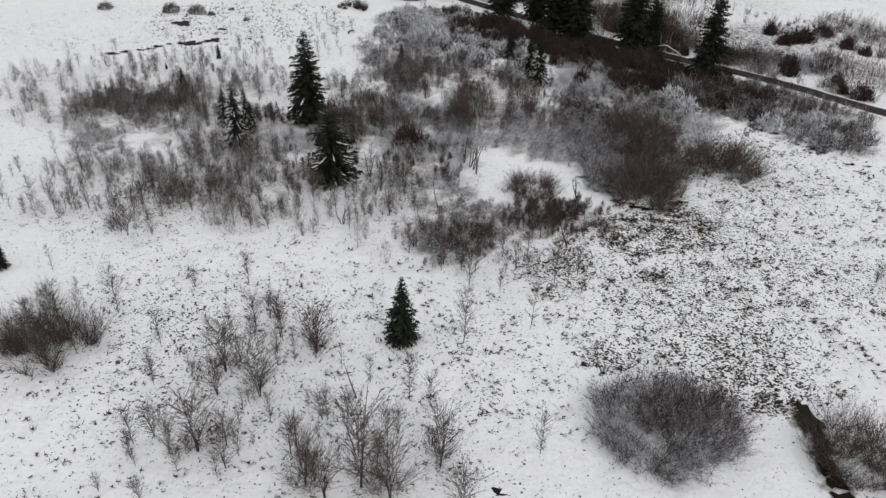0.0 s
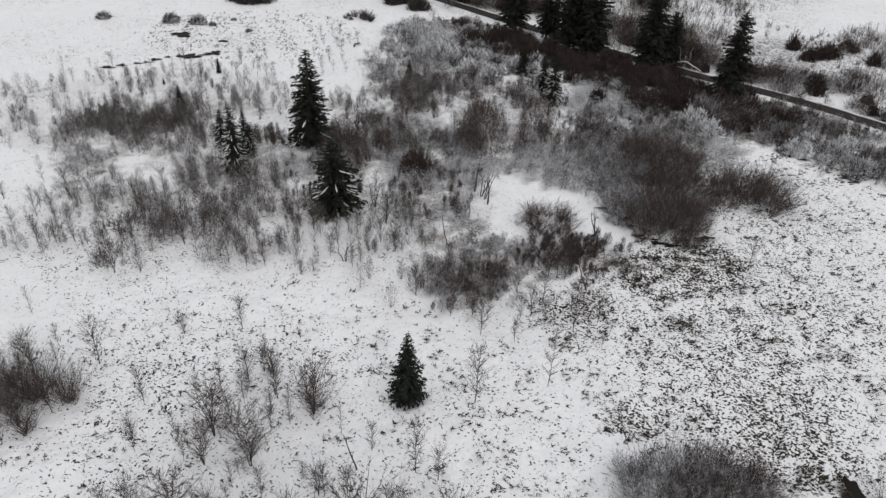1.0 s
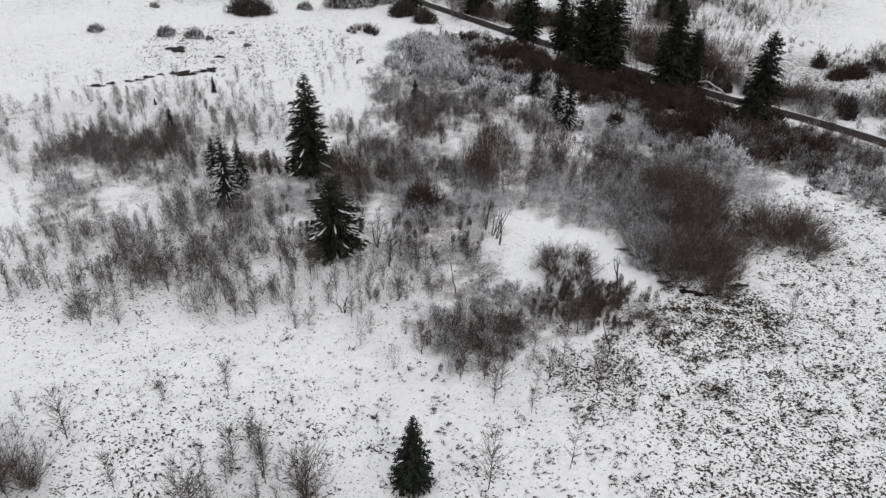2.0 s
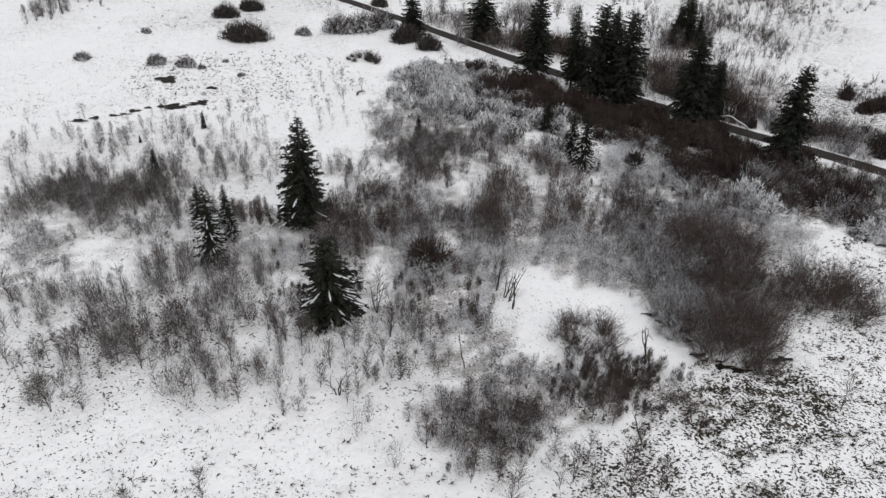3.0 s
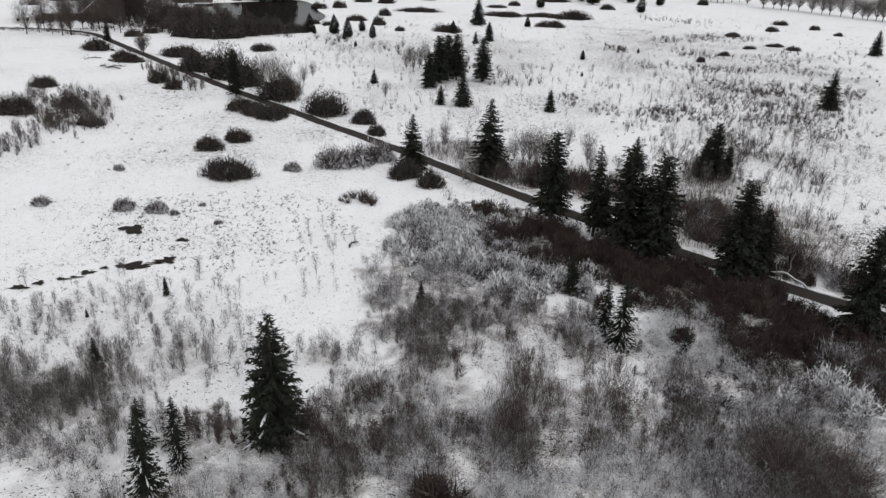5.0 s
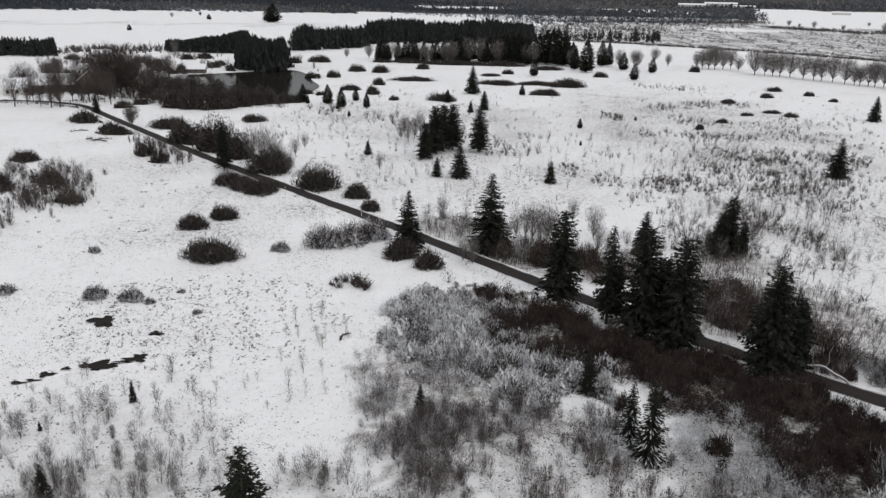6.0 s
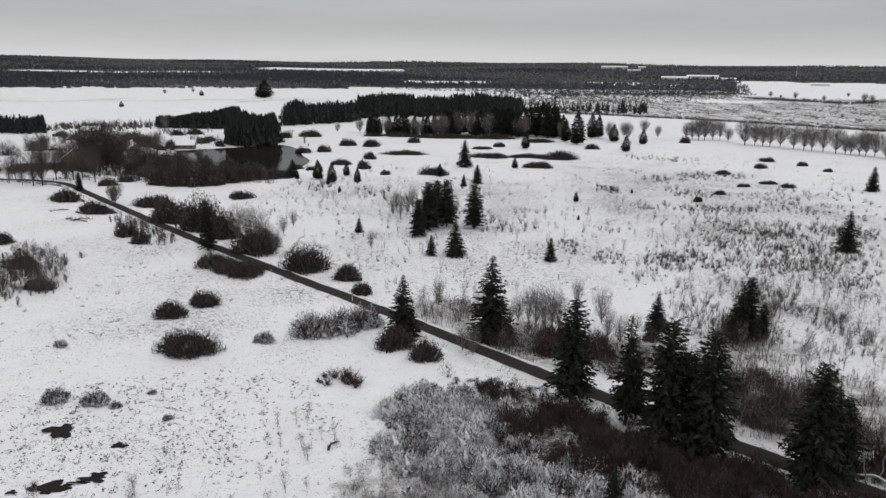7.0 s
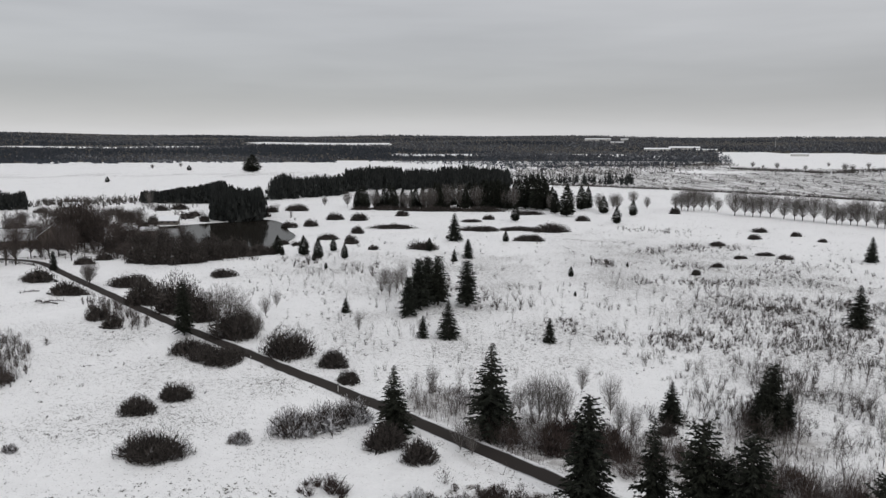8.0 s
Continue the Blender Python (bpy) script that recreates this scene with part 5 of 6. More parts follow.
shrubs(7, [(-7.0, 144.0, 6.6, 6.4, 44.0), (-1.6, 139.8, 6.0, 5.9, 38.0), (-11.2, 135.0, 2.5, 3.7, 6.0), (4.5, 129.6, 5.9, 3.3, 8.0)], (2, 2, 2, 4), (0.8, 2.0), 0.95, "pale shrubs bowed under thick snow below the road")
shrubs(9, [(6.8, 169.7, 6.2, 7.0, 14.0), (17.3, 164.2, 4.2, 6.8, 10.0), (36.8, 148.5, 5.8, 9.3, 20.0), (41.2, 139.0, 4.0, 6.8, 10.0), (25.2, 162.3, 4.2, 7.4, 8.0)], (3, 0, 0, 0), (0.8, 2.2), 1.35, "brown shrubs between the roadside spruces")
shrubs(10, [(48.3, 126.3, 4.9, 2.9, 10.0), (51.8, 118.3, 3.8, 2.5, 8.0), (43.4, 130.9, 3.4, 2.7, 8.0), (39.2, 109.2, 4.4, 2.5, 10.0), (54.0, 123.6, 8.8, 4.3, 10.0), (61.0, 112.8, 6.3, 4.2, 10.0), (41.8, 132.8, 6.2, 5.5, 8.0), (49.3, 127.1, 5.0, 3.8, 6.0), (32.6, 144.5, 6.7, 5.6, 6.0), (75.9, 139.7, 6.5, 9.8, 10.0), (65.4, 140.5, 6.5, 5.3, 8.0)], (0, 3, 0, 1), (0.9, 2.0), 1.2, "dark shrubs crowding the road bank")
clumps("snow_tussocks", 44, [(-19.8, 50.3, 18.8, 16.5, 420.0), (-44.1, 99.2, 21.2, 19.7, 200.0), (-49.8, 128.3, 21.8, 13.3, 160.0)], (0.15, 0.45), 4, 0.07, BUSH_TWIG, "dark grass tips poking through the snow", 60, 2, -0.5)
shrubs(6, [(54.7, 123.8, 5.6, 5.0, 5.0), (66.5, 121.1, 3.6, 8.0, 5.0), (5.9, 165.8, 8.1, 6.6, 8.0), (34.8, 143.8, 8.8, 6.1, 6.0), (-5.0, 182.5, 6.1, 6.6, 5.0)], (0, 3, 1), (0.9, 2.0), 1.2, "dark shrubs along the road verge")

# -- spruces: x, y, height --
SP = [spruce(np.random.default_rng(40), 10.0, 2.15, 0.10, 1.25, "tall dark green spruce in snow", 0.04, 0.72, 0.0, 0.14),
      spruce(np.random.default_rng(41), 10.0, 2.3, 0.0, 1.1, "broad dark green spruce in snow", 0.03, 0.8, 0.0, 0.10),
      spruce(np.random.default_rng(42), 10.0, 1.9, 0.5, 0.9, "slim spruce with snow on its branches", 0.03, 0.75, 0.0, 0.12, 0.36),
      spruce(np.random.default_rng(47), 10.0, 1.75, 0.0, 1.15, "tall dark full-crowned spruce", 0.10, 0.42, 0.15, 0.20),
      full_spruce(np.random.default_rng(50), 10.0, 1.7, 1500, "tall dark spruce far off"),
      full_spruce(np.random.default_rng(51), 10.0, 2.1, 1500, "bushy dark spruce far off"),
      spruce(np.random.default_rng(52), 10.0, 2.6, 0.22, 1.0, "ragged dark spruce with drooping snowy branches", 0.02, 0.6, 0.1, 0.32, 0.34),
      spruce(np.random.default_rng(53), 10.0, 1.75, 0.0, 0.85, "slender open spruce", 0.14, 0.72, 0.0, 0.28, 0.3),
      spruce(np.random.default_rng(54), 10.0, 2.35, 0.0, 1.1, "broad loose-crowned spruce", 0.08, 0.5, 0.1, 0.34, 0.2)]
used = set()


def plant(kind, items, label="", squash=1.0):
    for x, y, h in items:
        rng = random.Random(int(x * 7 + y * 13))
        place(SP[kind], kind in used, x, y, h / 10.0, rng.uniform(0, 360), label, 0.1, squash * 1.24 * rng.uniform(0.9, 1.12))
        used.add(kind)


plant(0, [(-18.9, 93.8, 12.8)], "tall dark green spruce above the birch thicket", 0.92)
plant(1, [(-3.3, 48.0, 6.6)], "young green spruce standing alone in the snow", 0.95)
plant(6, [(-13.2, 76.7, 8.7)], "ragged dark spruce with drooping snowy branches", 1.12)
plant(2, [(-26.4, 84.8, 9.0), (-30.0, 92.0, 5.4), (-27.2, 92.4, 5.2), (-25.8, 89.5, 4.6), (14.2, 111.6, 8.6), (12.9, 114.2, 7.2), (20.5, 109.6, 3.6)], "young spruce with snow on its branches", 0.9)
plant(1, [(10.5, 123.7, 5.6)], "small dark spruce below the roadside brush", 0.8)
plant(0, [(-41.7, 56.6, 4.0), (-39.0, 103.0, 4.0), (-38.4, 119.4, 2.6), (-45.3, 113.7, 1.2), (-7.8, 118.2, 3.9)], "small young spruce in the snow", 0.8)
plant(1, [(-12.5, 170.4, 10.6), (1.4, 170.5, 14.0)], "tall dark spruce beside the country road", 1.05)
plant(8, [(32.0, 128.8, 14.0), (41.4, 115.2, 13.7), (36.0, 130.6, 9.5)], "broad dark spruce with a loose crown beside the road", 0.8)
plant(7, [(15.9, 141.8, 14.0), (38.9, 137.8, 8.0), (17.6, 143.4, 9.0)], "slender dark spruce beside the country road", 0.85)
plant(3, [(10.4, 147.8, 14.0), (19.5, 137.8, 15.0), (23.2, 135.0, 14.8), (22.2, 138.2, 11.0), (41.8, 170.8, 10.6), (40.0, 169.6, 8.2), (44.6, 171.4, 6.2), (-61.0, 225.0, 11.8), (-130.6, 305.8, 6.8)], "tall dark spruce beside the country road", 0.92)
plant(1, [(29.0, 175.6, 6.6), (-3.8, 223.9, 8.5)], "dark bushy spruce on the snowy meadow", 1.15)
plant(1, [(90.6, 233.0, 10.2), (150.0, 327.5, 9.6)], "broad dark spruce on the snowy meadow", 1.15)
plant(8, [(-13.2, 243.6, 10.0), (-10.8, 251.6, 13.0)], "dark bushy spruce on the snowy meadow", 0.9)
plant(3, [(1.6, 254.9, 12.2), (-5.9, 256.2, 13.0), (-8.6, 261.0, 12.0)], "dark dense spruce on the snowy meadow", 1.1)
plant(0, [(-28.8, 248.0, 4.0), (-9.3, 224.1, 5.0), (17.5, 220.1, 5.5), (1.7, 382.7, 12.2), (5.4, 334.2, 7.5), (0.2, 327.7, 4.7)], "dark spruce on the snowy meadow", 1.2)
plant(4, [(-66.7, 347.0, 7.6), (-63.8, 341.4, 3.6), (-55.8, 341.5, 7.9), (-49.2, 333.4, 7.9), (-49.8, 328.2, 2.9), (-43.3, 312.8, 2.3), (-46.2, 351.8, 5.5), (-39.6, 333.6, 5.8), (23.7, 381.3, 4.9), (36.4, 297.8, 3.6), (32.0, 267.5, 1.6), (59.5, 317.5, 1.8), (-8.8, 352.4, 5.6)], "small spruce on the snowy meadow", 1.2)
plant(5, [(95.9, 512.3, 11.3), (89.7, 454.9, 9.3), (110.1, 498.6, 9.7), (37.0, 464.9, 9.8)], "dark spruce at the edge of the field", 1.05)
plant(4, [(70.2, 494.0, 20.0), (66.1, 511.3, 14.7), (86.6, 535.0, 16.9), (92.7, 543.3, 15.4), (58.2, 534.0, 24.0), (52.0, 541.9, 22.6), (56.8, 550.6, 23.0), (61.9, 534.1, 22.2), (-54.5, 538.3, 14.5), (-50.9, 546.7, 11.1), (-35.7, 538.9, 16.3), (-39.9, 547.1, 14.7)], "tall spruce in a row between the fields", 1.0)
plant(4, [(-19.3, 539.5, 14.5), (-22.2, 547.8, 12.2), (-6.6, 539.9, 18.2), (-2.2, 548.5, 15.9), (4.8, 561.9, 15.2), (15.9, 553.4, 17.6), (20.1, 549.3, 17.0), (25.9, 562.7, 19.0), (29.8, 549.6, 18.5), (34.7, 554.1, 19.5), (38.8, 549.9, 17.8)], "tall spruce in a row between the fields", 1.0)
plant(4, [(-51.9, 534.3, 15.4), (-32.9, 534.9, 15.5), (-4.4, 535.9, 17.6), (26.3, 537.0, 19.9), (30.7, 537.1, 19.1), (35.1, 537.3, 19.5), (39.4, 533.4, 17.9), (-56.6, 538.2, 13.0)], "tall spruce in a row between the fields", 0.95)
plant(4, [(-14.8, 541.0, 15.5), (-10.4, 546.0, 14.0), (0.8, 541.5, 16.5), (9.5, 545.0, 17.0), (12.8, 538.5, 15.0), (18.2, 541.0, 17.5), (23.0, 546.0, 18.0), (44.6, 540.0, 19.5), (47.8, 546.5, 20.5), (-44.0, 541.0, 13.5), (-27.5, 543.0, 14.5), (64.5, 540.0, 20.5), (67.0, 529.0, 16.0)], "tall spruce in a row between the fields", 0.85)
domes([(-35.3, 533.1, 12.6, 3.1), (-53.1, 531.9, 7.1, 2.6), (-8.4, 524.6, 10.4, 3.3), (4.0, 525.0, 10.4, 2.6), (23.4, 524.6, 13.8, 3.3), (49.0, 503.6, 8.6, 2.5), (-20.7, 525.3, 7.0, 2.9)], BUSH_TWIG, 0.2, "dark scrub at the foot of the tree row", 38, 0.6, 1.0)
plant(5, [(-269.6, 1130.4, 26.6), (-280.4, 1151.0, 19.8), (-351.4, 844.6, 6.5), (-379.1, 1186.9, 8.5)], "dark tree alone on the far field", 1.6)

# -- leafless saplings: x, y, height --
SAP = []


def young_birch(rng, h, r, stems, twigs, width, mat, label):
    """A young leafless birch: thin stems and a soft rounded head of fine twigs."""
    root = thing("birch_sapling", label, "tree", "birch saplings")
    for k in range(stems):
        V, F = [], []
        d = Vector((rng.normal(), rng.normal(), 0)) * (0.05 if stems == 1 else 0.16) * r
        pts = [d * (t * t) * 3 + Vector((rng.normal() * 0.02, rng.normal() * 0.02, h * 0.92 * t * (1 - 0.1 * k) - 0.15 * (t == 0))) for t in (0, 0.25, 0.5, 0.75, 1)]
        tube(V, F, pts, [0.028, 0.022, 0.016, 0.010, 0.004], 4)
        link_mesh("stem", V, F, DARK_BARK, root, "", True)
    n = max(34, twigs // 8)
    f, a = 0.10 + 0.88 * rng.random(n) ** 0.9, rng.uniform(0, 6.283, n)
    tilt = np.radians(rng.uniform(24, 52, n))
    way = np.stack([np.sin(tilt) * np.cos(a), np.sin(tilt) * np.sin(a), np.cos(tilt)], 1)
    L = r * 1.35 * np.sin(np.clip(0.35 + 2.5 * f, 0, 2.95)) * rng.uniform(0.55, 1.15, n) + 0.18
    foot = np.stack([rng.normal(size=n) * 0.05 * stems * r * f, rng.normal(size=n) * 0.05 * stems * r * f, f * h * 0.92], 1)
    k = np.repeat(np.arange(n), 10)
    s = 0.15 + 0.85 * rng.random(len(k))
    fine = unit(way[k] + rng.normal(size=(len(k), 3)) * 0.42 + np.array((0, 0, 0.12)))
    tri = np.concatenate([slivers(rng, foot, way, L, np.full(n, width * 1.3)), slivers(rng, foot[k] + way[k] * (L[k] * s)[:, None], fine, rng.uniform(0.14, 0.40, len(k)), np.full(len(k), width * 0.8))])
    triangle_soup("crown", tri, mat, root, "fine bare twigs")
    return root


for i, (h, r, stems, twigs, mat, label) in enumerate(((4.0, 0.75, 1, 520, GREY_TWIG, "slender bare birch sapling in the snow"), (4.0, 1.0, 1, 620, GREY_TWIG, "bare birch sapling with spreading twigs"), (4.0, 0.9, 2, 560, BROWN_TWIG, "two-stemmed bare birch sapling"),
                                                      (3.5, 1.2, 3, 700, GREY_TWIG, "bushy bare young birch"), (3.0, 0.95, 4, 560, GREY_TWIG, "clump of bare birch shoots"), (4.0, 0.45, 1, 240, BROWN_TWIG, "thin nearly branchless sapling"), (3.0, 1.2, 6, 700, BROWN_TWIG, "many-stemmed brown shrub in the snow"))):
    SAP.append(young_birch(np.random.default_rng(60 + i), h, r, stems, twigs, 0.021, mat, label))
sap_used = set()


def sapling(kind, x, y, h, squash=1.0):
    rng = random.Random(int(x * 31 + y * 17))
    base = (4.0, 4.0, 4.0, 3.5, 3.0, 4.0, 3.0)[kind]
    place(SAP[kind], kind in sap_used, x, y, h / base, rng.uniform(0, 360), "", 0.06, squash * rng.uniform(0.85, 1.2))
    sap_used.add(kind)


SINGLE = [(-28.2, 50.3, 5.1), (-23.0, 46.0, 3.9), (-32.7, 52.6, 2.3), (-36.8, 56.4, 3.2), (-18.1, 55.6, 3.4), (-15.2, 51.8, 2.7), (-13.3, 47.6, 4.1), (-15.8, 47.1, 2.9), (-22.4, 42.3, 3.2), (-7.8, 43.9, 2.9), (-5.4, 42.4, 2.9), (-9.8, 39.8, 2.0), (-2.2, 40.7, 5.1), (-0.6, 40.2, 3.2), (2.0, 47.7, 6.0), (7.9, 50.1, 4.8), (7.3, 35.8, 4.1), (-21.5, 35.7, 3.8), (-14.5, 39.0, 2.7), (-12.3, 38.2, 3.0), (29.4, 67.5, 4.2)]
for i, (x, y, h) in enumerate(SINGLE):
    sapling((0, 1, 0, 5, 1, 0)[i % 6], x, y, h)
BUSHY = [(-22.9, 54.8, 2.1), (-17.0, 43.5, 4.7), (-13.7, 40.8, 5.5), (-10.2, 45.9, 4.6), (-8.6, 38.7, 2.8), (0.3, 34.5, 5.2), (-10.0, 35.9, 3.0), (-3.0, 31.8, 5.3), (-16.9, 40.7, 3.3), (-14.4, 33.7, 3.6), (-18.7, 35.0, 3.6), (-16.7, 35.1, 5.6), (-5.0, 32.6, 7.3), (-7.3, 31.5, 4.4), (-8.7, 32.4, 4.9), (1.8, 31.0, 3.8), (-19.1, 30.7, 2.2), (-22.2, 31.5, 1.5), (42.2, 58.7, 2.2), (-32.4, 63.4, 3.8), (-30.0, 63.6, 2.5)]
for i, (x, y, h) in enumerate(BUSHY):
    sapling((3, 4, 3, 6, 3)[i % 5], x, y, h, 1.15)


def crowd(seed, items, kinds, heights, share, label):
    """Saplings past counting: one mesh, from the same shapes with part of their twigs."""
    rng = np.random.default_rng(seed)
    shapes = {k: np.concatenate([triangles(c) for c in SAP[k].children]) for k in set(kinds)}
    S = []
    for cx, cy, rx, ry, n in items:
        for _ in range(int(n * 1.3)):
            d, a = math.sqrt(rng.random()), rng.uniform(0, 6.283)
            x, y = cx + rx * d * math.cos(a), cy + ry * d * math.sin(a)
            if float(distance_to(ROAD, np.array(x), np.array(y))) < 3.2:
                continue
            k = kinds[rng.integers(0, len(kinds))]
            T = shapes[k][rng.random(len(shapes[k])) < share]
            f = rng.uniform(*heights) / (4.0, 4.0, 4.0, 3.5, 3.0, 4.0, 3.0)[k]
            b = rng.uniform(0, 6.283)
            c, s = math.cos(b), math.sin(b)
            mid = T.mean(axis=1, keepdims=True)
            T = mid + (T - mid) * (1 + (1 - share) * np.array((0.9, 0.9, 0.2)))
            S.append(np.stack([T[..., 0] * c - T[..., 1] * s, T[..., 0] * s + T[..., 1] * c, T[..., 2]], -1) * f + np.array((x, y, stand(x, y, 0.06))))
    tagged(triangle_soup("sapling_stand", np.concatenate(S), GREY_TWIG), label, "saplings", kind="stuff")


def scatter(seed, items, kinds, heights):
    """Saplings strewn over patches: x, y, radius across, along, how many."""
    rng = random.Random(seed)
    for cx, cy, rx, ry, n in items:
        for _ in range(int(n)):
            d, a = math.sqrt(rng.random()), rng.uniform(0, 6.283)
            x, y = cx + rx * d * math.cos(a), cy + ry * d * math.sin(a)
            if float(distance_to(ROAD, np.array(x), np.array(y))) > 3.0:
                sapling(rng.choice(kinds), x, y, rng.uniform(*heights))


scatter(71, [(-30.3, 70.0, 16.2, 7.6, 30.0), (-12.1, 73.8, 7.8, 9.6, 10.0), (4.4, 62.7, 8.6, 5.4, 24.0), (-33.8, 46.6, 5.2, 4.3, 26.0), (-45.5, 73.0, 5.8, 9.4, 18.0), (7.9, 56.9, 5.9, 3.7, 12.0)], (0, 1, 2, 0, 5, 3), (1.6, 4.2))
scatter(72, [(-15.6, 43.3, 7.2, 7.2, 22.0), (-5.3, 35.5, 5.2, 4.1, 16.0), (-17.7, 35.6, 5.2, 3.6, 14.0), (-16.1, 69.6, 9.7, 5.5, 20.0), (-30.9, 69.8, 6.2, 3.7, 22.0), (-6.6, 71.5, 5.4, 4.5, 16.0)], (0, 1, 3, 4, 0, 2), (1.2, 3.4))
crowd(74, [(-33.5, 121.7, 18.4, 5.2, 24.0), (-18.2, 134.5, 8.0, 12.8, 18.0), (-14.0, 122.5, 3.5, 6.3, 8.0), (-47.2, 116.2, 18.9, 5.4, 12.0)], (0, 1, 4), (1.0, 2.8), 0.3, "thin grey saplings on the open snow")
crowd(75, [(-5.0, 185.8, 9.4, 7.6, 12.0), (8.6, 166.0, 8.1, 7.6, 12.0), (44.8, 179.1, 11.9, 19.0, 20.0), (63.2, 186.6, 11.5, 21.2, 26.0), (52.6, 159.0, 7.6, 13.6, 18.0)], (0, 1, 2, 3), (2.0, 5.0), 0.28, "bare saplings along the far side of the road")
crowd(76, [(-29.8, 264.7, 24.6, 43.3, 24.0), (15.0, 239.1, 28.9, 33.5, 34.0), (65.9, 236.9, 34.1, 39.6, 44.0), (51.6, 263.8, 32.5, 52.2, 18.0), (-38.2, 307.3, 26.0, 44.4, 26.0)], (0, 1, 3, 4), (1.4, 3.2), 0.2, "small bare saplings on the snowy meadow")

# -- taller leafless trees --
BIG = crown_tree(np.random.default_rng(81), 12.0, 0.40, 0.18, 80, 2000, 0.08, GREY_TWIG, DARK_BARK, "avenue_tree", "leafless avenue tree with a rounded crown", "avenue trees", 0.017, 1)
WIDE = crown_tree(np.random.default_rng(82), 12.0, 0.46, 0.16, 110, 2000, 0.09, FARM_TWIG, DARK_BARK, "farm_tree", "broad leafless tree beside the farm", "farm trees", 0.022, 1)
THIN = crown_tree(np.random.default_rng(84), 12.0, 0.36, 0.22, 70, 700, 0.07, FARM_TWIG, DARK_BARK, "farm_tree", "thin-crowned leafless tree by the farm road", "farm trees", 0.016, 1)
TALL = crown_tree(np.random.default_rng(83), 10.0, 0.30, 0.16, 70, 1300, 0.04, GREY_TWIG, BIRCH_BARK, "birch_tree", "tall bare birch with a pale trunk", "tall birches", 0.011, 2)


def trees(master, base, items, squash=1.0):
    for k, (x, y, h) in enumerate(items):
        place(master, k > 0, x, y, h / base, (k * 137) % 360, "", 0.1, squash * (0.85 + 0.3 * ((k * 7) % 5) / 5))


trees(BIG, 10.4, [(147.8, 537.0, 9.8), (150.5, 533.1, 11.2), (153.2, 529.2, 13.5), (157.2, 529.4, 13.9), (163.7, 533.5, 12.6), (170.0, 537.8, 11.6), (169.4, 522.1, 8.4), (171.2, 500.4, 14.1), (177.4, 500.6, 12.7), (179.2, 493.9, 12.9), (182.1, 490.7, 13.7), (188.1, 490.8, 13.1), (191.5, 481.3, 12.8), (194.6, 475.2, 12.9), (197.6, 472.2, 12.9), (200.9, 466.4, 13.9), (203.5, 457.9, 13.3), (207.2, 455.2, 9.6), (208.7, 452.5, 9.6), (211.8, 449.8, 12.2), (213.8, 447.2, 13.0), (218.7, 447.3, 12.4), (219.9, 439.6, 8.1), (220.6, 434.6, 13.4), (223.0, 427.3, 13.4), (131.8, 544.7, 7.4), (109.4, 543.9, 9.2), (132.2, 580.7, 8.7), (-64.8, 554.9, 9.0), (-45.8, 538.6, 10.9), (-30.2, 539.1, 10.2), (-13.1, 531.6, 12.2), (0.7, 540.2, 14.5), (9.8, 540.5, 14.6), (41.9, 533.4, 13.3), (66.1, 526.4, 10.3), (-24.5, 531.2, 10.7), (-9.5, 531.7, 12.9), (96.5, 527.4, 10.3), (20.5, 536.8, 14.1), (108.0, 527.7, 10.3), (-80.3, 558.8, 5.7), (39.4, 533.4, 11.5)], 1.0)
trees(WIDE, 12.0, [(-171.6, 357.4, 11.6), (-166.2, 363.9, 11.9), (-184.8, 357.2, 12.5), (-193.7, 392.2, 10.5), (-164.0, 370.7, 11.2), (-131.8, 371.3, 11.0), (-123.8, 368.0, 10.2), (-122.1, 378.5, 8.7), (-140.1, 378.2, 11.5), (-109.8, 355.3, 7.6), (-102.3, 349.4, 9.2), (-145.4, 357.9, 20.7), (-149.8, 356.4, 20.0), (-139.3, 356.6, 17.0), (-162.4, 432.7, 9.6), (-167.2, 427.7, 11.1), (-123.1, 358.2, 7.9), (-117.5, 350.6, 9.4), (-152.9, 359.3, 17.2), (-147.3, 356.5, 21.2), (-143.3, 359.4, 19.3), (-147.3, 348.7, 12.6), (-125.8, 346.1, 13.6), (-159.8, 437.9, 9.1), (-158.2, 443.1, 9.5), (-216.4, 463.8, 7.6), (-220.6, 449.5, 6.7), (-196.5, 442.1, 5.2), (-178.0, 372.0, 11.0), (-188.0, 384.0, 12.0), (-168.0, 384.0, 10.5), (-204.0, 420.0, 9.0), (-186.0, 440.0, 8.0), (-176.0, 462.0, 8.5), (-150.0, 424.0, 8.0), (-140.0, 418.0, 7.0), (-122.0, 402.0, 6.0), (-118.0, 332.0, 7.0), (-108.5, 283.4, 7.5)], 1.0)
trees(THIN, 12.0, [(-145.6, 332.0, 15.1), (-152.2, 331.9, 13.9), (-149.5, 333.3, 11.3), (-144.2, 336.0, 13.5), (-152.7, 317.1, 14.4), (-149.3, 317.1, 15.8), (-135.2, 327.0, 12.4), (-166.0, 316.9, 13.1), (-165.7, 329.1, 13.1), (-153.3, 318.5, 7.5), (-152.1, 322.4, 9.0), (-154.9, 342.0, 8.5), (-147.4, 330.2, 7.0), (-157.1, 318.3, 8.0), (-164.0, 322.0, 9.5), (-170.0, 334.0, 9.0), (-160.0, 335.0, 8.0)], 1.0)
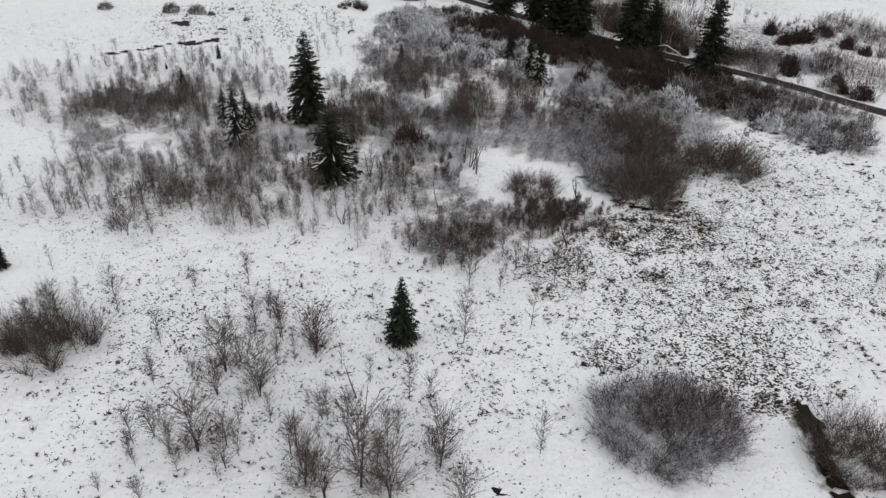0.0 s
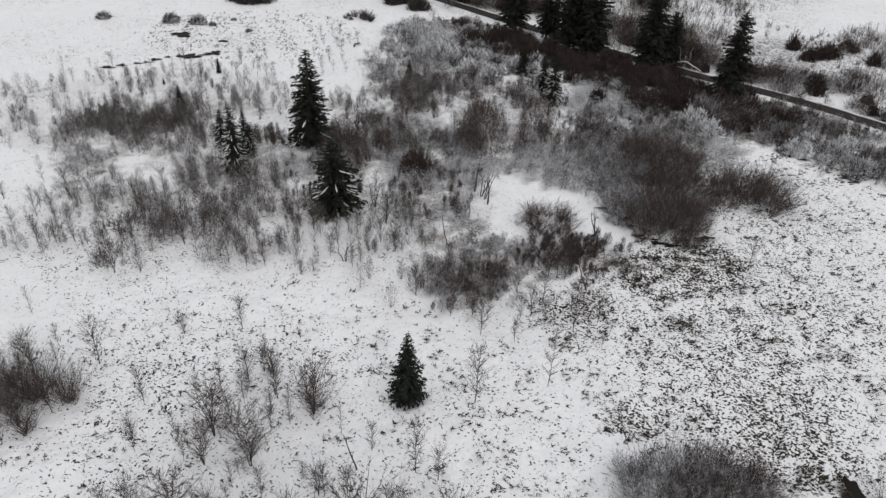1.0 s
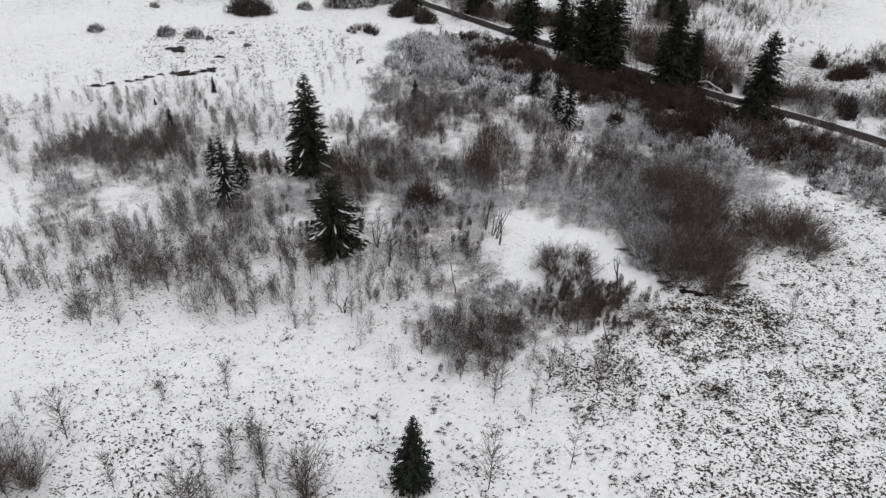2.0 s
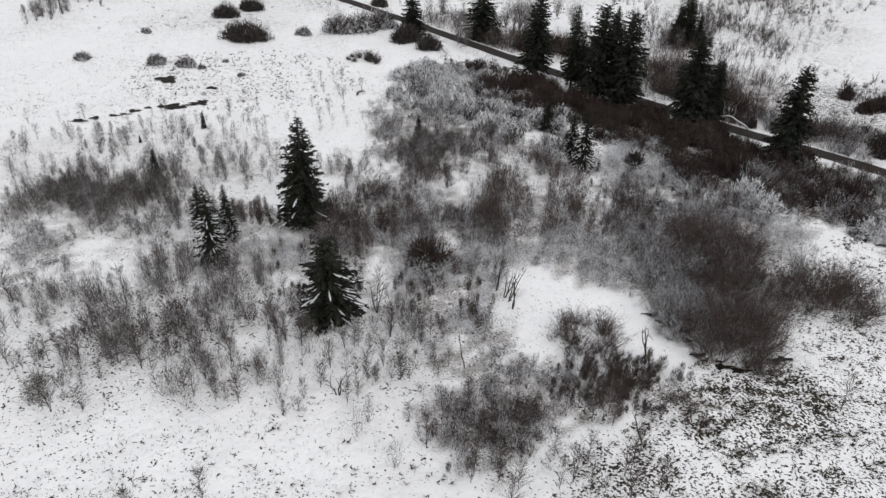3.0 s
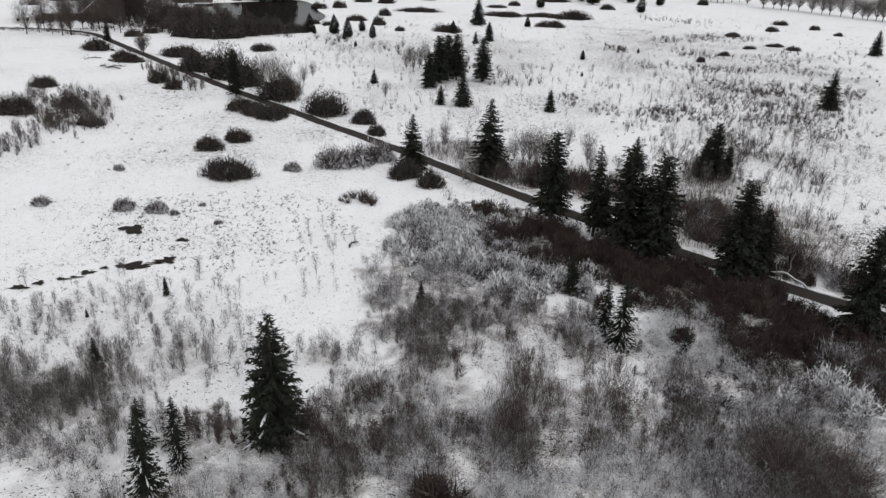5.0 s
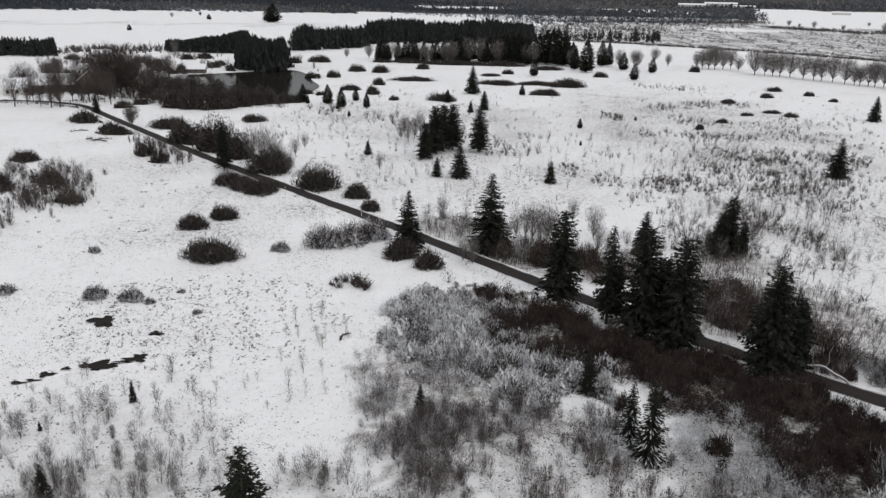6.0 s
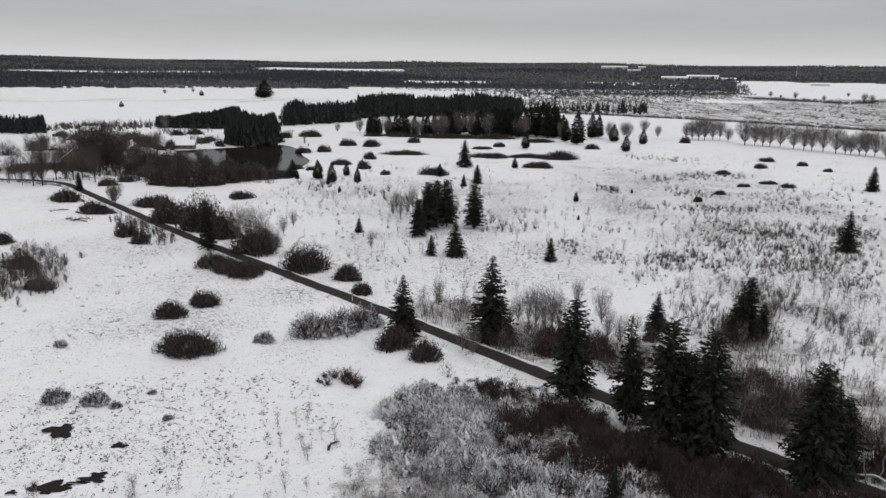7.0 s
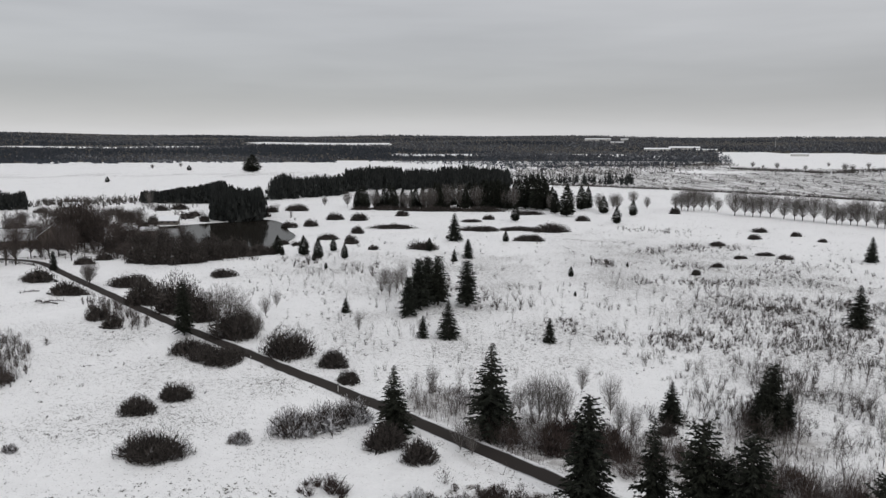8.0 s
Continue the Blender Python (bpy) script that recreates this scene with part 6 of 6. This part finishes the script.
trees(TALL, 10.0, [(-52.8, 230.1, 11.3), (-49.7, 227.7, 10.8), (-56.9, 235.3, 9.9), (9.3, 176.9, 8.0), (11.7, 175.5, 8.2), (8.2, 178.5, 6.8), (10.3, 174.6, 7.4), (6.6, 179.7, 5.3), (12.6, 173.7, 7.0), (5.2, 178.5, 4.1), (19.9, 170.8, 5.9), (21.4, 168.7, 5.4), (-47.7, 243.7, 5.6), (-44.8, 223.0, 6.8), (-49.1, 232.7, 6.5), (-7.1, 187.5, 5.8), (-108.8, 282.4, 7.0), (-3.2, 164.9, 5.2), (-1.7, 163.1, 5.5), (-47.0, 252.9, 5.1), (-23.8, 230.3, 4.8), (-85.6, 925.2, 11.8), (-195.4, 554.6, 11.2), (18.2, 188.9, 5.4), (20.5, 178.5, 6.8), (-19.1, 266.8, 7.5), (-17.5, 272.5, 8.0), (-21.6, 270.7, 6.0), (-7.2, 278.0, 6.5), (-9.5, 287.0, 8.5), (-16.2, 279.4, 8.0), (-11.9, 267.0, 6.0), (-21.2, 279.2, 7.0), (-3.1, 271.4, 5.0)], 1.0)

# -- far woods --
def soup_conifers(rng, x, y, h, tris=6, slim=0.17, size=1.0):
    """Upright jagged conifers, many to a mesh."""
    n = len(x)
    k = np.repeat(np.arange(n), tris)
    a = rng.uniform(0, 6.283, len(k))
    z0 = land(x, y)[k]
    lo = rng.uniform(0.0, 0.72 if size == 1 else 0.92, len(k))
    w = slim * h[k] * (1.05 - lo) * rng.uniform(0.7, 1.2, len(k)) * size
    off = 0.05 * h[k] if size == 1 else slim * 0.5 * h[k] * np.minimum(1.0, 1.7 * (1 - lo))
    bx, by, bz = x[k] + rng.normal(size=len(k)) * off, y[k] + rng.normal(size=len(k)) * off, z0 + lo * h[k]
    tip = np.minimum(lo + rng.uniform(0.25, 0.5, len(k)) * size, 1.0) * h[k] + z0
    one = np.stack([bx - w * np.cos(a), by - w * np.sin(a), bz], 1)
    two = np.stack([bx + w * np.cos(a), by + w * np.sin(a), bz], 1)
    return np.stack([one, two, np.stack([bx, by, tip], 1)], 1)


def stand_of(name, seed, poly, n, heights, label, mat=None, tris=10, slim=0.17, slope=(1.0, 1.0)):
    rng = np.random.default_rng(seed)
    px, py = [p[0] for p in poly], [p[1] for p in poly]
    x, y = rng.uniform(min(px), max(px), n * 4), rng.uniform(min(py), max(py), n * 4)
    ok = inside(poly, x, y)
    x, y = x[ok][:n], y[ok][:n]
    h = rng.uniform(*heights, len(x)) * (1 + 0.10 * np.sin(x * 0.07) + 0.07 * np.sin(x * 0.23 + 1)) * np.interp(x, (min(px), max(px)), slope)
    tagged(triangle_soup(name, soup_conifers(rng, x, y, h, tris * 3, slim, 0.5), mat or NEAR_CONIFER), label, "wood", kind="stuff")


stand_of("spruce_plantation", 91, [(-208.0, 572.5), (-150.8, 574.7), (-162.3, 615.6), (-219.9, 602.2)], 480, (9.5, 11), "dense dark spruce plantation at the field edge", None, 14, 0.2, (0.72, 1.3))
stand_of("spruce_plantation", 92, [(-127.5, 466.2), (-117.8, 457.8), (-106.6, 461.0), (-100.9, 473.0), (-109.1, 505.8), (-128.4, 519.9), (-138.8, 508.5)], 170, (15, 18.5), "dark tall spruces behind the pond", None, 18, 0.15)
stand_of("spruce_plantation", 93, [(-128.7, 600.7), (-79.7, 661.6), (-85.7, 718.6), (-142.7, 700.4)], 300, (13, 17), "dark spruce wood between the snowy fields", None, 14)
stand_of("spruce_plantation", 94, [(-83.8, 703.4), (64.5, 751.2), (80.4, 937.2), (-104.3, 872.8)], 850, (14.5, 17.5), "long dark spruce wood behind the tree row", None, 14)
stand_of("spruce_plantation", 95, [(-300.7, 514.3), (-257.4, 519.5), (-279.9, 560.4), (-332.6, 563.0)], 260, (8, 11), "dark square block of young spruces", None, 14)
stand_of("spruce_plantation", 96, [(71.4, 817.3), (195.1, 814.6), (216.6, 894.4), (78.4, 885.1)], 130, (6, 14), "ragged spruces at the edge of the bog", None, 10)
stand_of("bog_wood", 100, [(121.7, 1234.1), (353.9, 1310.1), (566.2, 1510.3), (545.2, 1380.3), (293.2, 1099.0), (92.5, 965.3)], 700, (3, 6), "dark low wood along the edge of the bog", BOG_TWIG, 4, 0.3)
stand_of("spruce_plantation", 99, [(-143.7, 1558.1), (24.1, 1396.8), (125.6, 1213.4), (244.5, 1275.4), (388.4, 1317.4), (571.7, 1495.7), (672.8, 1762.2), (274.9, 1658.5), (34.0, 1825.0), (-170.4, 1849.8)], 2400, (6, 10), "dark mixed wood along the far edge of the bog", HAZY_CONIFER, 4, 0.3)


def far_woods():
    rng = np.random.default_rng(97)
    n = 38000
    az = np.radians(rng.uniform(-42, 42, n))
    r = 1500 + 3200 * rng.random(n) ** 1.25
    deg = np.degrees(az)
    x, y = r * np.sin(az), r * np.cos(az)
    ok = r > np.where(deg < -7.5, 1500 + 40 * np.sin(deg * 1.7), 1650 + 30 * np.sin(deg * 1.3))
    for a0, a1, r0, r1 in FIELDS:
        ok &= ~((deg > a0 + 0.5 * np.sin(r * 0.01)) & (deg < a1 + 0.5 * np.sin(r * 0.013)) & (r > r0 + 25 * np.sin(deg * 2.3)) & (r < r1 + 40 * np.sin(deg * 1.9)))
    x, y = x[ok], y[ok]
    h = rng.uniform(8, 13, len(x)) * (0.8 + 0.3 * np.sin(x * 0.004) * np.sin(y * 0.005))
    # the share in the paler colour grows with range, painting haze
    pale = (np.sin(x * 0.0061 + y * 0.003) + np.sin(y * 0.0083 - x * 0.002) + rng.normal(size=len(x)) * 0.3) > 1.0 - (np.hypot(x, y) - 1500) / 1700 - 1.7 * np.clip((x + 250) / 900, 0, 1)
    for mask, mat, label, nm in ((~pale, HAZY_CONIFER, "dark conifer forest on the far hills", "far_forest"), (pale, HAZY_BRUSH, "woods on the far hills, coloured paler with distance like haze", "far_woodland")):
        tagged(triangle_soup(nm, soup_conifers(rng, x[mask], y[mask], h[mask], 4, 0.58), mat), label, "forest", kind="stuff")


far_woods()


def bog_brush():
    rng = np.random.default_rng(98)
    n = 6000
    deg = rng.uniform(5, 34, n)
    r = 850 - 6 * (deg - 6) + 800 * rng.random(n)
    ok = np.sin(deg * 3 + r * 0.02) + np.sin(r * 0.045 + deg) + rng.normal(size=n) * 0.8 > 0.3
    for a0, a1, r0, r1 in FIELDS:
        ok &= ~((deg > a0) & (deg < a1) & (r > r0) & (r < r1))
    deg, r = deg[ok], r[ok]
    # hedge along the near edge of the bog
    d2 = rng.uniform(2, 36, 1500)
    deg, r = np.concatenate([deg, d2]), np.concatenate([r, 842 - 6.5 * (d2 - 6) + rng.normal(size=1500) * 3])
    x, y = r * np.sin(np.radians(deg)), r * np.cos(np.radians(deg))
    st, tw = stools(rng, np.stack([x, y, land(x, y)], 1), rng.uniform(1.0, 3.2, len(x)), np.zeros((len(x), 2)), 5, 0.45, 60.0, 2)
    tagged(triangle_soup("bog_brush", np.concatenate([st, tw]), BOG_TWIG), "grey brush on the rough bog beyond the fields", "brush", kind="stuff")


bog_brush()


# -- buildings --
def box(V, F, lo, hi):
    b = len(V)
    V += [Vector((x, y, z)) for z in (lo[2], hi[2]) for y in (lo[1], hi[1]) for x in (lo[0], hi[0])]
    F += [tuple(b + i for i in q) for q in ((0, 2, 3, 1), (4, 5, 7, 6), (0, 1, 5, 4), (1, 3, 7, 5), (3, 2, 6, 7), (2, 0, 4, 6))]


def house(x, y, length, width, wall, ridge, turn, wall_mat, label, windows=3, name="farmhouse", chimney=False):
    """Gabled house, its ridge along its own x."""
    root = thing(name, label, "house")
    a, b = length / 2, width / 2
    V = [Vector(p) for p in ((-a, -b, -1), (a, -b, -1), (a, b, -1), (-a, b, -1), (-a, -b, wall), (a, -b, wall), (a, b, wall), (-a, b, wall), (-a, 0, ridge), (a, 0, ridge))]
    F = [(0, 1, 5, 4), (1, 2, 6, 9, 5), (2, 3, 7, 6), (3, 0, 4, 8, 7)]
    link_mesh("wall", V, F, wall_mat, root)
    o, t = 0.6, 0.28
    s = (ridge - wall) / b
    V, F = [], []
    prof = [(-b - o, wall - s * o), (0, ridge), (b + o, wall - s * o), (b + o, wall - s * o + t), (0, ridge + t * 1.3), (-b - o, wall - s * o + t)]
    for e in (-a - o, a + o):
        V += [Vector((e, py, pz + 0.02)) for py, pz in prof]
    F = [(i, (i + 1) % 6, 6 + (i + 1) % 6, 6 + i) for i in range(6)] + [(5, 4, 3, 2, 1, 0), (6, 7, 8, 9, 10, 11)]
    roof = link_mesh("roof", V, F, SNOW, root, "snow-covered gable roof")
    if chimney:
        V, F = [], []
        box(V, F, (-0.4 + a * 0.3, -0.4, ridge - 0.3), (0.4 + a * 0.3, 0.4, ridge + 1.0))
        link_mesh("chimney", V, F, BROWN_WALL, roof, "short brick chimney")
    for side in (-1, 1):
        for k in range(windows):
            cx = -a + length * (k + 0.5) / windows
            V, F = [], []
            box(V, F, (cx - 0.55, side * b - 0.05, 0.9), (cx + 0.55, side * b + 0.05, 2.2))
            link_mesh("window", V, F, GLASS_DARK, root)
    for side in (-1, 1):
        V, F = [], []
        box(V, F, (side * a - 0.05, -0.6, 0.1), (side * a + 0.05, 0.6, 2.1))
        link_mesh("door", V, F, GREY_WOOD, root)
    root.matrix_basis = pose(x, y, stand(x, y, 0.0), 0, 0, turn)
    return root


for (hx, hy), *rest in (((-161.5, 369.0), 22, 11, 4.6, 9.0, 110, BROWN_WALL, "brown barn with a snowy gable roof", 4, "barn"),
                        ((-180.0, 362.0), 26, 9, 3.2, 6.8, 20, BROWN_WALL, "long brown byre with thin snow on its roof", 5, "barn"),
                        ((-183.5, 349.0), 10, 8, 3.0, 6.2, 30, PALE_WALL, "pale farmhouse with a snowy roof", 3, "farmhouse"),
                        ((-144.4, 448.8), 9, 6, 2.3, 4.2, 8, GREY_WOOD, "small house with a snowy roof on the pond shore", 3, "lake_house"),
                        ((-148.1, 407.3), 6.5, 4.5, 2.2, 3.6, 12, GREY_WOOD, "small shed with a snowy roof", 1, "shed"),
                        ((-139.1, 408.0), 6.5, 4, 2.2, 3.4, 5, GREY_WOOD, "low shed with a snowy roof near the pond", 1, "shed"),
                        ((-230.8, 524.2), 10, 6, 2.6, 4.6, 20, GREY_WOOD, "farmhouse with a snowy roof among trees", 3, "farmhouse"),
                        ((55.7, 837.5), 16, 9, 3.5, 7.0, 5, PALE_WALL, "house at the edge of the spruce wood", 3, "farmhouse")):
    house(hx, hy, *rest)
for (hx, hy), l, w, hh, label in (((643.4, 2219.2), 74, 22, 6, "long flat white-roofed hall on the far slope"), ((750.5, 2300.4), 90, 24, 7, "long flat white-roofed hall on the far slope"), ((782.3, 2204.2), 60, 14, 4, "low white-roofed shed on the far slope"),
                                  ((747.5, 3554.7), 90, 22, 9, "far white building on the wooded hill"), ((784.5, 3449.0), 30, 16, 12, "far white building on the wooded hill"), ((881.5, 3523.0), 34, 18, 8, "far white building on the wooded hill"), ((705.4, 2948.6), 50, 16, 8, "far white building on the wooded hill"), ((867.1, 1824.9), 40, 14, 5, "far white farm building by the forest")):
    house(hx, hy, l, w, hh, hh + w * 0.16, -math.degrees(math.atan2(hx, hy)), PALE_WALL, label, 6, "far_building")


def mast(x, y, h):
    root = thing("radio_mast", "slim steel mast above the far forest", "mast")
    V, F = [], []
    tube(V, F, [Vector((0, 0, -1)), Vector((0, 0, h * 0.5)), Vector((0, 0, h))], [1.1, 0.8, 0.4], 8)
    link_mesh("pole", V, F, METAL, root)
    V, F = [], []
    box(V, F, (-1.5, -1.5, h * 0.86), (1.5, 1.5, h * 0.9))
    link_mesh("platform", V, F, METAL, root)
    root.matrix_basis = pose(x, y, stand(x, y))


mast(*(1022.6, 2288.2), 44)


# -- roadside --
def marker_post(x, y):
    root = thing("road_marker", "thin pale roadside marker post", "post", "road markers")
    V, F = [], []
    tube(V, F, [Vector((0, 0, -0.3)), Vector((0, 0, 2.0)), Vector((0, 0, 2.15))], [0.07, 0.06, 0.03], 6)
    link_mesh("pole", V, F, PALE_WALL, root)
    V, F = [], []
    box(V, F, (-0.09, -0.09, 1.55), (0.09, 0.09, 1.8))
    link_mesh("band", V, F, GLASS_DARK, root, "dark band")
    root.matrix_basis = pose(x, y, stand(x, y, 0))


for px, py in ((-41.1, 203.0), (-22.9, 188.3), (-72.5, 235.2), (-3.3, 166.8)):
    marker_post(px, py)


def bent_birch(pts, r, label):
    root = thing("bent_birch", label, "tree")
    V, F = [], []
    P = [Vector(p) for p in pts]
    tube(V, F, P, [r * (1 - 0.7 * i / len(P)) for i in range(len(P))], 7)
    link_mesh("trunk", V, F, BIRCH_BARK, root, "pale bark", True)
    V, F = [], []
    tube(V, F, [p + Vector((0, 0, r * 0.9)) for p in P[1:-1]], [r * 0.5] * (len(P) - 2), 6)
    link_mesh("snow", V, F, SNOW, root, "line of snow on the trunk", True)
    for i, side in ((4, -0.2), (6, 0.25)):
        V, F = [], []
        tube(V, F, [P[i], P[i] + Vector((side * 1.5, 0.1, 0.8)), P[i] + Vector((side * 1.2, 0.3, 1.7)), P[i] + Vector((side * 3.0, 0.5, 2.6))], [r * 0.5, r * 0.42, r * 0.28, 0.02], 6)
        link_mesh("branch", V, F, BIRCH_BARK, root, "upright pale branch", True)
    rng = np.random.default_rng(5)
    k = rng.integers(1, len(P), 90)
    base = np.array([tuple(P[i]) for i in k])
    triangle_soup("twigs", slivers(rng, base, unit(rng.normal(size=(90, 3)) + np.array((0, 0, -0.6))), rng.uniform(0.4, 1.4, 90), np.full(90, 0.03)), GREY_TWIG, root)


ax, ay = (35.9, 130.5)
bx, by = (41.1, 126.0)
bent_birch([(ax + (bx - ax) * t, ay + (by - ay) * t, -0.2 + 1.7 * math.sin(math.pi * t ** 0.85) ** 0.8 + 0.12 * math.sin(t * 17)) for t in [i / 12 for i in range(13)]], 0.15, "birch bent over in an arch by snow")


def snag(x, y, h, seed):
    rng = np.random.default_rng(seed)
    root = thing("dead_tree", "dead bare forked trunk in the snow", "tree", "dead trunks")
    V, F = [], []
    for s in range(rng.integers(1, 4)):
        d = Vector((rng.normal() * 0.16, rng.normal() * 0.16, 1))
        pts = [Vector((0, 0, -0.2))]
        for k in range(5):
            pts.append(pts[-1] + d * h / 5 + Vector((rng.normal(), rng.normal(), 0)) * 0.09)
        tube(V, F, pts, [0.06, 0.055, 0.05, 0.04, 0.03, 0.012], 6)
        for k in (2, 3, 4):
            q = pts[k] + Vector((rng.normal() * 0.5, rng.normal() * 0.5, 0.5))
            tube(V, F, [pts[k], pts[k].lerp(q, 0.5) + Vector((0, 0, 0.08)), q], [0.03, 0.02, 0.008], 5)
    link_mesh("trunk", V, F, DARK_BARK, root, "", True)
    root.matrix_basis = pose(x, y, stand(x, y))


for k, (x, y, h) in enumerate(((-6.2, 40.6, 3.9), (12.8, 63.2, 4.6), (3.0, 81.0, 3.7), (3.7, 79.4, 4.3), (14.9, 73.0, 3.4), (-0.7, 70.7, 3.5), (-8.9, 77.7, 3.7), (-10.7, 66.5, 2.3), (2.2, 82.1, 4.5), (3.4, 80.5, 3.9), (-7.3, 74.2, 3.6))):
    snag(x, y, h, 300 + k)


# -- fence by the farm --
def fence(pts, label):
    root = thing("fence", label, "fence")
    P = smooth_line(pts, 6.0)
    V, F = [], []
    box(V, F, (-0.1, -0.1, -0.2), (0.1, 0.1, 1.2))
    first = None
    for p in P:
        z = stand(p.x, p.y, 0)
        if first is None:
            first = ob = link_mesh("post", V, F, GREY_WOOD, root)
        else:
            ob = new("post", first.data)
            ob.parent = root
        ob.location = (p.x, p.y, z)
    for hgt in (0.5, 1.05):
        V, F = [], []
        tube(V, F, [Vector((p.x, p.y, stand(p.x, p.y, 0) + hgt)) for p in P], [0.06] * len(P), 4)
        link_mesh("rail", V, F, GREY_WOOD, root)


fence([(-180.5, 346.7), (-169.9, 354.3), (-159.8, 356.0), (-128.6, 340.4)], "dark wooden rail fence along the farm track")
fence([(-156.3, 326.7), (-145.8, 329.4), (-133.7, 333.5), (-126.5, 340.4)], "dark wooden rail fence beside the meadow")


# -- sedge tufts poking out of the snow --
def sedge():
    rng = np.random.default_rng(120)
    S = []
    for cx, cy, rx, ry, k in TUFTS[:11]:
        n = int(math.pi * rx * ry * k * 5)
        d, a = np.sqrt(rng.random(n)) * 1.05, rng.uniform(0, 6.283, n)
        x, y = cx + rx * d * np.cos(a), cy + ry * d * np.sin(a)
        ok = np.sin(x * 1.1 + y * 0.4) + np.sin(y * 1.7 - x * 0.5) + rng.normal(size=n) * 0.8 > 0.1
        x, y = x[ok], y[ok]
        m = 6
        j = np.repeat(np.arange(len(x)), m)
        base = np.stack([x[j] + rng.normal(size=len(j)) * 0.07, y[j] + rng.normal(size=len(j)) * 0.05, land(x, y)[j] - 0.02], 1)
        way = unit(rng.normal(size=(len(j), 3)) * 0.5 + np.array((0.55, -0.35, 0.55)))
        way[:, 2] = np.abs(way[:, 2])
        S.append(slivers(rng, base, way, rng.uniform(0.18, 0.5, len(j)), rng.uniform(0.04, 0.12, len(j))))
    tagged(triangle_soup("sedge_tufts", np.concatenate(S), SEDGE), "dead brown sedge tufts poking through snow", "grass", kind="stuff")


sedge()


# -- fallen branches on the open snow --
def fallen_branch(x, y, size, seed):
    rng = np.random.default_rng(seed)
    root = thing("fallen_branch", "dark fallen branch lying on the snow", "branch", "fallen branches")
    V, F = [], []
    d = Vector((rng.normal(), rng.normal() * 0.4, 0)).normalized() * size
    pts = [d * (t - 0.5) + Vector((rng.normal() * 0.15, rng.normal() * 0.15, 0.12 + 0.3 * math.sin(t * 3.1))) for t in (0, 0.25, 0.5, 0.75, 1)]
    tube(V, F, pts, [0.16, 0.14, 0.11, 0.08, 0.03], 6)
    link_mesh("limb", V, F, DARK_BARK, root, "", True)
    k = rng.integers(1, 5, 60)
    base = np.array([tuple(pts[i]) for i in k])
    tagged(triangle_soup("brush", slivers(rng, base, unit(rng.normal(size=(60, 3)) + np.array((0, 0, 0.5))), rng.uniform(0.4, 1.3, 60) * size * 0.3, np.full(60, 0.07)), RED_TWIG, root), kind="stuff")
    root.matrix_basis = pose(x, y, stand(x, y, 0.02))


for k, (px, py) in enumerate(((-119.6, 271.3), (-106.7, 256.8), (-87.7, 219.6), (-106.8, 259.2), (-110.1, 258.5), (-18.4, 135.9))):
    fallen_branch(px, py, 4.5 if k < 5 else 2.0, 400 + k)

# -- far houses and field trees --
for px, py in ((-75.9, 1744.0), (-47.8, 1749.9), (-22.0, 1750.4), (9.0, 1755.4), (39.7, 1789.8), (70.3, 1793.7)):
    house(px, py, 18, 10, 4, 7.5, -math.degrees(math.atan2(px, py)) + 6, PALE_WALL, "far pale house with a snowy roof", 3, "far_house")
for k, (px, py) in enumerate(((711.1, 1278.2), (678.7, 1342.5), (557.3, 1274.9), (541.4, 1331.4), (576.9, 1220.8), (620.3, 1186.3), (621.5, 1168.4), (541.9, 1293.0), (-445.0, 1214.3), (-422.4, 1275.8))):
    place(BIG, True, px, py, (0.9, 0.7, 1.0, 0.9, 0.8, 1.2, 1.1, 0.6, 0.7, 0.7)[k], k * 77, "bare tree alone on the far snowy field", 0.1, 1.1)


def far_hedges():
    rng = np.random.default_rng(130)
    S = []
    for a, b, n in (((488.3, 1277.9), (573.7, 1171.8), 420), ((557.5, 1140.8), (756.3, 1256.1), 420), ((122.5, 1359.0), (543.2, 1439.1), 900), ((-280.7, 564.6), (-215.1, 590.2), 260)):
        t = rng.random(n)
        x, y = a[0] + (b[0] - a[0]) * t + rng.normal(size=n) * 4, a[1] + (b[1] - a[1]) * t + rng.normal(size=n) * 14 + 12 * np.sin(t * 20)
        st, tw = stools(rng, np.stack([x, y, land(x, y)], 1), rng.uniform(1.5, 5.0, n), np.zeros((n, 2)), 4, 0.6, 40.0, 3)
        S += [st, tw]
    tagged(triangle_soup("far_hedge", np.concatenate(S), BOG_TWIG), "dark hedges and scrub between far fields", "hedge", kind="stuff")


far_hedges()
